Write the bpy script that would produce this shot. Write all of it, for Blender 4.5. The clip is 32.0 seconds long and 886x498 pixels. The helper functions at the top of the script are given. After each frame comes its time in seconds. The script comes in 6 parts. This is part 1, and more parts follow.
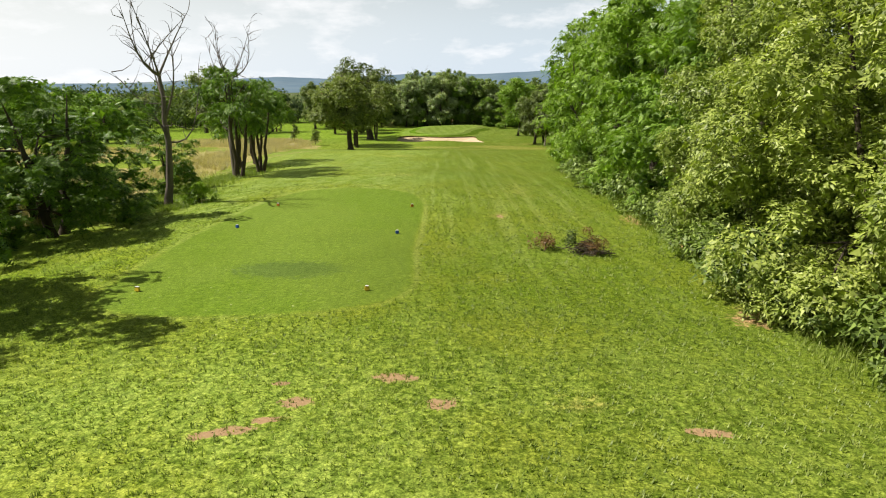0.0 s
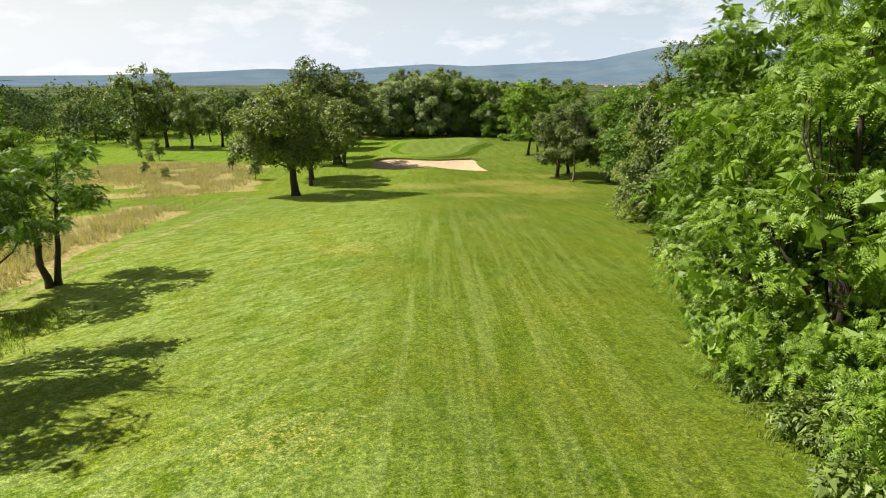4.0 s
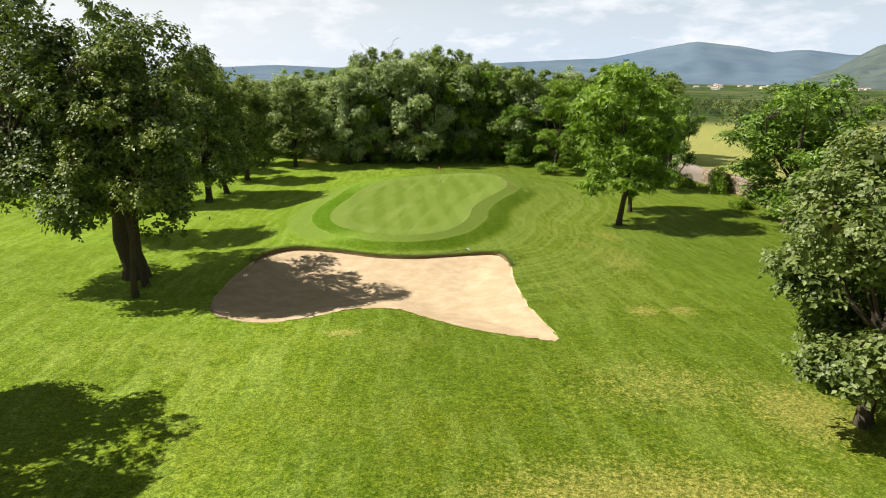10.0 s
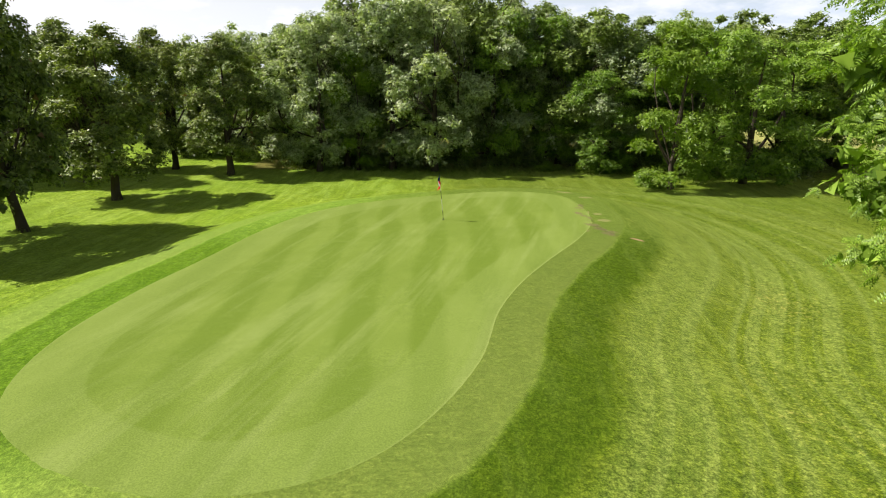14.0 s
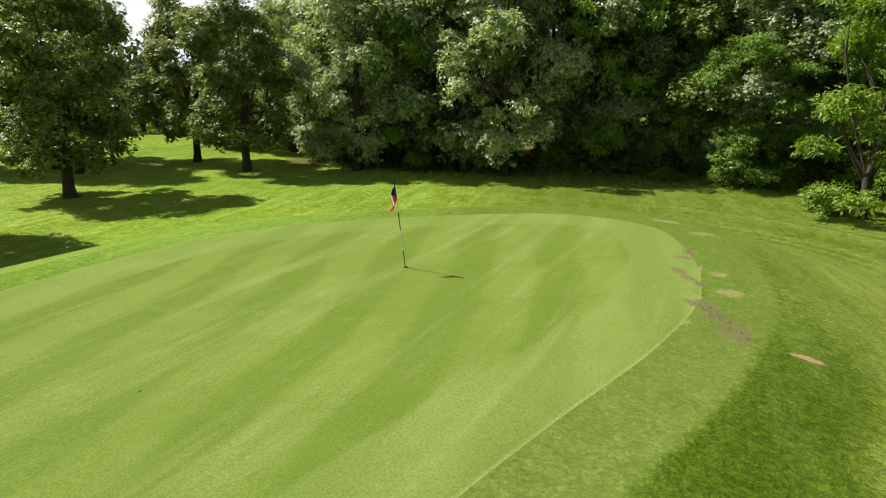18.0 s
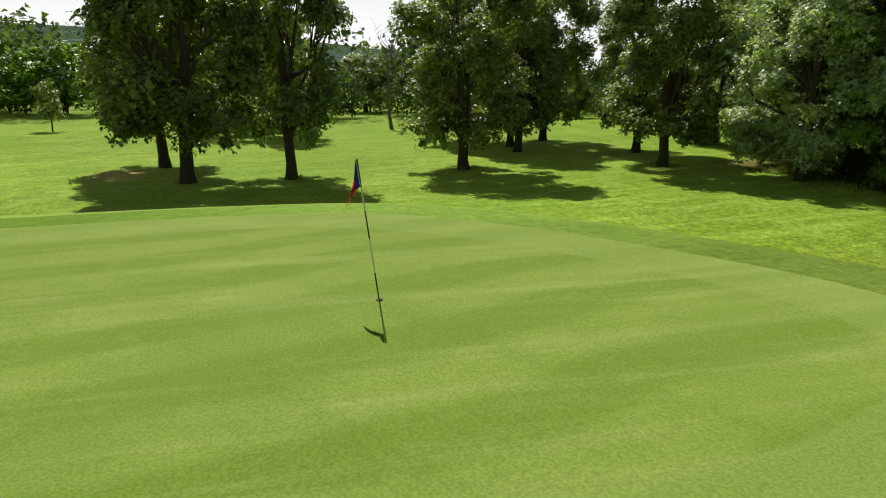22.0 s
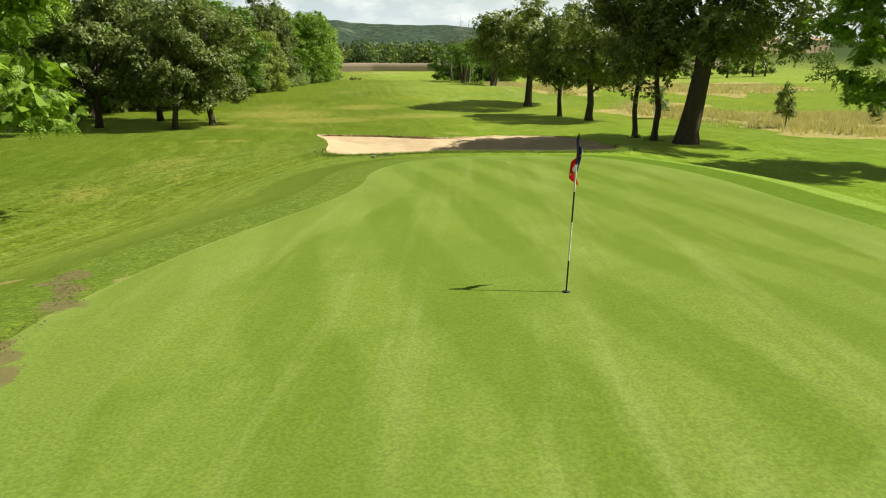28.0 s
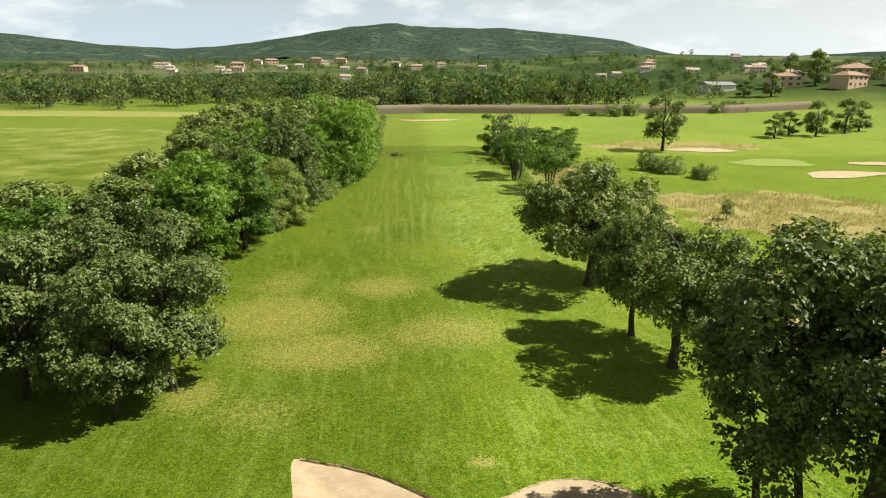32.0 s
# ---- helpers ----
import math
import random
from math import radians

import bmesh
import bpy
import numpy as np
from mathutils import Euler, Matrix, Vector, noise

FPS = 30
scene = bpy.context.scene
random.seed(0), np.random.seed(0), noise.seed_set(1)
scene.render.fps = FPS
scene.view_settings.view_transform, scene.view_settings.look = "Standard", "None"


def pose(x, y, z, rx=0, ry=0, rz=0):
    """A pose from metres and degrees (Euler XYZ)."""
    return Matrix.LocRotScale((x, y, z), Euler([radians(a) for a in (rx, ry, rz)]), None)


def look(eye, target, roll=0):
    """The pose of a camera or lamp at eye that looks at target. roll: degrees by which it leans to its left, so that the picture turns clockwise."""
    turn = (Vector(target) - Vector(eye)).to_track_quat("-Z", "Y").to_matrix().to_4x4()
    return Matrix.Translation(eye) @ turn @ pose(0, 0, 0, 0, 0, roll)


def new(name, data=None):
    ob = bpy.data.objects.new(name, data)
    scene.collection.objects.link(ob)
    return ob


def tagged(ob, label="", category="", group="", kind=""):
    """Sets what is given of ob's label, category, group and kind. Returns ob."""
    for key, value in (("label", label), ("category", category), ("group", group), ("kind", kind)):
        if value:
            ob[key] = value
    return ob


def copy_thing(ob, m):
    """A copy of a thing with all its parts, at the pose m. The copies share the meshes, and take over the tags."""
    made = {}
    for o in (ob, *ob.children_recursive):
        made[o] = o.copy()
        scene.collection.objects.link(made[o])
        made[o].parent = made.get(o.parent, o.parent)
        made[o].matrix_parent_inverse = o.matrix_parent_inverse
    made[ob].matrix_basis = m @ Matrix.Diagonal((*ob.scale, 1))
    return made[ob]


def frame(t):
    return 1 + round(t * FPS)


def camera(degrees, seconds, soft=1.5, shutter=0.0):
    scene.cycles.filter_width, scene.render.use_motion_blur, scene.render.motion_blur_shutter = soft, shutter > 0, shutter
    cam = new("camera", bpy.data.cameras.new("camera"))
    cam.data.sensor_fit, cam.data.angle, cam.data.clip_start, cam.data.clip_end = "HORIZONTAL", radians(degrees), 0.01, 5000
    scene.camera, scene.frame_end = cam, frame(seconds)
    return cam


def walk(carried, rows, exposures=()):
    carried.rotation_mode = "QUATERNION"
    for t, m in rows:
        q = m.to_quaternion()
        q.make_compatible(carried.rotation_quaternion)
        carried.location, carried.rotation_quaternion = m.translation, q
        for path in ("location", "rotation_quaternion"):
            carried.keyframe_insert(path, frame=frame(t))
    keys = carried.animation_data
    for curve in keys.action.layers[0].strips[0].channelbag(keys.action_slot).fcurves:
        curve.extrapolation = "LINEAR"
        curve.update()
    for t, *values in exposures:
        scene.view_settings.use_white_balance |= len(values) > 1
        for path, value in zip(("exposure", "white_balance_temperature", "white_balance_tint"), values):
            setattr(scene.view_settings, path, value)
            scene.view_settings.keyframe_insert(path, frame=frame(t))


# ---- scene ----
cam = camera(70.54, 32.0, 1.1)
PATH = [
    (0.0, pose(1.499, -9.083, 11.895, 75.307, 0.071, 0.438)),
    (0.5, pose(1.445, -6.225, 12.233, 75.191, 0.104, 0.416)),
    (1.0, pose(1.306, -2.971, 12.559, 75.069, 0.141, 0.239)),
    (1.5, pose(1.264, 0.668, 12.900, 74.914, 0.172, 0.206)),
    (2.0, pose(1.218, 4.704, 13.221, 74.763, 0.201, 0.054)),
    (2.5, pose(1.219, 9.051, 13.493, 74.679, 0.207, -0.143)),
    (3.0, pose(1.375, 13.564, 13.736, 74.649, 0.180, -0.185)),
    (3.5, pose(1.564, 17.955, 14.005, 74.642, 0.119, -0.213)),
    (4.0, pose(1.834, 22.238, 14.255, 74.604, 0.033, -0.155)),
    (4.5, pose(2.152, 26.706, 14.469, 74.563, -0.016, -0.045)),
    (6.5, pose(3.067, 46.523, 14.049, 74.904, 0.254, 0.488)),
    (7.0, pose(3.325, 52.145, 14.026, 74.851, 0.155, 0.640)),
    (7.5, pose(3.621, 57.722, 14.011, 74.754, 0.042, 0.857)),
    (8.0, pose(3.726, 63.300, 13.898, 74.600, -0.062, 0.958)),
    (8.5, pose(3.691, 68.748, 13.674, 74.444, -0.150, 0.961)),
    (9.0, pose(3.647, 74.364, 13.283, 74.360, -0.237, 0.958)),
    (9.5, pose(3.617, 79.741, 12.893, 74.366, -0.313, 0.879)),
    (10.0, pose(3.543, 85.221, 12.449, 74.412, -0.334, 0.620)),
    (10.5, pose(3.701, 90.798, 11.905, 74.474, -0.300, 0.476)),
    (11.0, pose(4.126, 96.433, 11.383, 74.577, -0.207, 0.404)),
    (11.5, pose(4.583, 101.932, 10.797, 74.660, -0.135, 0.554)),
    (12.0, pose(4.922, 106.661, 10.056, 74.687, -0.056, 1.370)),
    (12.5, pose(5.189, 110.389, 9.373, 74.683, 0.022, 2.556)),
    (13.0, pose(5.397, 113.744, 8.840, 74.663, 0.090, 3.743)),
    (13.5, pose(5.529, 116.867, 8.448, 74.646, 0.159, 4.833)),
    (14.0, pose(5.600, 119.577, 8.112, 74.636, 0.197, 5.885)),
    (14.5, pose(5.700, 122.100, 7.822, 74.654, 0.177, 7.041)),
    (15.0, pose(5.820, 124.276, 7.596, 74.682, 0.131, 8.205)),
    (15.5, pose(5.986, 126.105, 7.294, 74.710, 0.063, 9.379)),
    (17.5, pose(7.493, 132.277, 6.440, 74.760, 0.008, 15.231)),
    (18.0, pose(8.154, 133.890, 6.233, 74.827, -0.055, 18.369)),
    (18.5, pose(8.872, 135.620, 6.018, 74.921, -0.134, 22.236)),
    (19.0, pose(9.594, 137.233, 5.842, 74.991, -0.213, 28.061)),
    (19.5, pose(9.980, 138.673, 5.648, 75.041, -0.264, 34.002)),
    (20.0, pose(10.238, 139.886, 5.482, 75.036, -0.293, 40.466)),
    (20.5, pose(10.502, 140.913, 5.352, 74.993, -0.281, 46.808)),
    (21.0, pose(10.724, 142.112, 5.177, 74.950, -0.223, 53.112)),
    (21.5, pose(11.052, 143.515, 5.114, 74.893, -0.124, 60.911)),
    (22.0, pose(11.408, 145.113, 5.054, 74.850, 0.015, 69.373)),
    (22.5, pose(11.580, 146.882, 4.997, 74.852, 0.161, 78.178)),
    (23.0, pose(11.562, 148.633, 4.885, 74.914, 0.258, 87.198)),
    (23.5, pose(11.275, 150.238, 4.821, 74.976, 0.285, 96.700)),
    (24.0, pose(10.801, 151.574, 4.752, 75.037, 0.240, 106.356)),
    (24.5, pose(10.207, 152.596, 4.706, 75.090, 0.134, 115.944)),
    (25.0, pose(9.614, 153.437, 4.686, 75.131, 0.036, 125.508)),
    (25.5, pose(8.991, 154.075, 4.684, 75.152, -0.039, 134.694)),
    (26.0, pose(8.250, 154.423, 4.632, 75.204, -0.088, 143.392)),
    (26.5, pose(7.589, 154.813, 4.586, 75.295, -0.147, 150.482)),
    (28.5, pose(4.792, 155.217, 4.563, 75.455, 0.207, 176.527)),
    (29.0, pose(4.217, 154.786, 4.830, 75.386, 0.188, 177.394)),
    (29.5, pose(3.701, 153.612, 6.331, 75.350, 0.099, 177.432)),
    (30.0, pose(3.268, 151.717, 9.000, 75.344, -0.020, 177.420)),
    (30.5, pose(2.916, 149.324, 11.972, 75.361, -0.113, 177.423)),
    (31.0, pose(2.646, 146.166, 14.973, 75.385, -0.190, 177.404)),
    (31.5, pose(2.364, 142.359, 17.521, 75.422, -0.273, 177.472)),
    (32.0, pose(2.153, 138.298, 19.483, 75.421, -0.369, 177.630)),
]
walk(cam, PATH, [(0.0, 0.27, 6550, 11), (9.0, 0.29, 6450, 13), (12.0, 0.36, 6500, 12), (14.0, 0.43, 6350, 17), (18.0, 0.38, 6150, 17), (21.0, 0.22, 6150, 14), (24.0, 0.14, 6550, 9), (26.0, 0.22, 6750, 6), (29.5, 0.34, 6750, 4), (32.0, 0.24, 6500, 8)])

# ---- light ----
SUN_DIR = Vector((-1.69, 0.10, 2.06)).normalized()
sun_el = math.asin(SUN_DIR.z)
sun_az = math.atan2(SUN_DIR.x, SUN_DIR.y)
world = bpy.data.worlds.new("world")
scene.world = world
world.use_nodes = True
SKY_STRENGTH, SUN_STRENGTH = 0.076, 6.0


def build_world():
    nt = world.node_tree
    nt.nodes.clear()
    n = nt.nodes.new
    sky = n("ShaderNodeTexSky")
    sky.sky_type, sky.sun_disc = "NISHITA", False
    sky.sun_elevation, sky.sun_rotation = sun_el, sun_az
    sky.air_density, sky.dust_density, sky.ozone_density = 1.0, 0.3, 2.0
    co = n("ShaderNodeTexCoord")
    sep = n("ShaderNodeSeparateXYZ")
    nt.links.new(co.outputs["Generated"], sep.inputs[0])
    # cloud layer: the way up is divided out, so that clouds flatten towards the horizon
    add = n("ShaderNodeMath")
    add.operation, add.inputs[1].default_value = "ADD", 0.34
    nt.links.new(sep.outputs["Z"], add.inputs[0])
    div = n("ShaderNodeVectorMath")
    div.operation = "DIVIDE"
    comb = n("ShaderNodeCombineXYZ")
    for k in range(3):
        nt.links.new(add.outputs[0], comb.inputs[k])
    nt.links.new(co.outputs["Generated"], div.inputs[0])
    nt.links.new(comb.outputs[0], div.inputs[1])
    noi = n("ShaderNodeTexNoise")
    noi.inputs["Scale"].default_value = 3.2
    noi.inputs["Detail"].default_value = 7
    noi.inputs["Roughness"].default_value = 0.58
    nt.links.new(div.outputs[0], noi.inputs["Vector"])
    ramp = n("ShaderNodeValToRGB")
    ramp.color_ramp.elements[0].position = 0.49
    ramp.color_ramp.elements[1].position = 0.64
    nt.links.new(noi.outputs["Fac"], ramp.inputs[0])
    mul = n("ShaderNodeMath")
    mul.operation = "MULTIPLY"
    nt.links.new(ramp.outputs[0], mul.inputs[0])
    low = n("ShaderNodeMapRange")
    for key, x in (("From Min", 0.12), ("From Max", 0.34), ("To Min", 0.62), ("To Max", 0.05)):
        low.inputs[key].default_value = x
    nt.links.new(sep.outputs["Z"], low.inputs["Value"])
    nt.links.new(low.outputs[0], mul.inputs[1])
    # milky haze that thickens towards the horizon all round
    haze = n("ShaderNodeMapRange")
    haze.interpolation_type = "SMOOTHSTEP"
    for key, x in (("From Min", 0.36), ("From Max", 0.0), ("To Min", 0.0), ("To Max", 0.94)):
        haze.inputs[key].default_value = x
    nt.links.new(sep.outputs["Z"], haze.inputs["Value"])
    milk = n("ShaderNodeMix")
    milk.data_type = "RGBA"
    nt.links.new(haze.outputs[0], milk.inputs["Factor"])
    warm = n("ShaderNodeMix")
    warm.data_type, warm.blend_type = "RGBA", "MULTIPLY"
    warm.inputs["Factor"].default_value = 1.0
    nt.links.new(sky.outputs[0], warm.inputs["A"])
    warm.inputs["B"].default_value = (1.35, 0.97, 0.58, 1)
    nt.links.new(warm.outputs["Result"], milk.inputs["A"])
    near = n("ShaderNodeVectorMath")
    near.operation = "DOT_PRODUCT"
    nt.links.new(co.outputs["Generated"], near.inputs[0])
    near.inputs[1].default_value = SUN_DIR
    glow = n("ShaderNodeMapRange")
    glow.interpolation_type = "SMOOTHSTEP"
    for key, x in (("From Min", -0.15), ("From Max", 0.85), ("To Min", 0.0), ("To Max", 1.0)):
        glow.inputs[key].default_value = x
    nt.links.new(near.outputs["Value"], glow.inputs["Value"])
    tint = n("ShaderNodeMix")
    tint.data_type = "RGBA"
    nt.links.new(glow.outputs[0], tint.inputs["Factor"])
    tint.inputs["A"].default_value = (7.3, 8.75, 10.1, 1)
    tint.inputs["B"].default_value = (12.2, 12.3, 12.1, 1)
    nt.links.new(tint.outputs["Result"], milk.inputs["B"])
    mix = n("ShaderNodeMix")
    mix.data_type = "RGBA"
    nt.links.new(mul.outputs[0], mix.inputs["Factor"])
    nt.links.new(milk.outputs["Result"], mix.inputs["A"])
    mix.inputs["B"].default_value = (11.8, 11.9, 12.0, 1)
    bg = n("ShaderNodeBackground")
    bg.inputs["Strength"].default_value = SKY_STRENGTH
    nt.links.new(mix.outputs["Result"], bg.inputs[0])
    out = n("ShaderNodeOutputWorld")
    nt.links.new(bg.outputs[0], out.inputs[0])


build_world()
sun = new("sun", bpy.data.lights.new("sun", "SUN"))
sun.data.energy, sun.data.angle, sun.data.color = SUN_STRENGTH, radians(0.53), (1.0, 0.945, 0.86)
sun.matrix_world = look(SUN_DIR * 100, (0, 0, 0))


# ---- materials ----
class Mat:
    """A small writer of node materials."""

    def __init__(self, name, rough=0.8, spec=0.3):
        self.m = bpy.data.materials.new(name)
        self.m.use_nodes = True
        self.nt = self.m.node_tree
        self.b = self.nt.nodes["Principled BSDF"]
        self.out = self.nt.nodes["Material Output"]
        self.b.inputs["Roughness"].default_value = rough
        self.b.inputs["Specular IOR Level"].default_value = spec

    def put(self, socket, value):
        if isinstance(value, bpy.types.NodeSocket):
            self.nt.links.new(value, socket)
        elif isinstance(value, tuple) and len(value) == 3 and socket.type == "RGBA":
            socket.default_value = (*value, 1)
        else:
            socket.default_value = value

    def pos(self):
        return self.nt.nodes.new("ShaderNodeNewGeometry").outputs["Position"]

    def obj(self):
        return self.nt.nodes.new("ShaderNodeTexCoord").outputs["Object"]

    def island(self):
        return self.nt.nodes.new("ShaderNodeNewGeometry").outputs["Random Per Island"]

    def orandom(self):
        return self.nt.nodes.new("ShaderNodeObjectInfo").outputs["Random"]

    def attr(self, name):
        a = self.nt.nodes.new("ShaderNodeAttribute")
        a.attribute_name = name
        return a.outputs["Fac"]

    def noise(self, vec, scale, detail=3.0, rough=0.55, stretch=None, turn=0.0):
        if stretch:
            mp = self.nt.nodes.new("ShaderNodeMapping")
            mp.vector_type = "TEXTURE"
            mp.inputs["Scale"].default_value = tuple(1 / k for k in stretch)
            mp.inputs["Rotation"].default_value = (0, 0, turn)
            self.put(mp.inputs["Vector"], vec)
            vec = mp.outputs[0]
        t = self.nt.nodes.new("ShaderNodeTexNoise")
        self.put(t.inputs["Vector"], vec)
        t.inputs["Scale"].default_value = scale
        t.inputs["Detail"].default_value = detail
        t.inputs["Roughness"].default_value = rough
        return t.outputs["Fac"]

    def voro(self, vec, scale):
        t = self.nt.nodes.new("ShaderNodeTexVoronoi")
        self.put(t.inputs["Vector"], vec)
        t.inputs["Scale"].default_value = scale
        return t.outputs["Distance"]

    def worn(self, vec, spots):
        """Ragged worn spots (x, y, half length, half width, turn) as one mask."""
        jag = self.math("ADD", self.math("MULTIPLY", self.math("SUBTRACT", self.noise(vec, 3.2, 5, 0.75), 0.5), 2.2), self.math("MULTIPLY", self.math("SUBTRACT", self.noise(vec, 14.0, 3, 0.7), 0.5), 1.2))
        total = 0.0
        for x, y, rx, ry, t in spots:
            mp = self.nt.nodes.new("ShaderNodeMapping")
            mp.vector_type = "TEXTURE"
            mp.inputs["Location"].default_value = (x, y, 0)
            mp.inputs["Rotation"].default_value = (0, 0, radians(t))
            mp.inputs["Scale"].default_value = (rx, ry, 1000)
            self.put(mp.inputs["Vector"], vec)
            ln = self.nt.nodes.new("ShaderNodeVectorMath")
            ln.operation = "LENGTH"
            self.nt.links.new(mp.outputs[0], ln.inputs[0])
            total = self.math("MAXIMUM", total, self.span(self.math("ADD", ln.outputs["Value"], jag), 0.75, 1.15, 1, 0))
        return total

    def math(self, op, a, b=0.0, clamp=False):
        t = self.nt.nodes.new("ShaderNodeMath")
        t.operation, t.use_clamp = op, clamp
        self.put(t.inputs[0], a)
        self.put(t.inputs[1], b)
        return t.outputs[0]

    def span(self, v, a, b, lo=0.0, hi=1.0, smooth=True):
        t = self.nt.nodes.new("ShaderNodeMapRange")
        t.interpolation_type = "SMOOTHSTEP" if smooth else "LINEAR"
        self.put(t.inputs["Value"], v)
        for key, x in (("From Min", a), ("From Max", b), ("To Min", lo), ("To Max", hi)):
            t.inputs[key].default_value = x
        return t.outputs["Result"]

    def mix(self, f, a, b, mode="MIX"):
        t = self.nt.nodes.new("ShaderNodeMix")
        t.data_type, t.blend_type = "RGBA", mode
        self.put(t.inputs["Factor"], f)
        self.put(t.inputs["A"], a)
        self.put(t.inputs["B"], b)
        return t.outputs["Result"]

    def tilted(self, amount):
        """The surface's normal leaned along the mower's way, as cut blades lean."""
        g = self.nt.nodes.new("ShaderNodeNewGeometry")
        c = self.nt.nodes.new("ShaderNodeCombineXYZ")
        self.put(c.inputs[1], amount)
        a = self.nt.nodes.new("ShaderNodeVectorMath")
        self.nt.links.new(g.outputs["Normal"], a.inputs[0])
        self.nt.links.new(c.outputs[0], a.inputs[1])
        b = self.nt.nodes.new("ShaderNodeVectorMath")
        b.operation = "NORMALIZE"
        self.nt.links.new(a.outputs[0], b.inputs[0])
        return b.outputs[0]

    def bump(self, height, strength=0.5, distance=0.02, normal=None):
        t = self.nt.nodes.new("ShaderNodeBump")
        t.inputs["Strength"].default_value = strength
        t.inputs["Distance"].default_value = distance
        self.put(t.inputs["Height"], height)
        if normal is not None:
            self.put(t.inputs["Normal"], normal)
        self.nt.links.new(t.outputs[0], self.b.inputs["Normal"])

    def colour(self, c):
        self.put(self.b.inputs["Base Color"], c)
        return self

    def sheer(self, amount, c):
        """Lets light through, as leaves and cloth do."""
        tr = self.nt.nodes.new("ShaderNodeBsdfTranslucent")
        self.put(tr.inputs["Color"], c)
        mx = self.nt.nodes.new("ShaderNodeMixShader")
        mx.inputs[0].default_value = amount
        self.nt.links.new(self.b.outputs[0], mx.inputs[1])
        self.nt.links.new(tr.outputs[0], mx.inputs[2])
        self.nt.links.new(mx.outputs[0], self.out.inputs["Surface"])


def plain(name, c, rough=0.7, spec=0.3, metal=0.0, grain=0.12, scale=18.0):
    m = Mat(name, rough, spec)
    n1 = m.noise(m.obj(), scale, 4)
    n2 = m.noise(m.obj(), scale * 0.13, 3)
    k = m.math("ADD", m.math("MULTIPLY", n1, grain), m.math("MULTIPLY", n2, grain))
    dark = tuple(v * (1 - grain) for v in c)
    lite = tuple(min(1, v * (1 + grain)) for v in c)
    m.colour(m.mix(m.math("MULTIPLY", k, 1 / max(grain, 1e-3) * 0.5), dark, lite))
    m.b.inputs["Metallic"].default_value = metal
    m.bump(n1, 0.15, 0.01)
    return m.m


def leaf_mat(name, lo, hi, odd=None, sheer=0.18, gloss=0.46, patchy=0.0):
    m = Mat(name, gloss, 0.32)
    c = m.mix(m.island(), lo, hi)
    big = m.noise(m.obj(), 0.55, 2)
    c = m.mix(m.span(big, 0.35, 0.68), m.mix(1.0, c, (0.82, 0.86, 0.85), "MULTIPLY"), m.mix(0.30, c, hi))
    if patchy:
        c = m.mix(1.0, c, m.mix(m.span(m.noise(m.obj(), patchy, 2), 0.38, 0.62), (0.52, 0.60, 0.66), (1.55, 1.45, 1.10)), "MULTIPLY")
    tone = m.mix(m.orandom(), (0.80, 0.84, 0.78), (1.14, 1.10, 1.06))
    c = m.mix(1.0, c, tone, "MULTIPLY")
    if odd:
        c = m.mix(m.span(m.island(), 0.985, 0.99), c, odd)
    m.colour(c)
    m.sheer(sheer, m.mix(1.0, c, (1.5, 1.7, 0.55), "MULTIPLY"))
    return m.m


def bark_mat(name, lo, hi):
    m = Mat(name, 0.9, 0.15)
    f = m.noise(m.obj(), 9, 6, 0.65, (1, 1, 0.18))
    g = m.noise(m.obj(), 1.3, 3)
    m.colour(m.mix(m.math("ADD", m.math("MULTIPLY", f, 0.75), m.math("MULTIPLY", g, 0.25)), lo, hi))
    m.bump(f, 0.9, 0.05)
    return m.m


BARE = [(0.42, 2.75, 0.42, 0.20, -10), (1.42, 1.65, 0.34, 0.22, 8), (-1.42, 1.75, 0.34, 0.22, 0), (-2.45, 0.68, 0.55, 0.15, 14), (-1.75, 1.1, 0.34, 0.11, 12),
        (6.0, 0.62, 0.40, 0.13, -8), (-1.9, 2.55, 0.22, 0.09, 0), (3.95, 19.9, 0.16, 0.42, 8), (10.95, 145.15, 0.26, 0.09, -8)]
WORN = [(9.26, 150.9, 0.16, 0.32, 0), (9.15, 150.3, 0.26, 0.14, 20), (8.97, 149.1, 0.16, 0.30, 10), (9.16, 148.65, 0.12, 0.26, 35), (9.40, 148.25, 0.13, 0.17, 0), (9.36, 146.95, 0.34, 0.24, -25),
        (9.58, 146.25, 0.24, 0.40, 20), (9.95, 145.85, 0.40, 0.12, -15), (9.85, 145.45, 0.26, 0.36, 30)]
WITHERED = [(9.98, 147.84, 0.30, 0.24, 0), (9.86, 149.1, 0.20, 0.20, 0), (8.71, 154.4, 0.45, 0.2, -20), (8.99, 145.8, 0.2, 0.14, 30), (9.45, 149.3, 0.05, 0.5, -8), (9.2, 147.1, 0.1, 0.4, -30), (9.8, 153.0, 0.35, 0.2, 10)]


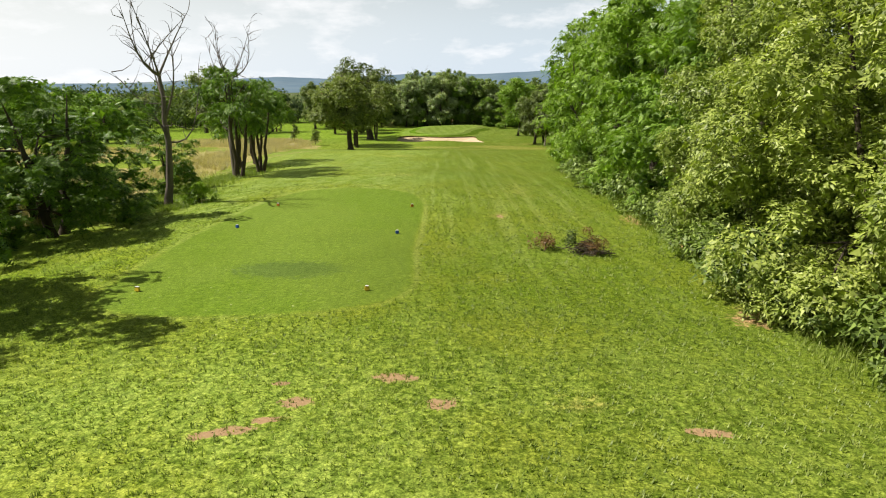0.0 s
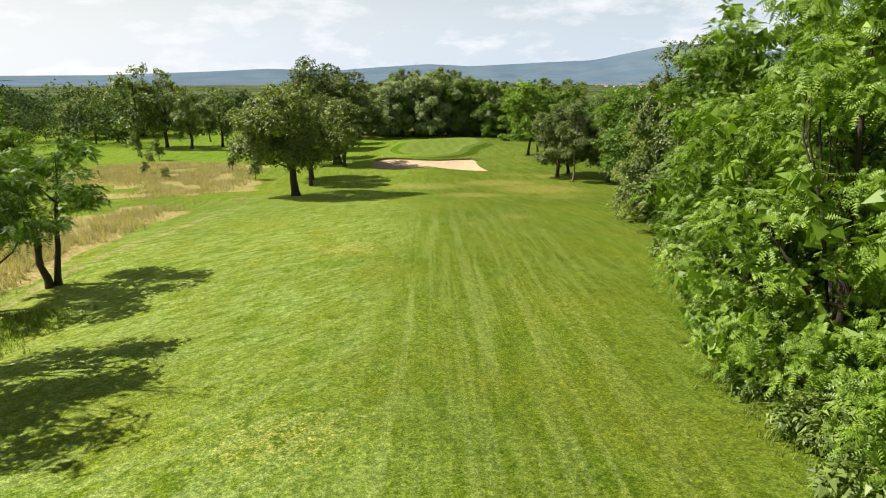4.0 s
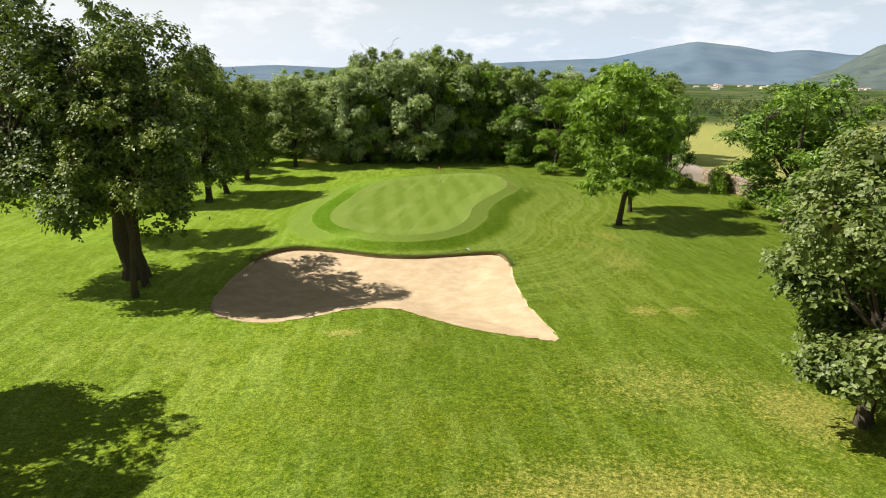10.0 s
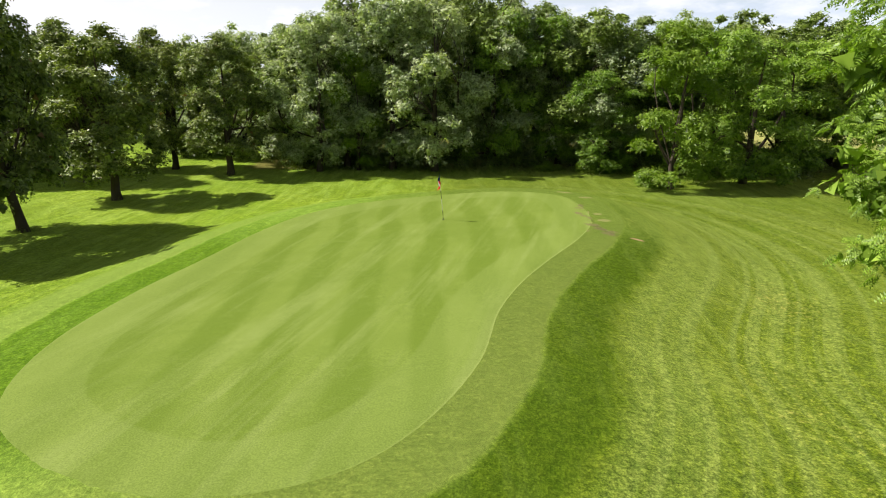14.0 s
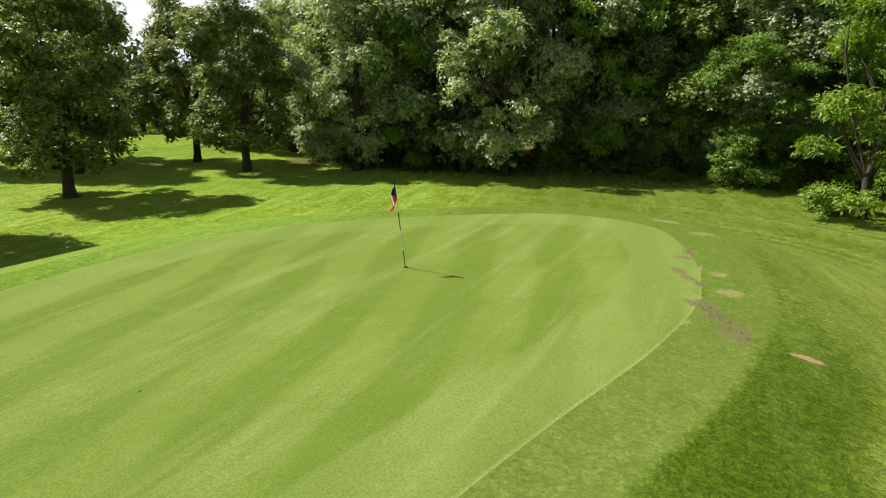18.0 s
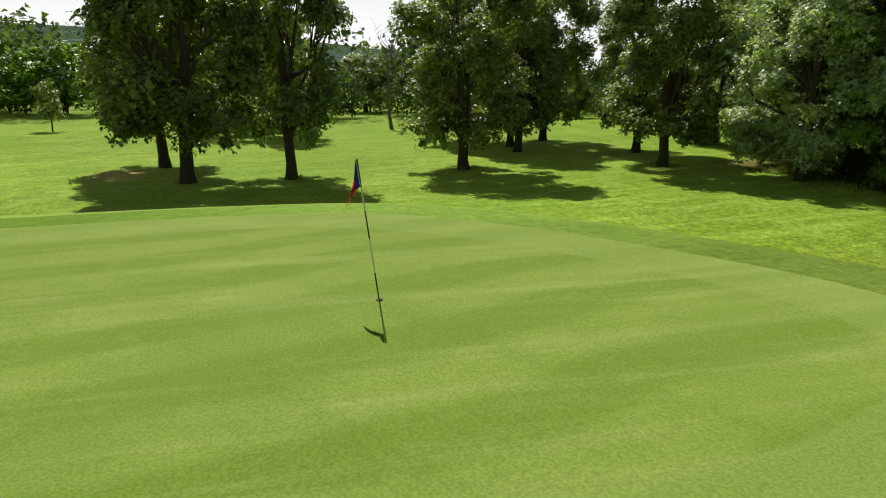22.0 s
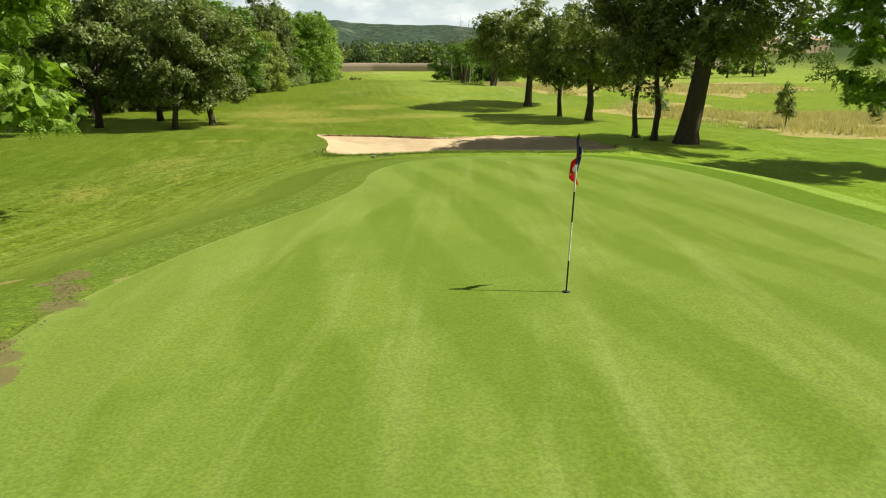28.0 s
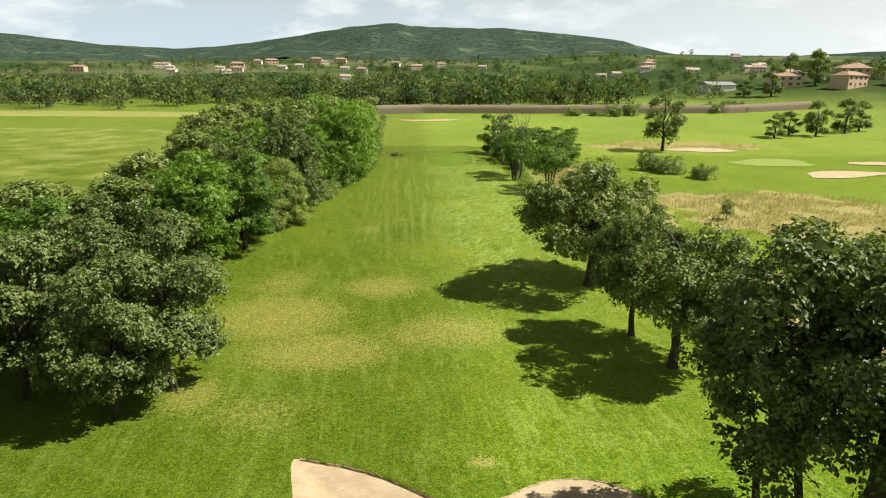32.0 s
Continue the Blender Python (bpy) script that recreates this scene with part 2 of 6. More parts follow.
def turf_mat():
    """Mown turf, rough, dry patches, worn path and tall dry grass on the one ground sheet."""
    m = Mat("turf", 0.8, 0.04)
    p = m.pos()
    blades = m.noise(p, 26, 3, 0.7)
    tufts = m.noise(p, 5.5, 4, 0.65)
    mid = m.noise(p, 0.9, 4, 0.6)
    broad = m.noise(p, 0.12, 4, 0.6)
    fine = m.noise(p, 11.0, 4, 0.72)
    clods = m.noise(p, 4.2, 5, 0.75)
    streak = m.noise(p, 1.0, 4, 0.65, (1.6, 0.22, 1), 0.09)
    sweep = m.noise(p, 0.55, 4, 0.65, (0.30, 1.5, 1), -0.5)
    green = m.mix(m.span(tufts, 0.3, 0.72), (0.085, 0.132, 0.008), (0.190, 0.240, 0.020))
    green = m.mix(m.math("MULTIPLY", m.span(mid, 0.38, 0.68), 0.55), green, (0.215, 0.255, 0.036))
    green = m.mix(m.math("MULTIPLY", m.span(streak, 0.48, 0.62), 0.75), green, (0.235, 0.290, 0.062))
    green = m.mix(m.math("MULTIPLY", m.span(sweep, 0.50, 0.64), 0.50), green, (0.230, 0.275, 0.060))
    green = m.mix(m.math("MULTIPLY", m.span(broad, 0.42, 0.66), 0.45), green, (0.095, 0.165, 0.012))
    # passes of the mower: long lines down the fairway, a brushed nap on its left side, curved lines beside the putting green
    here = m.nt.nodes.new("ShaderNodeSeparateXYZ")
    m.put(here.inputs[0], p)
    hx, hy = here.outputs[0], here.outputs[1]
    lines = m.noise(p, 1.0, 3, 0.6, (2.1, 0.035, 1), 0.02)
    rows = m.math("MULTIPLY", m.span(lines, 0.47, 0.62), m.math("MULTIPLY", m.math("MULTIPLY", m.span(hx, -2.5, 1.0), m.span(hx, 11.0, 7.0)), m.math("MULTIPLY", m.span(hy, 8.0, 20.0), m.span(hy, 84.0, 66.0))))
    green = m.mix(m.math("MULTIPLY", rows, 0.62), green, (0.310, 0.345, 0.125))
    nap = m.noise(p, 1.0, 5, 0.7, (2.8, 0.65, 1), -0.63)
    left = m.math("MULTIPLY", m.math("MULTIPLY", m.span(hx, 3.0, -4.0), m.span(hx, -24.0, -15.0)), m.math("MULTIPLY", m.span(hy, 12.0, 26.0), m.span(hy, 100.0, 70.0)))
    green = m.mix(m.math("MULTIPLY", m.math("MULTIPLY", left, m.span(nap, 0.42, 0.60)), 0.56), green, (0.370, 0.415, 0.185))
    green = m.mix(m.math("MULTIPLY", m.span(hy, 9.0, 1.0), m.span(tufts, 0.38, 0.60, 0.15, 0.65)), green, (0.345, 0.385, 0.105))
    ringed = m.nt.nodes.new("ShaderNodeCombineXYZ")
    m.put(ringed.inputs[0], m.math("MULTIPLY", m.attr("d_green"), 2.3))
    m.put(ringed.inputs[1], m.math("MULTIPLY", hy, 0.03))
    curve = m.noise(ringed.outputs[0], 1.0, 3, 0.6)
    east = m.math("MULTIPLY", m.math("MULTIPLY", m.span(m.attr("d_green"), 3.2, 4.2), m.span(m.attr("d_green"), 17.0, 11.0)), m.math("MULTIPLY", m.span(hx, 4.0, 8.0), m.span(hy, 108.0, 116.0)))
    green = m.mix(m.math("MULTIPLY", m.math("MULTIPLY", east, m.span(curve, 0.46, 0.62)), 0.55), green, (0.290, 0.340, 0.115))
    # clover and small leaves
    clover = m.span(m.voro(p, 6.5), 0.10, 0.24, 1, 0)
    green = m.mix(m.math("MULTIPLY", clover, m.span(mid, 0.4, 0.6, 0.0, 0.5)), green, (0.27, 0.33, 0.075))
    green = m.mix(m.math("MULTIPLY", m.attr("sere"), m.span(m.noise(p, 0.22, 4, 0.6), 0.40, 0.68, 0.0, 0.50)), green, m.mix(tufts, (0.165, 0.175, 0.014), (0.300, 0.300, 0.040)))
    wide = m.noise(p, 0.06, 3, 0.6)
    green = m.mix(1.0, green, m.mix(m.span(wide, 0.35, 0.65), (0.84, 0.88, 0.84), (1.14, 1.10, 1.12)), "MULTIPLY")
    # dry straw-coloured thatch
    dry = m.math("ADD", m.attr("dry"), m.math("MULTIPLY", m.span(mid, 0.5, 0.75), 0.08))
    dry = m.math("MULTIPLY", m.span(m.math("ADD", dry, m.math("MULTIPLY", m.math("SUBTRACT", tufts, 0.5), 1.2)), 0.28, 0.72), 0.72)
    green = m.mix(dry, green, m.mix(m.span(fine, 0.35, 0.65), (0.370, 0.300, 0.100), (0.490, 0.405, 0.170)))
    # mown bands round the putting green: passes up and down, so that light and dark change sides
    dg = m.attr("d_green")
    wob = m.math("ADD", dg, m.math("MULTIPLY", m.math("SUBTRACT", mid, 0.5), 0.35))
    # part of the leaning blades' sheen is put into these two colours
    lite = m.mix(fine, (0.185, 0.248, 0.058), (0.280, 0.335, 0.105))
    deep = m.mix(fine, (0.060, 0.120, 0.005), (0.114, 0.188, 0.012))
    side = m.attr("band")
    first = m.math("MULTIPLY", m.span(wob, 1.2, 1.5, 1, 0), 0.72)
    green = m.mix(first, green, m.mix(side, deep, lite))
    second = m.math("MULTIPLY", m.math("MULTIPLY", m.span(wob, 1.2, 1.5), m.span(wob, 2.6, 3.5, 1, 0)), 0.62)
    green = m.mix(second, green, m.mix(side, lite, deep))
    third = m.math("MULTIPLY", m.math("MULTIPLY", m.span(wob, 3.1, 3.6), m.span(wob, 4.6, 5.6, 1, 0)), m.math("MULTIPLY", side, 0.45))
    green = m.mix(third, green, lite)
    # tee: short even turf
    dt = m.math("ADD", m.attr("d_tee"), m.math("MULTIPLY", m.math("SUBTRACT", tufts, 0.5), 0.35))
    tee = m.span(dt, -0.1, 0.2, 1, 0)
    teec = m.mix(m.span(m.noise(p, 14, 3), 0.3, 0.7), (0.098, 0.158, 0.012), (0.150, 0.212, 0.024))
    teec = m.mix(m.math("MULTIPLY", m.span(broad, 0.4, 0.6), 0.4), teec, (0.20, 0.245, 0.055))
    green = m.mix(m.math("MULTIPLY", tee, 0.9), green, teec)
    weedy = m.span(m.math("ADD", m.attr("weedy"), m.math("MULTIPLY", m.math("SUBTRACT", tufts, 0.5), 1.3)), 0.40, 0.62)
    green = m.mix(m.math("MULTIPLY", weedy, 0.8), green, m.mix(fine, (0.040, 0.075, 0.018), (0.130, 0.175, 0.050)))
    divot = m.math("MULTIPLY", m.span(m.voro(p, 2.6), 0.07, 0.11, 1, 0), m.math("MULTIPLY", m.attr("divots"), m.span(tufts, 0.45, 0.55)))
    green = m.mix(divot, green, (0.50, 0.47, 0.33))
    edge = m.math("MULTIPLY", m.span(m.math("ABSOLUTE", m.math("SUBTRACT", dt, 0.25)), 0.0, 0.22, 1, 0), m.attr("worn"))
    green = m.mix(m.math("MULTIPLY", edge, 0.55), green, (0.30, 0.30, 0.11))
    # tall dry grass and bare earth
    hay = m.span(m.math("ADD", m.attr("hay"), m.math("ADD", m.math("MULTIPLY", m.math("SUBTRACT", mid, 0.5), 0.8), m.math("MULTIPLY", m.math("SUBTRACT", m.noise(p, 0.25, 3), 0.5), 1.0))), 0.42, 0.62)
    green = m.mix(hay, green, m.mix(tufts, (0.27, 0.215, 0.085), (0.52, 0.43, 0.21)))
    soil = m.span(m.math("ADD", m.attr("soil"), m.math("MULTIPLY", m.math("SUBTRACT", tufts, 0.5), 1.1)), 0.45, 0.70)
    green = m.mix(soil, green, m.mix(blades, (0.24, 0.135, 0.065), (0.44, 0.29, 0.16)))
    path = m.span(m.math("ADD", m.attr("path"), m.math("MULTIPLY", m.math("SUBTRACT", mid, 0.5), 0.7)), 0.45, 0.65)
    green = m.mix(path, green, m.mix(tufts, (0.27, 0.21, 0.12), (0.46, 0.38, 0.24)))
    wood = m.span(m.math("ADD", m.attr("litter"), m.math("MULTIPLY", m.math("SUBTRACT", mid, 0.5), 0.6)), 0.40, 0.65)
    green = m.mix(wood, green, m.mix(tufts, (0.06, 0.05, 0.02), (0.17, 0.12, 0.055)))
    crop = m.span(m.math("ADD", m.attr("crop"), m.math("MULTIPLY", m.math("SUBTRACT", broad, 0.5), 0.25)), 0.45, 0.55)
    green = m.mix(crop, green, m.mix(mid, (0.27, 0.275, 0.085), (0.42, 0.39, 0.15)))
    # open country further off
    far = m.noise(p, 0.011, 5, 0.65)
    land = m.mix(m.span(far, 0.46, 0.62), (0.040, 0.070, 0.022), (0.115, 0.150, 0.045))
    land = m.mix(m.span(m.noise(p, 0.006, 2), 0.52, 0.62), land, (0.135, 0.150, 0.075))
    green = m.mix(m.attr("country"), green, land)
    # turf darkens to the right: falloff of the sun's sheen put into the colour
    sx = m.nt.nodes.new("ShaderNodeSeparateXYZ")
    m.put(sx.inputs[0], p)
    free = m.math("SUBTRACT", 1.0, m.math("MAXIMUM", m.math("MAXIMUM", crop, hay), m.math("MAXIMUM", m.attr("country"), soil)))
    sheen_falloff = m.span(m.math("ADD", sx.outputs[0], m.math("MULTIPLY", m.math("SUBTRACT", broad, 0.5), 12.0)), -5.0, 4.0)
    green = m.mix(free, green, m.mix(sheen_falloff, (0.93, 1.05, 0.80), (0.62, 0.71, 0.46)), "MULTIPLY")
    # turf left of the putting green is brighter
    bright_left = m.span(m.math("ADD", sx.outputs[1], m.math("MULTIPLY", m.math("SUBTRACT", broad, 0.5), 14.0)), 108.0, 128.0)
    bright_left = m.math("MULTIPLY", bright_left, m.math("SUBTRACT", 1.0, sheen_falloff))
    green = m.mix(free, green, m.mix(bright_left, (1.0, 1.0, 1.0), (1.15, 1.22, 1.04)), "MULTIPLY")
    # grain of the turf, with shade in the gaps between tufts put into colour
    hue = m.mix(m.span(blades, 0.30, 0.70), (0.50, 0.53, 0.48), (1.46, 1.42, 1.42))
    hue2 = m.mix(m.span(fine, 0.30, 0.70), (0.55, 0.58, 0.52), (1.42, 1.38, 1.38))
    hue3 = m.mix(m.span(clods, 0.40, 0.60), (0.72, 0.78, 0.68), (1.20, 1.15, 1.15))
    hue2 = m.mix(1.0, hue2, hue3, "MULTIPLY")
    short = m.math("MAXIMUM", m.math("MULTIPLY", tee, 0.40), m.span(wob, 2.8, 3.6, 0.45, 0.0))
    grain = m.mix(short, m.mix(1.0, hue, hue2, "MULTIPLY"), (1.0, 1.0, 1.0))
    green = m.mix(1.0, green, grain, "MULTIPLY")
    green = m.mix(m.worn(p, BARE), green, m.mix(fine, (0.230, 0.135, 0.065), (0.470, 0.310, 0.180)))
    green = m.mix(m.math("MULTIPLY", m.worn(p, WITHERED), 0.5), green, (0.34, 0.28, 0.13))
    green = m.mix(m.math("MULTIPLY", m.worn(p, WORN), 0.92), green, m.mix(fine, (0.070, 0.062, 0.026), (0.225, 0.190, 0.090)))
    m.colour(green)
    h = m.math("ADD", m.math("MULTIPLY", blades, 0.5), tufts)
    way = m.math("MULTIPLY", m.math("SUBTRACT", m.math("MULTIPLY", side, 2.0), 1.0), m.math("SUBTRACT", first, second))
    way = m.math("ADD", m.math("MULTIPLY", way, 0.85), m.math("MULTIPLY", m.math("SUBTRACT", streak, 0.5), 0.45))
    m.put(m.b.inputs["Sheen Weight"], m.span(m.attr("country"), 0.0, 1.0, 0.42, 0.0))
    m.b.inputs["Sheen Roughness"].default_value = 0.35
    m.b.inputs["Sheen Tint"].default_value = (0.82, 1.0, 0.20, 1)
    m.bump(m.math("ADD", m.math("ADD", h, fine), m.math("MULTIPLY", clods, 1.2)), 0.5, 0.035, m.tilted(way))
    return m.m


def green_mat():
    m = Mat("bent_grass", 0.9, 0.05)
    p = m.pos()
    f = m.noise(p, 30, 3, 0.6)
    b = m.noise(p, 0.35, 4, 0.55)
    g = m.noise(p, 2.6, 5, 0.65)
    s = m.nt.nodes.new("ShaderNodeTexWave")
    s.wave_type, s.bands_direction, s.wave_profile = "BANDS", "X", "SIN"
    s.inputs["Scale"].default_value = 0.155
    s.inputs["Distortion"].default_value = 4.0
    s.inputs["Detail"].default_value = 2
    s.inputs["Detail Scale"].default_value = 0.7
    mp = m.nt.nodes.new("ShaderNodeMapping")
    mp.inputs["Rotation"].default_value = (0, 0, radians(-7))
    m.put(mp.inputs["Vector"], p)
    m.put(s.inputs["Vector"], mp.outputs[0])
    c = m.mix(m.span(s.outputs["Fac"], 0.25, 0.75), (0.114, 0.172, 0.021), (0.146, 0.208, 0.034))
    long = m.noise(p, 1.0, 5, 0.62, (1.5, 0.10, 1), -0.16)
    c = m.mix(m.math("MULTIPLY", m.span(long, 0.46, 0.68), 0.55), c, (0.220, 0.280, 0.078))
    cross = m.noise(p, 1.0, 4, 0.6, (0.14, 1.3, 1), 0.5)
    c = m.mix(m.math("MULTIPLY", m.span(cross, 0.48, 0.66), 0.20), c, (0.088, 0.146, 0.014))
    c = m.mix(m.math("MULTIPLY", m.span(b, 0.38, 0.64), 0.5), c, (0.112, 0.170, 0.022))
    c = m.mix(m.math("MULTIPLY", m.span(g, 0.5, 0.78), 0.25), c, (0.200, 0.262, 0.064))
    k2 = m.noise(p, 8.0, 4, 0.7)
    c = m.mix(m.math("MULTIPLY", m.span(k2, 0.56, 0.74), 0.45), c, (0.100, 0.160, 0.022))
    ring = m.math("MULTIPLY", m.span(m.attr("rim"), 1.6, 1.75, 1, 0), 0.35)
    c = m.mix(ring, c, (0.185, 0.250, 0.058))
    edge = m.math("MULTIPLY", m.span(m.attr("rim"), 0.0, 0.14, 1, 0), 0.6)
    c = m.mix(edge, c, (0.34, 0.40, 0.12))
    c = m.mix(1.0, c, m.mix(m.span(f, 0.25, 0.75), (0.80, 0.81, 0.78), (1.22, 1.21, 1.22)), "MULTIPLY")
    c = m.mix(m.math("MULTIPLY", m.worn(p, WORN), 0.92), c, m.mix(k2, (0.070, 0.062, 0.026), (0.225, 0.190, 0.090)))
    m.colour(c)
    m.b.inputs["Sheen Weight"].default_value = 0.28
    m.b.inputs["Sheen Roughness"].default_value = 0.35
    m.b.inputs["Sheen Tint"].default_value = (0.84, 1.0, 0.14, 1)
    m.bump(m.math("ADD", f, g), 0.14, 0.01, m.tilted(m.math("MULTIPLY", m.math("SUBTRACT", s.outputs["Fac"], 0.5), 0.14)))
    return m.m


def sand_mat():
    m = Mat("sand", 0.95, 0.1)
    p = m.pos()
    f = m.noise(p, 60, 3, 0.7)
    g = m.noise(p, 1.1, 4, 0.6)
    rk = m.noise(p, 4.5, 3, 0.6, (0.18, 3.0, 1), 0.15)
    c = m.mix(m.span(g, 0.35, 0.7), (0.50, 0.380, 0.230), (0.62, 0.490, 0.320))
    c = m.mix(m.math("MULTIPLY", m.span(rk, 0.45, 0.62), 0.40), c, (0.48, 0.355, 0.21))
    c = m.mix(1.0, c, m.mix(f, (0.90, 0.90, 0.90), (1.08, 1.08, 1.08)), "MULTIPLY")
    m.colour(c)
    m.bump(m.math("ADD", m.math("MULTIPLY", rk, 1.8), m.math("MULTIPLY", f, 0.5)), 0.6, 0.05)
    return m.m


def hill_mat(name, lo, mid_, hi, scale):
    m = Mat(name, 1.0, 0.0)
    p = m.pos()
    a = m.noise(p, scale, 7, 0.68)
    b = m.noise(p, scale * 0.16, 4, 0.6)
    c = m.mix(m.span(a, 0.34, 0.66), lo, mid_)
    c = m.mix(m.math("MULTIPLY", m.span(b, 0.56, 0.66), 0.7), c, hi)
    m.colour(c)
    return m.m


TURF, BENT, SAND = turf_mat(), green_mat(), sand_mat()
BARK = bark_mat("bark", (0.035, 0.027, 0.020), (0.125, 0.100, 0.075))
BARK_PALE = bark_mat("pale_bark", (0.13, 0.11, 0.085), (0.36, 0.31, 0.25))
BARK_DEAD = bark_mat("dead_bark", (0.08, 0.065, 0.055), (0.25, 0.215, 0.18))
OAK = leaf_mat("oak_leaves", (0.046, 0.070, 0.013), (0.345, 0.415, 0.115), (0.20, 0.13, 0.05), 0.20)
OAK_GREY = leaf_mat("ash_leaves", (0.050, 0.076, 0.018), (0.260, 0.320, 0.098), (0.21, 0.17, 0.10), 0.20)
LOCUST = leaf_mat("locust_leaves", (0.055, 0.120, 0.010), (0.300, 0.450, 0.055), (0.30, 0.36, 0.08), 0.25)
LOCUST_DEEP = leaf_mat("dark_locust_leaves", (0.038, 0.085, 0.010), (0.205, 0.335, 0.042), (0.30, 0.36, 0.08), 0.22)
LIME = leaf_mat("yellow_green_leaves", (0.110, 0.190, 0.012), (0.270, 0.390, 0.036), None, 0.30)
HEDGE = leaf_mat("hedge_leaves", (0.075, 0.115, 0.014), (0.440, 0.510, 0.120), (0.28, 0.28, 0.14), 0.22)
WOOD = leaf_mat("wood_leaves", (0.048, 0.082, 0.014), (0.320, 0.415, 0.095), (0.10, 0.13, 0.04), 0.22)
SILVER = leaf_mat("silver_leaves", (0.150, 0.200, 0.080), (0.600, 0.660, 0.410), (0.30, 0.34, 0.22), 0.30)
DEADLEAF = leaf_mat("brown_leaves", (0.13, 0.065, 0.025), (0.30, 0.17, 0.07), None, 0.2)
FARLEAF = leaf_mat("far_leaves", (0.038, 0.066, 0.022), (0.155, 0.205, 0.072), None, 0.20, 0.85, 0.075)
STRAW = leaf_mat("straw", (0.33, 0.265, 0.14), (0.62, 0.53, 0.32), (0.18, 0.2, 0.06), 0.3)
BLADE = leaf_mat("grass_blades", (0.085, 0.140, 0.014), (0.33, 0.39, 0.085), None, 0.30)


# ---- helpers of the builder ----
def part(name, mesh, material, parent, label=""):
    if isinstance(mesh, bmesh.types.BMesh):
        me = bpy.data.meshes.new(name)
        mesh.to_mesh(me)
        mesh.free()
        mesh = me
    ob = new(name, mesh)
    if not mesh.materials:
        mesh.materials.append(material)
    if parent is not None:
        ob.parent = parent
    if label:
        ob["label"] = label
    return ob


def arrays_mesh(name, verts, quads, smooth=False):
    """A mesh of quads from arrays."""
    me = bpy.data.meshes.new(name)
    nv, nq, k = len(verts), len(quads), quads.shape[1]
    me.vertices.add(nv)
    me.vertices.foreach_set("co", np.ascontiguousarray(verts, dtype=np.float32).ravel())
    me.loops.add(nq * k)
    me.loops.foreach_set("vertex_index", np.ascontiguousarray(quads, dtype=np.int32).ravel())
    me.polygons.add(nq)
    me.polygons.foreach_set("loop_start", np.arange(0, nq * k, k, dtype=np.int32))
    me.polygons.foreach_set("loop_total", np.full(nq, k, dtype=np.int32))
    me.update(calc_edges=True)
    if smooth:
        me.polygons.foreach_set("use_smooth", np.ones(nq, dtype=bool))
    return me


def sm(a, b, x):
    u = np.clip((np.asarray(x, dtype=float) - a) / (b - a), 0, 1)
    return u * u * (3 - 2 * u)


# ---- the lie of the land ----
PROFILE = [(-4500, 60), (-900, 60), (-600, 46), (-350, 26), (-230, 18), (-120, 12.2), (-87, 10.2), (-40, 7.6), (-10, 6.2), (5, 5.97), (28, 5.9),
           (37, 5.65), (44, 5.2), (58, 4.68), (70, 3.9), (83, 2.7), (93, 1.9), (105, 1.6), (118, 1.25), (130, 0.8), (145, 0.45),
           (160, 0.3), (175, 0.4), (200, 0), (260, -2), (400, -8), (1500, -16), (4500, -16)]
PY, PZ = np.array([p[0] for p in PROFILE], float), np.array([p[1] for p in PROFILE], float)
GREEN = [(0.2, 127.6), (2.5, 128.3), (4.0, 130), (5.1, 133), (5.5, 136.2), (6.2, 138.8), (7.2, 141.3), (8.6, 144.5), (9.5, 147.8), (9.3, 151.3),
         (8.2, 153.8), (5.2, 154.7), (1.5, 153.3), (-1.6, 151.1), (-3.8, 148.3), (-4.9, 144.9), (-5.4, 140.6), (-5.9, 136.5), (-5.8, 132.8),
         (-4.6, 129.8), (-2.4, 128.2)]
BUNKER = [(8.4, 110.6), (7.0, 110.6), (4.6, 111.5), (2.7, 112.7), (0.7, 114.0), (-1.5, 113.7), (-3.1, 112.8), (-5.0, 112.2), (-7.0, 112.7),
          (-8.2, 114.0), (-8.6, 117.0), (-8.5, 121.0), (-8.2, 123.6), (-6.6, 125.0), (-4.0, 124.6), (-1.0, 123.5), (1.4, 123.3), (4.0, 123.9),
          (6.6, 124.3), (7.3, 122.3), (7.3, 118.5), (7.6, 114.6)]
TEE = [(-0.1, 8.0), (0.1, 14), (0.2, 20), (0.0, 24), (-1.0, 27.0), (-3.5, 28.5), (-6.5, 27.5), (-8.0, 24), (-8.6, 18), (-8.8, 12), (-8.4, 7.5), (-4.5, 6.6)]


def rounded(points, per=6):
    """A closed smooth line through points."""
    P = np.array(points, float)
    n, out = len(P), []
    for i in range(n):
        a, b, c, d = P[i - 1], P[i], P[(i + 1) % n], P[(i + 2) % n]
        for k in range(per):
            u = k / per
            out.append(0.5 * (2 * b + (c - a) * u + (2 * a - 5 * b + 4 * c - d) * u * u + (3 * b - a - 3 * c + d) * u ** 3))
    return np.array(out)


GREEN_LINE, BUNKER_LINE, TEE_LINE = rounded(GREEN), rounded(BUNKER), rounded(TEE)


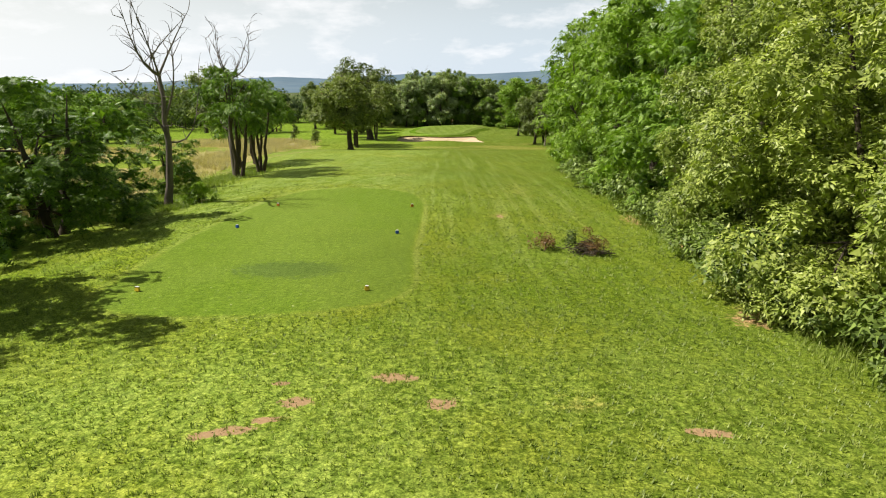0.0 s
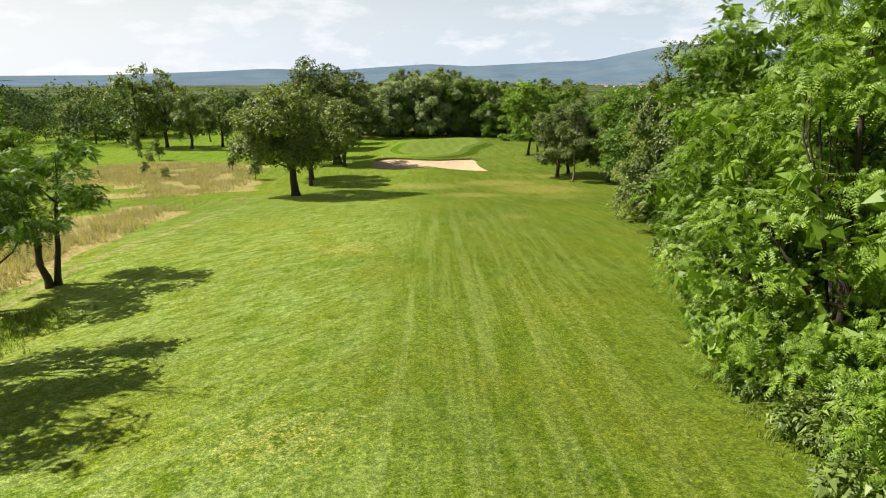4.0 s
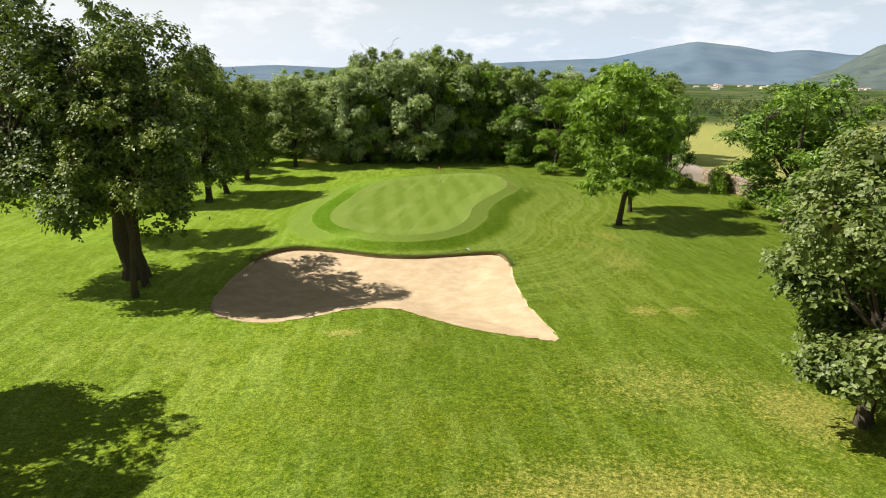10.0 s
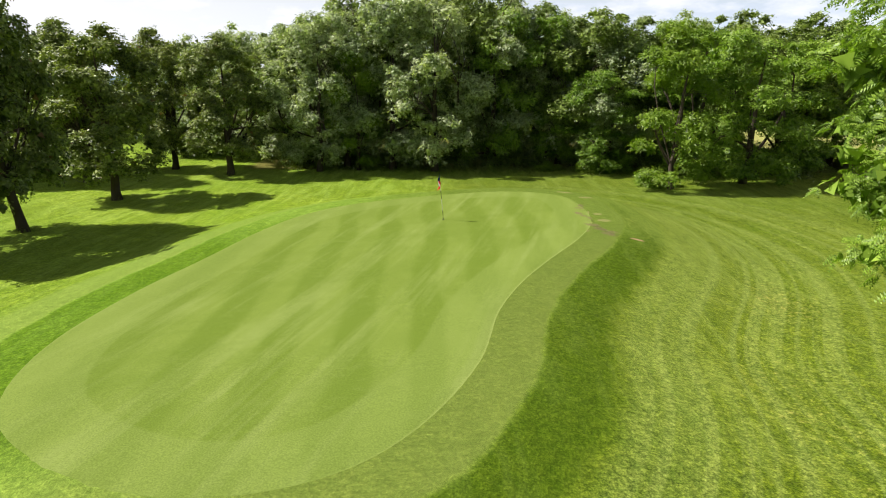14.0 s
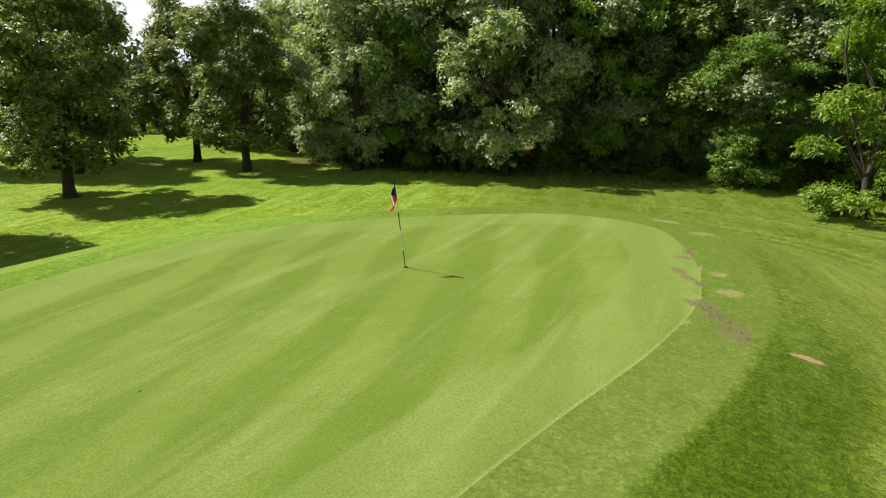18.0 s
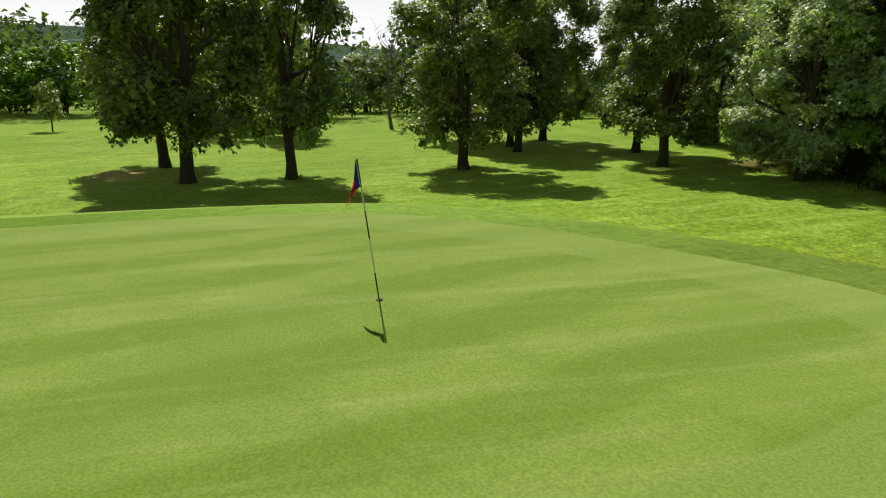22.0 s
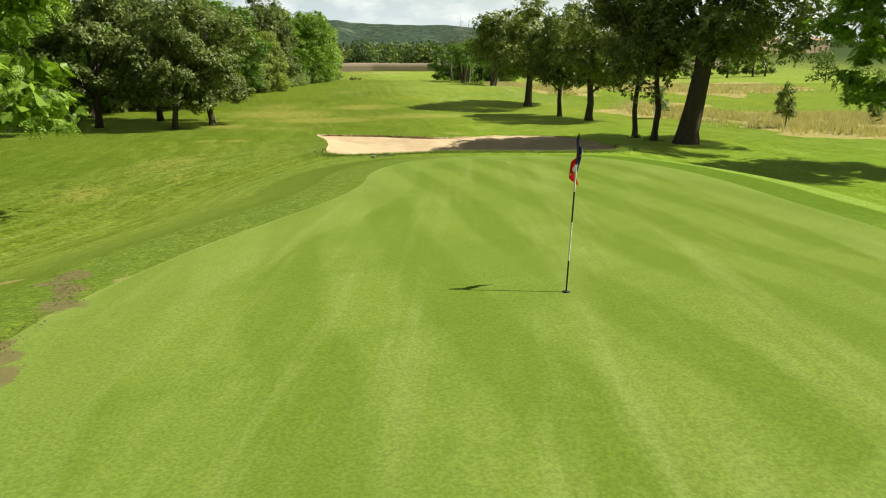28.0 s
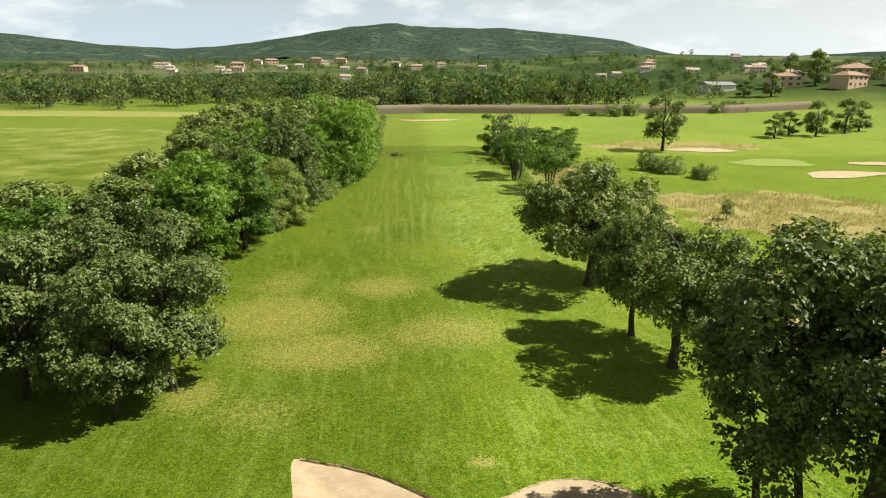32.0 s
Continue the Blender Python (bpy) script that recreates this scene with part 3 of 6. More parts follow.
def away(x, y, line):
    """Signed distance from a closed line, below nought inside."""
    x, y = np.asarray(x, float), np.asarray(y, float)
    best, inside = np.full(x.shape, 1e9), np.zeros(x.shape, bool)
    for (x0, y0), (x1, y1) in zip(line, np.roll(line, -1, axis=0)):
        dx, dy = x1 - x0, y1 - y0
        u = np.clip(((x - x0) * dx + (y - y0) * dy) / (dx * dx + dy * dy + 1e-12), 0, 1)
        best = np.minimum(best, np.hypot(x - x0 - u * dx, y - y0 - u * dy))
        if y0 != y1:
            inside ^= ((y0 > y) != (y1 > y)) & (x < dx * (y - y0) / (y1 - y0) + x0)
    return np.where(inside, -best, best)


def away_path(x, y, line):
    best = np.full(np.asarray(x, float).shape, 1e9)
    for (x0, y0), (x1, y1) in zip(line[:-1], line[1:]):
        dx, dy = x1 - x0, y1 - y0
        u = np.clip(((x - x0) * dx + (y - y0) * dy) / (dx * dx + dy * dy), 0, 1)
        best = np.minimum(best, np.hypot(x - x0 - u * dx, y - y0 - u * dy))
    return best


def profile(y):
    fine = np.interp(y, PY, PZ)
    return (np.interp(y - 4, PY, PZ) + 2 * fine + np.interp(y + 4, PY, PZ)) / 4


def height(x, y):
    """The ground's height at a place."""
    x, y = np.asarray(x, float), np.asarray(y, float)
    z = profile(y) - 0.7 * sm(-8, -20, x) * sm(62, 40, y) * sm(-30, 0, y)
    z = z + 10 * sm(-110, -260, x) * sm(-50, -190, y) - 5 * sm(120, 400, x) * sm(0, -200, y)
    near = (x > -22) & (x < 28) & (y > 108) & (y < 176)
    if near.any():
        d = np.full(z.shape, 99.0)
        d[near] = away(x[near], y[near], GREEN_LINE)
        k = sm(7.5, 0.5, d)
        z = z * (1 - k) + (1.82 - 0.011 * (147 - y)) * k
    b = (x > -14) & (x < 14) & (y > 104) & (y < 132)
    if b.any():
        d = np.full(z.shape, 99.0)
        d[b] = away(x[b], y[b], BUNKER_LINE)
        k = sm(4.0, 0.2, d)
        z = z * (1 - k) + 1.32 * k
    z = z + 0.05 * np.sin(x * 0.31 + 1.3 * np.sin(y * 0.17)) * np.sin(y * 0.23 + 0.7) * (np.abs(x) < 300)
    return z


def ground_at(x, y):
    return float(height(np.array([x]), np.array([y]))[0])


def blobs(x, y, spots):
    """Soft round patches (x, y, radius along x, radius along y, weight)."""
    v = np.zeros(np.shape(x))
    for px, py, rx, ry, w in spots:
        v = np.maximum(v, w * np.exp(-(((x - px) / rx) ** 2 + ((y - py) / ry) ** 2)))
    return v


DRY_SPOTS = [(5.1, 86, 4.5, 3.0, 0.8), (7.6, 69.3, 2.2, 1.6, 0.6), (3.7, 65.6, 1.2, 1.4, 0.6), (13, 92, 6, 5, 0.9), (9, 98, 6, 3.5, 0.9), (14, 85, 4, 5, 0.55),
             (0, 95, 7, 4, 0.65), (13.2, 114.2, 0.8, 0.9, 0.9), (15, 114.3, 0.8, 0.8, 0.8), (-1.1, 110.9, 1.0, 0.5, 0.9), (0.9, 92.5, 0.7, 0.8, 0.8),
             (-3.5, 57.6, 3, 2.5, 0.5), (12.5, 133, 2.2, 6, 0.28), (15, 141, 2, 3, 0.4), (11.5, 148.2, 1.6, 3.4, 0.4), (5.5, 28, 1.5, 6, 0.45), (-2, 36, 3, 2, 0.45),
             (3.9, 20, 0.5, 0.9, 0.8), (10, 8, 1.2, 3, 0.5), (-9, 81, 3, 2, 0.5), (15.5, 104, 2.5, 3, 0.7), (4.1, 1.7, 0.9, 0.4, 0.7), (17, 98, 1.5, 1.5, 0.6),
             (10, 118, 1.2, 6, 0.35), (14.5, 124, 2.5, 5, 0.5), (15.5, 131, 1.5, 3, 0.55), (13.0, 128, 1.0, 2.0, 0.5), (7, 42, 1.0, 8, 0.3), (11.5, 106, 5, 3, 0.5)]
CRUMB_LINE = [(9.26, 151.1), (9.27, 150.27), (8.97, 149.1), (9.05, 148.8), (9.41, 148.3), (9.35, 147.4), (9.33, 146.9), (9.61, 146.2), (9.85, 145.7), (10.2, 145.2)]
SOIL_SPOTS = [(9.6, 6.3, 1.0, 0.9, 0.85), (10.6, 14, 0.8, 2.5, 0.7), (9.9, 19, 0.7, 2.5, 0.7),
              
              (-12.2, 24.8, 0.6, 0.9, 0.8), (-17.7, 82.5, 1.2, 2.2, 0.8), (-19, 79, 1.4, 2.0, 0.6), (1.0, 68.4, 0.25, 0.2, 0.7), (-23, 141, 3, 2.2, 0.75)]
PATH_LINE = [(-26, 14), (-20.5, 24), (-17.6, 30), (-17.2, 35), (-17.6, 43), (-17.2, 52), (-16.2, 62), (-15.7, 70), (-15.4, 77)]


# ---- ground sheet ----
def steps(*runs):
    """Grid lines: runs of (from, to, step), then growing steps out to the horizon."""
    out = []
    for a, b, s in runs:
        out += list(np.arange(a, b - 1e-6, s))
    out.append(runs[-1][1])
    lo, hi, s = out[0], out[-1], runs[0][2]
    grow = []
    while s < 4500:
        s *= 1.22
        grow.append(s)
    acc, below, above = 0.0, [], []
    for g in grow:
        acc += g
        if acc > 4400:
            break
        below.append(lo - acc)
        above.append(hi + acc)
    return np.array(below[::-1] + out + above)


def side_of(x, y):
    """1 where the mower went out beside the putting green, 0 where it came back."""
    side = sm(-1.5, 5.0, x + 1.5 * np.maximum(0, 131 - y) - 0.3 * (y - 150) * (y > 150))
    return 0.5 + (side - 0.5) * (0.25 + 0.75 * sm(149, 141, y))


def build_ground():
    gx = steps((-60, -14, 1.0), (-14, 17, 0.5), (17, 60, 1.0))
    gy = steps((-40, -2, 1.0), (-2, 30, 0.5), (30, 104, 1.0), (104, 160, 0.5), (160, 196, 1.0))
    X, Y = np.meshgrid(gx, gy)
    x, y = X.ravel(), Y.ravel()
    z = height(x, y)
    # the far hillside behind the tee dips to both sides, the valley ahead stays low
    verts = np.c_[x, y, z]
    nx, ny = len(gx), len(gy)
    i = np.arange(nx - 1)[None, :] + nx * np.arange(ny - 1)[:, None]
    quads = np.stack([i, i + 1, i + 1 + nx, i + nx], -1).reshape(-1, 4)
    near = (np.abs(x) < 80) & (y > -60) & (y < 220)
    db = np.full(x.shape, 99.0)
    db[near] = away(x[near], y[near], BUNKER_LINE)
    quads = quads[~(db[quads] < 0.30).any(1)]
    me = arrays_mesh("ground", verts, quads, True)

    def put(name, v):
        a = me.attributes.new(name, "FLOAT", "POINT")
        a.data.foreach_set("value", np.ascontiguousarray(v, dtype=np.float32))

    dg, dt = np.full(x.shape, 50.0), np.full(x.shape, 50.0)
    dg[near] = away(x[near], y[near], GREEN_LINE)
    dt[near] = away(x[near], y[near], TEE_LINE)
    put("d_green", dg)
    put("d_tee", dt)
    put("band", side_of(x, y))
    put("worn", 0.35 + 0.65 * sm(-1.5, -0.2, x) * sm(6, 12, y) * sm(26, 20, y))
    put("dry", blobs(x, y, DRY_SPOTS))
    put("soil", blobs(x, y, SOIL_SPOTS))
    put("weedy", blobs(x, y, [(-3.8, 10.9, 2.3, 1.3, 0.9), (-4.6, 8.2, 2.0, 0.7, 0.45)]))
    put("divots", blobs(x, y, [(-4.5, 8.8, 4.0, 3.2, 1.0), (-3.0, 4.6, 5.0, 2.0, 0.8)]))
    put("sere", sm(112, 92, y) * sm(-40, -10, y))
    put("path", 0.60 * sm(1.6, 0.2, away_path(x, y, PATH_LINE)))
    # tall dry grass: a belt left of the fairway, and islands by the pond
    hx = x + 2.4 * np.sin(y * 0.31 + 0.7) + 1.3 * np.sin(y * 0.83 + x * 0.4)
    hy = y + 2.2 * np.sin(x * 0.37 + 1.9) + 1.2 * np.sin(x * 0.95 - y * 0.3)
    hay = sm(-17.8, -19.4, x + 0.25 * (hx - x)) * sm(-29, -25, hx) * sm(6, 16, hy) * sm(78, 71, hy)
    for cx, cy, rx, ry, w in ((-38, 108, 13, 12, 1.0), (-27, 95, 6, 12, 1.0), (-45, 62, 16, 13, 1.0), (-60, -12, 22, 6, 0.9)):
        hay = np.maximum(hay, sm(1.2, 0.8, np.hypot((hx - cx) / rx, (hy - cy) / ry)) * w)
    put("hay", hay)
    litter = sm(12.0, 13.5, x - 0.10 * np.maximum(0, y - 30) + 0.6 * np.sin(y * 0.5)) * sm(-45, -38, y) * sm(58, 50, y) * sm(46, 40, x)
    litter = np.maximum(litter, sm(19.5, 21.5, x) * sm(52, 58, y) * sm(90, 82, y) * sm(46, 40, x))
    litter = np.maximum(litter, sm(172.5, 175.5, y + 0.012 * (x - 4) ** 2 * (x < 4) * 0.4) * sm(-22, -14, x) * sm(210, 200, y) * sm(40, 32, x))
    put("litter", litter)
    put("crop", sm(34, 35.5, x) * sm(110, 116, y) * sm(480, 470, y) * sm(380, 340, x) + sm(46, 49, x) * sm(-45, -40, y) * sm(150, 140, y) * 0.48 * sm(170, 160, x) + sm(52, 60, x) * sm(-84, -80, y + 0.03 * x) * sm(-66, -70, y + 0.03 * x) * sm(330, 300, x))
    r = np.hypot(x, y - 80)
    put("country", np.clip(sm(190, 330, r), 0, 1))
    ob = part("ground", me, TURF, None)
    return tagged(ob, "mown green grass with dry straw-coloured patches and bare spots", "ground", kind="structure")


ground = build_ground()


def patch(line, centre, rings, lift):
    """A sheet inside a closed line, ring by ring towards its centre."""
    n = len(line)
    c = np.array(centre)
    verts = []
    fr = np.linspace(1, 0, rings + 1)
    for f in fr:
        p = c + (line - c) * max(f, 0.002)
        verts.append(p)
    P = np.concatenate(verts)
    z = lift(P[:, 0], P[:, 1])
    quads = []
    for r in range(rings):
        a = r * n + np.arange(n)
        b = r * n + (np.arange(n) + 1) % n
        quads.append(np.stack([a, b, b + n, a + n], -1))
    return np.c_[P, z], np.concatenate(quads)


def build_green():
    v, q = patch(GREEN_LINE, (1.2, 140.5), 26, lambda x, y: height(x, y) + 0.022)
    v[:len(GREEN_LINE), 2] -= 0.03
    me = arrays_mesh("putting_green", v, q, True)
    a = me.attributes.new("rim", "FLOAT", "POINT")
    a.data.foreach_set("value", (-away(v[:, 0], v[:, 1], GREEN_LINE)).astype(np.float32))
    ob = part("putting_green", me, BENT, None)
    tagged(ob, "smooth closely mown pale green putting surface with mowing stripes", "putting green", kind="structure")


build_green()


def sand_height(x, y):
    """Sand: a bowl, banked up against the face towards the putting green."""
    d = -away(x, y, BUNKER_LINE)
    z = 1.30 - 0.04 - 0.09 * sm(119.5, 123.5, y) - 0.45 * sm(0.0, 3.2, d)
    return z + 0.03 * np.sin(x * 1.7 + y * 0.6) * sm(0.3, 1.5, d)


def build_bunker():
    line = BUNKER_LINE
    n = len(line)
    v, q = patch(line, (0.2, 118.6), 30, sand_height)
    ob = part("bunker", arrays_mesh("bunker", v, q, True), SAND, None)
    tagged(ob, "raked pale beige sand bunker with a ragged grass lip", "sand bunker", kind="structure")
    # grass shoulder that runs out from the lip over the ground sheet
    nrm = np.roll(line, -1, 0) - np.roll(line, 1, 0)
    nrm = np.c_[nrm[:, 1], -nrm[:, 0]] / np.linalg.norm(nrm, axis=1)[:, None]
    if away(line[:1, 0] + nrm[:1, 0] * 0.2, line[:1, 1] + nrm[:1, 1] * 0.2, line)[0] < 0:
        nrm = -nrm
    offs = (-0.05, 0.0, 0.10, 0.35, 0.8, 1.5)
    lifts = (-0.05, 0.03, 0.045, 0.035, 0.02, -0.02)
    P = [line + nrm * o for o in offs]
    Q = np.concatenate(P)
    z = height(Q[:, 0], Q[:, 1]) + np.repeat(lifts, n)
    quads = []
    for r in range(len(offs) - 1):
        a = r * n + np.arange(n)
        b = r * n + (np.arange(n) + 1) % n
        quads.append(np.stack([a, a + n, b + n, b], -1))
    me = arrays_mesh("bunker_shoulder", np.c_[Q, z], np.concatenate(quads), True)
    sh = part("bunker_shoulder", me, TURF, None)
    for name in ("d_green", "d_tee", "band"):
        a = me.attributes.new(name, "FLOAT", "POINT")
        val = {"d_green": away(Q[:, 0], Q[:, 1], GREEN_LINE), "d_tee": np.full(len(Q), 50.0), "band": side_of(Q[:, 0], Q[:, 1])}[name]
        a.data.foreach_set("value", val.astype(np.float32))
    tagged(sh, "grass shoulder round the sand bunker", "grass bank", kind="structure")
    # soil face under the lip
    rng = np.random.default_rng(5)
    m = 4
    fine = rounded(line[::2], m)
    k = len(fine)
    cen = np.array((0.2, 118.6))
    rows = []
    hz = height(fine[:, 0], fine[:, 1])
    sz = sand_height(fine[:, 0], fine[:, 1])
    for u, inn in ((0.0, 0.02), (0.35, 0.09), (0.7, 0.06), (1.0, 0.20)):
        jit = 0.05 * rng.standard_normal(k)
        dirn = (cen - fine) / np.linalg.norm(cen - fine, axis=1)[:, None]
        p = fine + dirn * (inn + jit * 0.6)[:, None]
        rows.append(np.c_[p, (hz + 0.035) * (1 - u) + (sz - 0.06) * u + 0.02 * rng.standard_normal(k)])
    V = np.concatenate(rows)
    quads = []
    for r in range(3):
        a = r * k + np.arange(k)
        b = r * k + (np.arange(k) + 1) % k
        quads.append(np.stack([a, b, b + k, a + k], -1))
    Q4 = np.concatenate(quads)
    toward = (cen - fine) / np.linalg.norm(cen - fine, axis=1)[:, None]
    back = toward[Q4[:, 0] % k, 1] < -0.35
    me = arrays_mesh("bunker_lip", V, Q4[back])
    lip = part("bunker_lip", me, plain("soil", (0.19, 0.135, 0.075), 0.95, 0.1, grain=0.4, scale=12), None)
    tagged(lip, "crumbling brown soil edge under the bunker's turf", "bunker lip", kind="structure")
    bank = part("bunker_bank", arrays_mesh("bunker_bank", V, Q4[~back]), SAND, None)
    tagged(bank, "low sand face where the bunker meets the turf", "bunker bank", kind="structure")


build_bunker()


# ---- plants ----
def tube(points, radii, sides=7):
    """Vertices and quads of a tapering round limb along points."""
    P = np.array(points, float)
    n = len(P)
    T = np.gradient(P, axis=0)
    T /= np.linalg.norm(T, axis=1)[:, None]
    ref = np.where(np.abs(T[:, 2:3]) > 0.9, np.array([[1.0, 0, 0]]), np.array([[0, 0, 1.0]]))
    U = np.cross(T, ref)
    U /= np.linalg.norm(U, axis=1)[:, None]
    V = np.cross(T, U)
    ang = np.arange(sides) * 2 * np.pi / sides
    R = np.array(radii)[:, None, None]
    ring = P[:, None] + R * (np.cos(ang)[None, :, None] * U[:, None] + np.sin(ang)[None, :, None] * V[:, None])
    i = np.arange(n - 1)[:, None] * sides + np.arange(sides)[None]
    j = np.arange(n - 1)[:, None] * sides + (np.arange(sides)[None] + 1) % sides
    return ring.reshape(-1, 3), np.stack([i, j, j + sides, i + sides], -1).reshape(-1, 4)


def join(parts):
    V, Q, o = [], [], 0
    for v, q in parts:
        V.append(v)
        Q.append(q + o)
        o += len(v)
    return np.concatenate(V), np.concatenate(Q)


def bend(a, b, rng, n=5, sag=0.0, wild=0.12):
    a, b = np.array(a, float), np.array(b, float)
    u = np.linspace(0, 1, n)[:, None]
    L = np.linalg.norm(b - a)
    off = rng.standard_normal(3) * wild * L
    return a + (b - a) * u + np.sin(np.pi * u) * off + np.array([0, 0, 1.0]) * sag * L * np.sin(np.pi * u)


def leaves(rng, centres, normals, size, aspect=0.5, fold=0.25, axis=None, kite=False):
    """Loose pointed leaves; a kite has four corners and is folded along its rib."""
    n = len(centres)
    if axis is None:
        axis = rng.standard_normal((n, 3))
    A = axis / np.maximum(np.linalg.norm(axis, axis=1), 1e-6)[:, None]
    N = normals - (normals * A).sum(1)[:, None] * A
    N /= np.maximum(np.linalg.norm(N, axis=1), 1e-6)[:, None]
    B = np.cross(N, A)
    s = (size * rng.uniform(0.6, 1.3, n))[:, None]
    c = centres
    if kite:
        v = np.stack([c - A * s * 0.5, c + B * s * 0.5 * aspect + N * s * fold * 0.4 - A * s * 0.05, c + A * s * 0.5 - N * s * 0.15, c - B * s * 0.5 * aspect + N * s * fold * 0.4 - A * s * 0.05], 1)
        return v.reshape(-1, 3), np.arange(4 * n).reshape(n, 4)
    v = np.stack([c - A * s * 0.35 - B * s * 0.5 * aspect, c - A * s * 0.25 + B * s * 0.5 * aspect, c + A * s * 0.65 - N * s * 0.15], 1)
    return v.reshape(-1, 3), np.arange(3 * n).reshape(n, 3)


def clump_leaves(rng, clumps, count, size, aspect, flat=0.75, up=0.5, jitter=0.7, inner=0.55, kite=False):
    """Leaves over a set of clumps (centre and radius), pointing outwards and drooping a little."""
    C = np.array([c for c, r in clumps])
    R = np.array([r for c, r in clumps])
    w = R ** 2
    idx = rng.choice(len(C), count, p=w / w.sum())
    d = rng.standard_normal((count, 3))
    d /= np.linalg.norm(d, axis=1)[:, None]
    d[:, 2] = np.where(rng.random(count) < 0.6, np.abs(d[:, 2]), d[:, 2])
    rad = R[idx] * (inner + (1.08 - inner) * rng.random(count) ** 0.5)
    pos = C[idx] + d * rad[:, None] * np.array([1, 1, flat])
    axis = rng.standard_normal((count, 3))
    axis += -0.75 * (axis * d).sum(1)[:, None] * d + np.array([0, 0, -0.3])
    nor = 0.95 * d + np.array([0, 0, up]) + jitter * rng.standard_normal((count, 3))
    return leaves(rng, pos, nor, size, aspect, axis=axis, kite=kite)


def tufts(rng, clumps, n, flat, up):
    """Places and facings of n tufts over the outer side of a set of clumps."""
    C = np.array([c for c, r in clumps])
    R = np.array([r for c, r in clumps])
    idx = rng.choice(len(C), n, p=R ** 2 / (R ** 2).sum())
    away_out = C[idx] * np.array([1, 1, 0])
    away_out = away_out / np.maximum(np.linalg.norm(away_out, axis=1), 0.3)[:, None]
    d = rng.standard_normal((n, 3)) + 0.5 * away_out + np.array([0, 0, 0.35])
    d /= np.linalg.norm(d, axis=1)[:, None]
    pos = C[idx] + d * (R[idx] * rng.uniform(0.70, 1.12, n))[:, None] * np.array([1, 1, flat])
    nor = 0.70 * d + np.array([0, 0, up]) + 0.30 * rng.standard_normal((n, 3))
    nor /= np.linalg.norm(nor, axis=1)[:, None]
    return pos, nor, d


def tuft_leaves(rng, clumps, count, size, aspect, flat, up, kite=False, per=9):
    """Leaves set round twig ends like loose rosettes, tips hanging a little."""
    n = max(1, count // per)
    pos, nor, d = tufts(rng, clumps, n, flat, up)
    pos, nor, d = (np.repeat(a, per, axis=0) for a in (pos, nor, d))
    m_ = len(pos)
    axis = rng.standard_normal((m_, 3))
    axis -= (axis * nor).sum(1)[:, None] * nor
    axis /= np.maximum(np.linalg.norm(axis, axis=1), 1e-6)[:, None]
    p = pos + axis * (size * rng.uniform(0.35, 1.35, m_))[:, None] + nor * (size * rng.normal(0, 0.35, m_))[:, None]
    axis = axis + 0.35 * d + np.array([0, 0, -0.15]) + 0.25 * rng.standard_normal((m_, 3))
    return leaves(rng, p, nor + 0.34 * rng.standard_normal((m_, 3)), size, aspect, axis=axis, kite=kite)


def frond_leaves(rng, clumps, count, size, flat, pairs=6):
    """Feathered leaves: pairs of narrow leaflets along an arching, drooping rib."""
    n = max(1, count // (2 * pairs))
    per = 5
    pos, nor, d = tufts(rng, clumps, n // per + 1, flat, 0.55)
    pos, nor, d = (np.repeat(a, per, axis=0)[:n] for a in (pos, nor, d))
    A = rng.standard_normal((n, 3))
    A -= (A * nor).sum(1)[:, None] * nor
    A /= np.linalg.norm(A, axis=1)[:, None]
    A = A + 0.55 * d + np.array([0, 0, -0.15])
    A /= np.linalg.norm(A, axis=1)[:, None]
    N = nor + 0.25 * rng.standard_normal((n, 3))
    N -= (N * A).sum(1)[:, None] * A
    N /= np.linalg.norm(N, axis=1)[:, None]
    B = np.cross(N, A)
    L = (size * rng.uniform(0.75, 1.25, n))[:, None]
    V = []
    for k in range(pairs):
        u = (k + 0.6) / pairs
        rib = pos + A * L * u - np.array([0, 0, 1.0]) * L * 0.32 * u * u
        w = L * 0.30 * math.sin(math.pi * (0.18 + 0.70 * u))
        for side in (-1, 1):
            V.append(np.stack([rib - A * L * 0.055, rib + A * L * 0.075, rib + B * side * w + A * L * 0.05 - N * w * 0.22], 1))
    V = np.stack(V, 1).reshape(-1, 3)
    return V, np.arange(len(V)).reshape(-1, 3)


def join_mixed(parts):
    """Joins leaves of three and four corners: kites are cut along their rib."""
    return join([(v, q if q.shape[1] == 3 else np.concatenate([q[:, [0, 1, 2]], q[:, [0, 2, 3]]])) for v, q in parts])


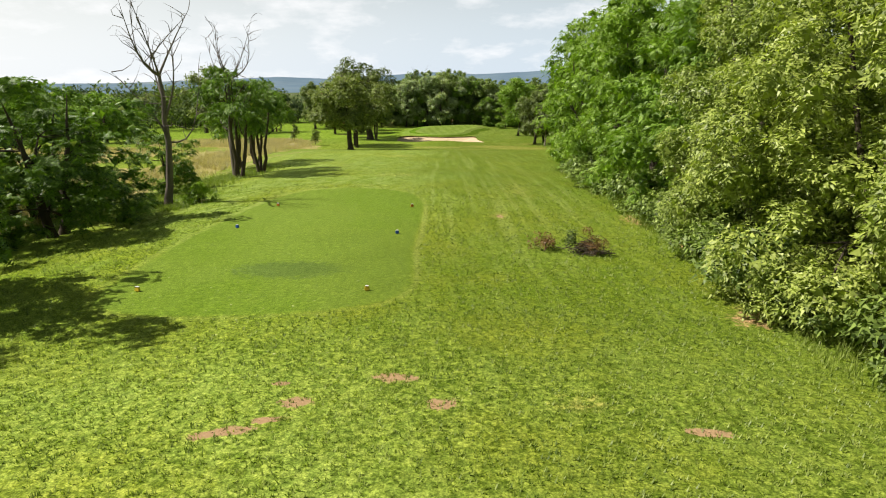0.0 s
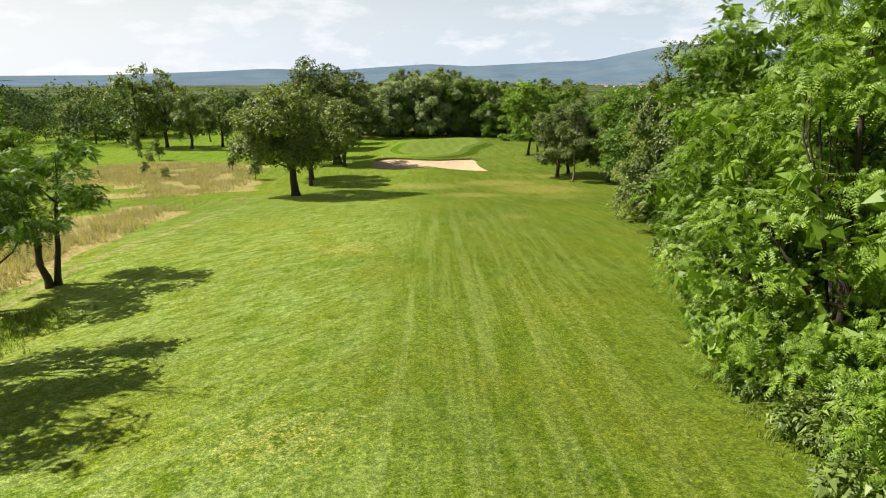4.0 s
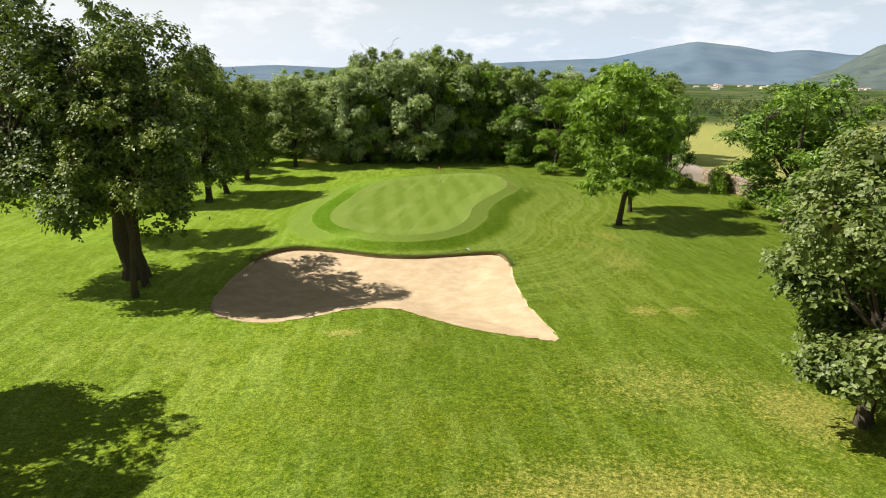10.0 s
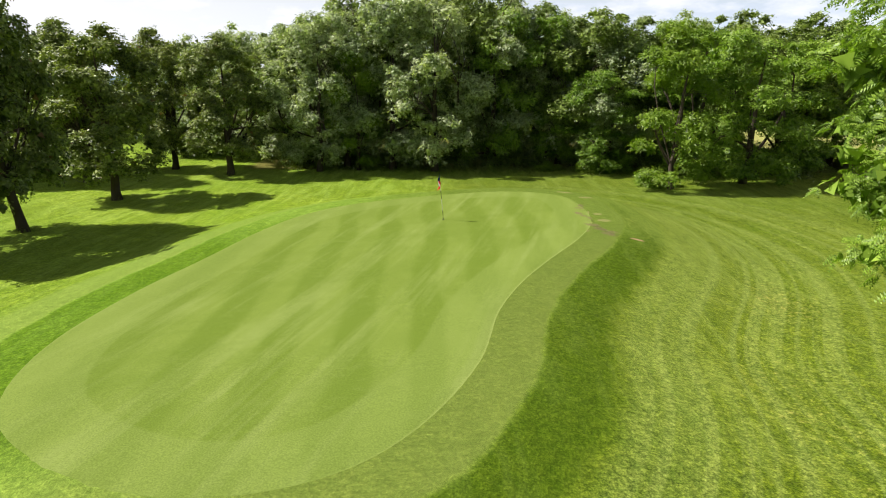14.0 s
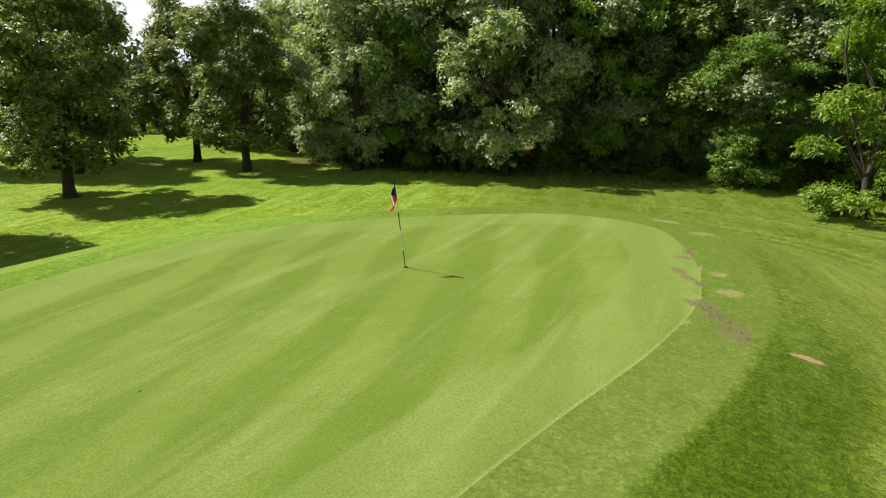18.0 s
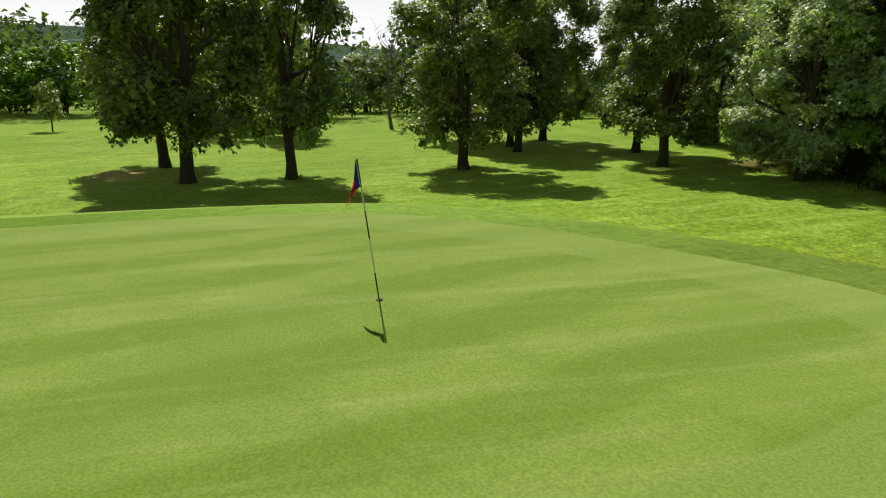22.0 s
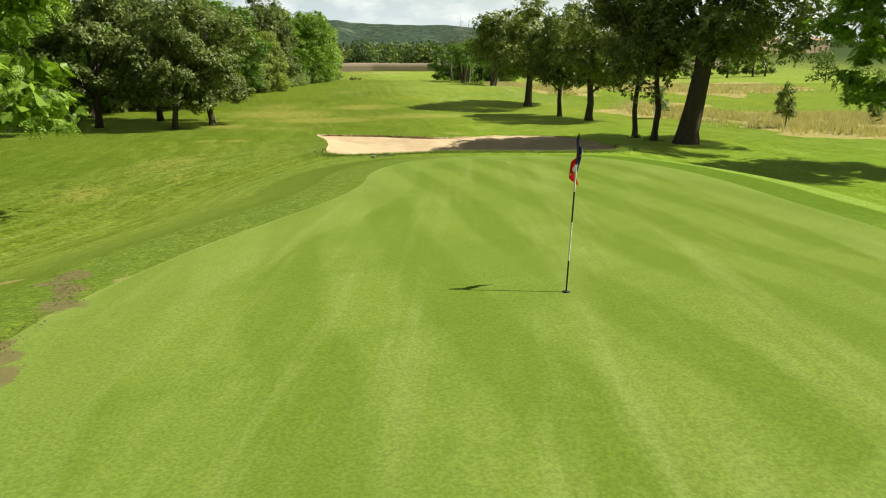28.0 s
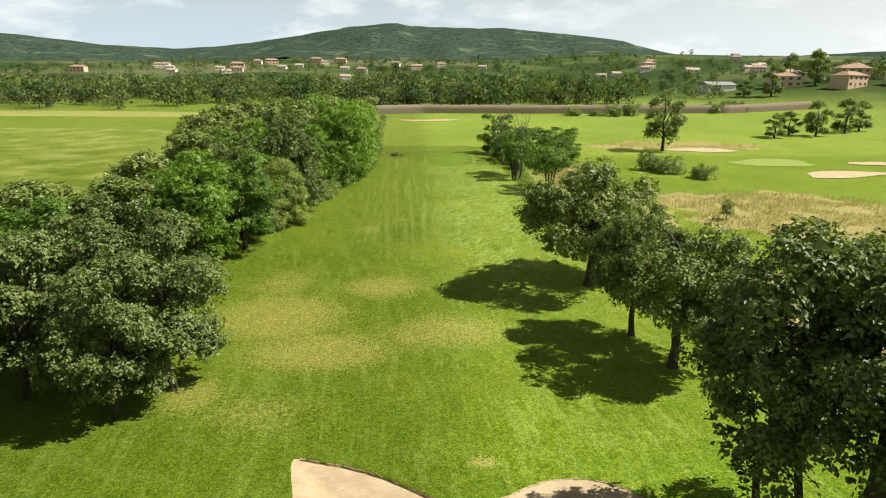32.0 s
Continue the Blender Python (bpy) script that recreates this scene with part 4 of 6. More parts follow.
def make_tree(name, seed, h, crown_r, crown_base, trunk_r, count, leaf, leaf_size, bark, label, aspect=0.72, clump_r=1.1, n_clump=60, lobes=None,
              flat=0.75, wild=0.14, limbs=6, top_narrow=0.55, trunks=1, lean=0.0, shell=0.55, droop=0.0, core_leaves=22, n_lobe=8, kite=False, up=0.8, frond=False, skirt=2):
    """One tree: an Empty at its foot, with trunk, limbs and crown."""
    rng = np.random.default_rng(seed)
    root = new(name)
    # big lobes make up the crown; each is set with clumps, thicker outside
    zc0, zc1 = crown_base, h
    tall = zc1 - zc0

    def girth(u):
        if top_narrow > 1.0:
            return max(0.08, 1.0 - u) ** 0.8
        return max(0.45, 1 - abs(2 * u - 0.75) ** 2.6) ** 0.5

    bosses = []
    for k in range(n_lobe):
        u = 0.02 + 0.86 * (k + rng.uniform(0.2, 0.8)) / n_lobe
        a = 2.4 * k + seed + rng.uniform(-0.5, 0.5)
        lr = crown_r * rng.uniform(0.47, 0.70) * (0.55 + 0.45 * girth(u))
        rr = max(0.0, crown_r * girth(u) * rng.uniform(0.94, 1.12) - lr * 0.85)
        lz = min(lr * rng.uniform(0.7, 1.0), tall * 0.26)
        z = min(max(zc0 + tall * u, zc0 + lz * 0.45), zc1 - lz)
        bosses.append((np.array([rr * math.cos(a), rr * math.sin(a), z]), lr, lz))
    for k in range(skirt):
        a = 2.1 * k + 0.7 * seed
        lr = crown_r * rng.uniform(0.36, 0.48)
        bosses.append((np.array([(crown_r - lr) * 0.85 * math.cos(a), (crown_r - lr) * 0.85 * math.sin(a), zc0 + lr * 0.5]), lr, lr * 0.7))
    wgt = np.array([b[1] ** 2 for b in bosses])
    wgt /= wgt.sum()
    clumps = []
    tries = 0
    while len(clumps) < n_clump and tries < 6000:
        tries += 1
        c0, lr, lz = bosses[rng.choice(len(bosses), p=wgt)]
        d = rng.standard_normal(3) + np.array([0.5 * c0[0], 0.5 * c0[1], 0]) / max(0.4 * crown_r, 0.1)
        d /= np.linalg.norm(d)
        cr = clump_r * rng.uniform(0.5, 1.25)
        f = shell + (1 - shell) * rng.random() if rng.random() < 0.8 else 0.4
        p = c0 + d * np.array([lr, lr, lz]) * f - d * cr * 0.45
        p[2] -= droop * math.hypot(p[0], p[1])
        if lobes:
            p = p + np.array(lobes[rng.integers(len(lobes))])
        if all(np.linalg.norm(p - c) > cr * 0.42 for c, _ in clumps):
            clumps.append((p, cr))
    # trunk and limbs
    for k in range(trunks):
        ang = 2 * math.pi * k / max(1, trunks) + seed
        foot = np.array([math.cos(ang), math.sin(ang), 0]) * (0.0 if trunks == 1 else trunk_r * 1.6)
        head = np.array([lean * h * 0.3 + rng.normal(0, 0.03 * h), rng.normal(0, 0.03 * h), h * 0.82]) + foot * (1 if trunks == 1 else 5)
        mid = crown_base + 0.25 * (h - crown_base)
        pts = [foot - np.array([0, 0, 0.25]), foot + np.array([0, 0, 0.02]), foot + (head - foot) * 0.06 + rng.normal(0, 0.02, 3)]
        for u in (0.18, 0.32, 0.48, 0.64, 0.82, 1.0):
            pts.append(foot + (head - foot) * u + np.array([rng.normal(0, 0.008 * h), rng.normal(0, 0.008 * h), 0]))
        rad = trunk_r * np.array([1.55, 1.4, 1.08, 0.95, 0.84, 0.66, 0.48, 0.28, 0.06])
        v, q = tube(pts, rad, 9)
        part("trunk", arrays_mesh("trunk", v, q, True), bark, root)
        top = np.array(pts[2:])
        order = rng.permutation(len(clumps))
        for li in range(max(2, limbs // trunks)):
            c, cr = clumps[order[(li + k * 7) % len(clumps)]]
            zs = min(max(crown_base * 0.75 + 0.12 * h * rng.random() * 2, 0.12 * h), 0.7 * h)
            zs = min(zs, max(c[2] - 0.3, crown_base * 0.7))
            start = np.array([np.interp(zs, top[:, 2], top[:, 0]), np.interp(zs, top[:, 2], top[:, 1]), zs])
            P = bend(start, c, rng, 6, 0.10, wild)
            r0 = trunk_r * rng.uniform(0.32, 0.5)
            bits = [tube(P, r0 * np.linspace(1, 0.18, 6), 6)]
            for c2, _ in sorted(clumps, key=lambda e: np.linalg.norm(e[0] - c))[1:5]:
                bits.append(tube(bend(P[3], c2, rng, 4, 0.05, wild), r0 * 0.4 * np.linspace(1, 0.2, 4), 5))
            part("limb", arrays_mesh("limb", *join(bits), True), bark, root)
    # each clump is an inner shell of broad leaves, added to block light, under tufts of small ones
    bits = [frond_leaves(rng, clumps, count, leaf_size, flat) if frond else tuft_leaves(rng, clumps, count, leaf_size, aspect, flat, up, kite)]
    inner, facing = [], []
    for c, cr in clumps:
        d = rng.standard_normal((core_leaves, 3))
        d /= np.linalg.norm(d, axis=1)[:, None]
        inner.append(c + d * cr * rng.uniform(0.30, 0.62, (core_leaves, 1)) * np.array([1, 1, flat]))
        facing.append(d + 0.3 * rng.standard_normal((core_leaves, 3)))
    bits.append(leaves(rng, np.concatenate(inner), np.concatenate(facing), clump_r * 0.40, 0.8))
    part("crown", arrays_mesh("crown", *join_mixed(bits)), leaf, root)
    return tagged(root, label, "tree")


def plant(proto, places, group=""):
    """Copies of a tree at (x, y, turn, height factor, width factor, lean about x, lean about y); the first place takes the tree itself."""
    made = []
    for k, pl in enumerate(places):
        x, y, turn, fz, fr, *rest = pl
        lx, ly = (rest + [0, 0])[:2]
        m = pose(x, y, ground_at(x, y) - 0.04, lx, ly, 0) @ pose(0, 0, 0, 0, 0, turn) @ Matrix.Diagonal((fr, fr, fz, 1))
        if k == 0:
            proto.matrix_basis = m
            ob = proto
        else:
            ob = copy_thing(proto, Matrix.Identity(4))
            ob.matrix_basis = m
        if group:
            tagged(ob, group=group)
        made.append(ob)
    return made


def dead_tree(name, seed, h, r, label, n=9, spread=0.5):
    rng = np.random.default_rng(seed)
    root = new(name)
    pts = [np.array([0, 0, -0.2])]
    for u in np.linspace(0, 1, 7):
        pts.append(np.array([0.35 * math.sin(u * 2.2) + rng.normal(0, 0.05), 0.1 * math.sin(u * 5), u * h * 0.62]))
    v, q = tube(pts, r * np.array([1.5, 1.3, 1.0, 0.9, 0.8, 0.68, 0.58, 0.45]), 8)
    part("trunk", arrays_mesh("trunk", v, q, True), BARK_DEAD, root)
    for k in range(n):
        s = pts[4 + k % 4] if k > 2 else pts[-1]
        a = 2.4 * k + rng.uniform(-0.4, 0.4)
        L = h * rng.uniform(0.28, 0.42)
        e = s + np.array([math.cos(a) * L * spread, math.sin(a) * L * spread, L * rng.uniform(0.7, 1.0)])
        P = bend(s, e, rng, 7, -0.10, 0.10)
        rr = r * rng.uniform(0.28, 0.42)
        bits = [tube(P, rr * np.linspace(1, 0.12, 7), 6)]
        for j in range(9):
            b = P[2 + j % 5]
            d = rng.standard_normal(3)
            d[2] = abs(d[2]) + 0.3
            d /= np.linalg.norm(d)
            t = bend(b, b + d * L * rng.uniform(0.18, 0.4), rng, 4, 0.05, 0.15)
            bits.append(tube(t, rr * 0.32 * np.linspace(1, 0.15, 4), 4))
        part("limb", arrays_mesh("limb", *join(bits), True), BARK_DEAD, root)
    return tagged(root, label, "dead tree")


def make_shrub(name, seed, h, r, count, leaf, leaf_size, label, n_clump=16, aspect=0.5, category="shrub"):
    rng = np.random.default_rng(seed)
    root = new(name)
    clumps = []
    for k in range(n_clump):
        a, u = rng.uniform(0, 6.28), rng.random()
        cr = 0.36 * min(r, h) * rng.uniform(0.8, 1.2)
        rr = max(0, r * math.sqrt(rng.random()) - cr * 0.6)
        clumps.append((np.array([rr * math.cos(a), rr * math.sin(a), max(cr * 0.55, h * (0.25 + 0.75 * u) * (1 - 0.35 * (rr / r) ** 2) - cr * 0.7)]), cr))
    stems = [tube(bend((0.1 * rng.normal(), 0.1 * rng.normal(), -0.1), c, rng, 5, 0.05), 0.05 * max(h, 1) / 2 * np.linspace(1, 0.2, 5), 5) for c, _ in clumps[:7]]
    for st in stems[:4]:
        part("stem", arrays_mesh("stem", *st, True), BARK, root)
    part("foliage", arrays_mesh("foliage", *tuft_leaves(rng, clumps, int(count * 1.25), leaf_size, aspect, 0.9, 0.6)), leaf, root)
    return tagged(root, label, category)


# oaks beside the fairway and round the putting green
oak_broad = make_tree("oak_tree", 11, 11.4, 5.3, 3.5, 0.36, 34000, OAK, 0.20, BARK, "broad dark green oak with a bent trunk on mown grass", n_clump=170, clump_r=1.15, lean=-0.15, shell=0.7, core_leaves=24, n_lobe=10, kite=True, skirt=0)
plant(oak_broad, [(-13.1, 85.8, 20, 1.0, 1.08, 0, -1), (-13.6, 95.8, 140, 0.88, 0.58, 0, 0), (-14.6, 101.0, 260, 0.90, 0.86)], "oaks beside the fairway")
oak_big = make_tree("oak_tree", 12, 16.3, 5.5, 4.8, 0.60, 44000, OAK_GREY, 0.22, BARK, "huge old oak with several stems beside the bunker", n_clump=120, clump_r=1.35, core_leaves=10, lobes=[(0, 0, 0), (1.2, -1, -1.0), (-1.8, 0.8, 0)], limbs=8, n_lobe=13, kite=True)
plant(oak_big, [(-14.2, 119.0, 0, 1.0, 1.0, 0, -7)])
oak_tall = make_tree("oak_tree", 13, 14.0, 3.5, 2.0, 0.27, 30000, OAK, 0.19, BARK, "tall dark green oak with a straight trunk on mown grass", n_clump=120, clump_r=1.0, n_lobe=13, core_leaves=30, skirt=3, kite=True)
plant(oak_tall, [(-19.5, 144.2, 0, 1.06, 1.05), (-19.4, 148.9, 90, 1.12, 0.85, 0, -8), (-25.5, 143.0, 180, 1.0, 0.95),
                 (-20.2, 158.2, 220, 0.85, 1.0), (-17.05, 168.9, 45, 0.84, 0.95), (-34.6, 164.0, 10, 0.95, 1.0), (-30.2, 166.0, 100, 0.9, 0.9, 0, 5),
                 (-27.0, 165.0, 300, 0.85, 0.9), (-32.5, 170.0, 250, 0.95, 1.0, 0, 6), (-23.5, 172.0, 330, 0.9, 0.9)], "oaks round the putting green")
oak_slim = make_tree("oak_tree", 37, 13.8, 2.9, 4.8, 0.18, 15000, OAK, 0.19, BARK, "slim dark green oak close beside the huge old oak", n_clump=70, clump_r=0.95, kite=True, skirt=0, core_leaves=18)
plant(oak_slim, [(-12.9, 117.3, 60, 0.98, 1.0), (-12.5, 115.4, 200, 0.86, 0.9)], "oaks beside the bunker")
oak_mid = make_tree("oak_tree", 14, 9.8, 3.3, 1.9, 0.22, 20000, OAK_GREY, 0.18, BARK, "grey-green oak with dense foliage beside the fairway", n_clump=115, clump_r=0.85, n_lobe=9, core_leaves=30, kite=True)
plant(oak_mid, [(16.9, 103.2, 0, 0.95, 1.05), (18.9, 106.2, 120, 1.0, 0.9), (22.2, 98.2, 240, 1.15, 1.1), (25.0, 104.0, 80, 1.1, 1.1)], "grey-green trees beside the fairway")
birch = make_tree("slender_tree", 15, 11.0, 2.2, 3.2, 0.11, 11000, OAK_GREY, 0.17, BARK_PALE, "slender pale-stemmed tree with thin grey-green foliage", n_clump=45, clump_r=0.8)
plant(birch, [(17.9, 98.3, 0, 1.0, 1.0)])
locust = make_tree("locust_tree", 16, 13.2, 4.1, 3.1, 0.22, 120000, LOCUST, 0.32, BARK, "bright green locust tree with layered feathery foliage", n_clump=175, clump_r=1.15, flat=0.42, aspect=0.34, wild=0.2, n_lobe=12, frond=True, skirt=2, core_leaves=34)
plant(locust, [(17.4, 135.1, 0, 1.0, 1.0), (20.0, 141.2, 150, 0.9, 0.8), (-19.8, 129.3, 240, 0.82, 0.9, 0, 6), (20.9, 85.5, 300, 0.84, 0.95), (23.0, 80.5, 20, 0.85, 1.0)], "locust trees")
locust_far = make_tree("locust_tree", 19, 13.2, 4.4, 1.4, 0.28, 12000, LOCUST_DEEP, 0.36, BARK, "bright green locust tree behind the grey-green trees", n_clump=95, clump_r=1.1, flat=0.5, aspect=0.4, n_lobe=11)
plant(locust_far, [(31.5, 136.0, 80, 0.95, 1.15), (34.0, 140.5, 200, 0.9, 1.1), (27.5, 153.5, 100, 0.8, 0.7), (19.5, 76.0, 210, 0.8, 0.9), (30.5, 101.0, 40, 0.85, 1.1), (34.0, 106.0, 130, 0.9, 1.1), (29.5, 93.5, 220, 0.8, 1.0), (28.5, 113.0, 310, 0.78, 1.0), (33, 121, 10, 0.85, 1.0)], "locust trees")
locust_low = make_tree("locust_tree", 17, 7.6, 3.6, 0.5, 0.16, 66000, LOCUST_DEEP, 0.34, BARK, "bushy bright green locust tree beside the path", n_clump=85, clump_r=0.75, flat=0.45, aspect=0.34, trunks=2, limbs=6, core_leaves=26, n_lobe=9, frond=True)
plant(locust_low, [(-16.0, 18.2, 0, 1.0, 1.2), (-20.5, 14.0, 100, 0.95, 1.25), (-24.0, 24.0, 200, 0.85, 1.1), (-28, 8, 20, 0.9, 1.1), (-14.6, 6.8, 60, 1.22, 1.15), (-19.5, 22.5, 300, 0.95, 1.1), (-25, 18, 33, 0.9, 1.2), (-15.9, 29.6, 15, 0.55, 0.55)], "locust trees beside the path")
locust_high = make_tree("locust_tree", 18, 8.4, 3.0, 3.4, 0.15, 42000, LOCUST_DEEP, 0.32, BARK, "slender many-stemmed locust tree with feathery green foliage", n_clump=62, clump_r=0.75, flat=0.4, aspect=0.34, trunks=3, limbs=6, core_leaves=16, n_lobe=8, frond=True)
plant(locust_high, [(-13.8, 36.6, 60, 1.05, 0.95), (-13.3, 40.4, 160, 0.95, 0.9), (-17.2, 47.0, 250, 0.9, 0.95), (-16.7, 50.6, 320, 0.92, 1.0)], "locust trees beside the path")

# woods: behind the putting green and right of the fairway
wood_tree = make_tree("wood_tree", 21, 15.5, 5.0, 3.8, 0.28, 26000, WOOD, 0.24, BARK, "tall dark green tree at the edge of the wood", n_clump=150, clump_r=1.1, n_lobe=11)
rng_w = random.Random(4)
wood_places = []
for k in range(12):
    xk = -12 + 4.2 * k + rng_w.uniform(-1, 1)
    wood_places.append((xk, 177.5 + rng_w.uniform(-1.5, 2.5) + 0.006 * (k - 4) ** 2, rng_w.uniform(0, 360), float(np.interp(xk, (-13, -6, 2, 8, 15, 30), (0.86, 1.08, 1.03, 0.93, 0.82, 0.8))) * rng_w.uniform(0.95, 1.05), rng_w.uniform(0.9, 1.1)))
for k in range(8):
    wood_places.append((-18 + 7.6 * k + rng_w.uniform(-1, 1), 186 + rng_w.uniform(-2, 3), rng_w.uniform(0, 360), rng_w.uniform(0.78, 0.92), rng_w.uniform(1.0, 1.2)))
plant(wood_tree, wood_places, "trees of the wood")
wood_grey = make_tree("wood_tree", 22, 15.5, 4.4, 1.5, 0.26, 30000, SILVER, 0.2, BARK, "tall grey-green tree at the edge of the wood", n_clump=150, clump_r=1.05, n_lobe=11)
plant(wood_grey, [(-0.6, 172.6, 0, 1.0, 1.0), (-10.3, 171.4, 40, 0.84, 0.85), (-8.6, 174.2, 60, 0.92, 0.95), (-4.4, 173.4, 150, 0.98, 1.0), (5.2, 177.0, 220, 0.96, 0.95), (10.2, 178.2, 300, 0.90, 0.95), (-13.5, 175.5, 20, 0.8, 0.9), (14.5, 175, 250, 0.78, 0.9), (-20, 180, 90, 0.85, 0.9), (22, 181, 30, 0.9, 1.0), (-27, 182, 200, 0.8, 0.9)], "trees of the wood")
lime = make_tree("locust_tree", 23, 12.5, 3.0, 0.5, 0.18, 20000, LIME, 0.25, BARK, "yellow-green locust tree with feathery foliage at the wood's edge", n_clump=90, clump_r=0.95, flat=0.45, aspect=0.34, n_lobe=11)
plant(lime, [(17.2, 165.3, 0, 1.0, 1.0), (-7.2, 172.4, 120, 0.85, 0.75)])
copse = make_tree("locust_tree", 24, 13.0, 4.0, 0.4, 0.22, 20000, LOCUST, 0.25, BARK, "bright green locust tree at the edge of the wood", n_clump=110, clump_r=1.0, flat=0.5, aspect=0.34, n_lobe=11)
plant(copse, [(23, 168, 0, 0.95, 1.1), (13.2, 172.8, 40, 0.72, 0.8), (27, 172.5, 80, 0.9, 1.0), (31, 176, 160, 1.0, 1.1), (21, 172, 240, 1.0, 1.0), (4.4, 176.2, 200, 1.2, 0.9), (8.6, 177.2, 80, 1.12, 0.9)], "trees of the wood")

# the wall of trees right of the tee
side_tree = make_tree("locust_tree", 31, 11.2, 4.0, 0.1, 0.20, 165000, LOCUST, 0.28, BARK, "dense bright green locust tree at the wood's edge", n_clump=150, clump_r=1.0, flat=0.6, shell=0.75, frond=True, n_lobe=16, core_leaves=30)
plant(side_tree, [(13.0, 18.5, 0, 0.95, 0.95), (12.6, 25.0, 70, 1.0, 1.0), (12.9, 31.5, 150, 1.06, 1.0), (12.6, 38.0, 220, 1.08, 1.0), (13.3, 44.0, 300, 1.04, 1.0), (16.8, 50.0, 40, 0.86, 0.9),
                  (18.5, 34.0, 190, 1.15, 1.1), (22.0, 57.0, 10, 1.0, 1.0), (22.5, 64.0, 100, 0.95, 1.0)], "trees of the wood beside the tee")
hedge_tree = make_tree("thicket_tree", 32, 10.5, 4.4, 0.0, 0.22, 78000, HEDGE, 0.15, BARK, "dense pale green thicket tree with small leaves reaching to the ground", n_clump=190, clump_r=0.85, flat=0.8, aspect=0.5, shell=0.8, kite=False, n_lobe=16, core_leaves=20)
plant(hedge_tree, [(13.3, 8.0, 0, 1.0, 1.0), (12.6, 13.4, 80, 0.95, 0.85), (14.3, 1.8, 160, 1.05, 1.0), (18.0, 67.5, 240, 0.75, 0.75)], "thicket beside the tee")
dark_side = make_tree("oak_tree", 33, 12.0, 4.2, 0.3, 0.26, 10500, OAK, 0.32, BARK, "dark green oak inside the wood beside the tee", n_clump=105, clump_r=1.15, n_lobe=11)
plant(dark_side, [(18.5, 22.0, 110, 1.05, 1.1), (19.0, 46.0, 260, 1.1, 1.1), (26.5, 84.5, 20, 0.85, 1.0), (31.5, 88, 70, 0.9, 1.1), (19.5, 15.0, 90, 0.95, 1.1), (20.0, 4.0, 180, 1.0, 1.1), (15.5, -6.0, 270, 0.95, 1.0), (25.0, 28.0, 20, 1.0, 1.1), (25.5, 40.0, 120, 1.0, 1.1), (26.0, 54.0, 210, 0.95, 1.1),
                 (25.0, 16.0, 330, 1.0, 1.1), (27.0, 66.0, 60, 0.95, 1.0), (29.0, 77.0, 150, 0.9, 1.0), (31, 22, 10, 1.0, 1.1), (32, 36, 100, 1.0, 1.1), (32, 50, 190, 1.0, 1.1), (33, 90, 280, 0.85, 0.9), (22, -12, 40, 1, 1.1),
                 (14.0, -18, 130, 0.95, 1.0), (30, 5, 220, 1, 1.1)], "trees of the wood beside the tee")
edge_oak = make_tree("oak_tree", 36, 12.9, 5.2, 0.5, 0.30, 34000, OAK_GREY, 0.20, BARK, "broad olive green oak at the wood's edge", n_clump=190, clump_r=1.15, n_lobe=13, skirt=4, core_leaves=26, kite=True)
plant(edge_oak, [(17.9, 61.6, 0, 1.0, 0.88), (21.0, 71.5, 200, 0.85, 0.8)])
far_oak = make_tree("oak_tree", 34, 16.0, 5.0, 3.2, 0.40, 6500, OAK, 0.42, BARK, "dark green oak standing on the next fairway", n_clump=70, clump_r=1.4)
plant(far_oak, [(-58.3, 148.0, 0, 1.05, 1.0), (-54.0, 151.0, 90, 1.0, 0.8), (-47.4, 147.0, 180, 0.8, 0.7), (-43.0, 152.0, 270, 0.75, 0.7), (-82, 168, 30, 0.62, 0.8), (-70, 175, 120, 0.55, 0.7), (-64, 190, 210, 0.5, 0.7),
               (-90, 190, 300, 0.6, 0.8), (-54, -3.8, 60, 0.9, 0.9), (-50, 195, 15, 0.45, 0.7), (-105, 175, 66, 0.6, 0.8)], "oaks on the next fairway")

dead = dead_tree("dead_tree", 41, 11.0, 0.20, "tall bare grey dead tree beside the tee")
plant(dead, [(-13.6, 24.2, 0, 1.0, 1.0, 0, 0), (-14.6, 38.2, 120, 1.05, 0.9), (-49.3, 162.5, 210, 0.95, 0.8), (-7.2, 176.8, 100, 1.5, 1.2)])


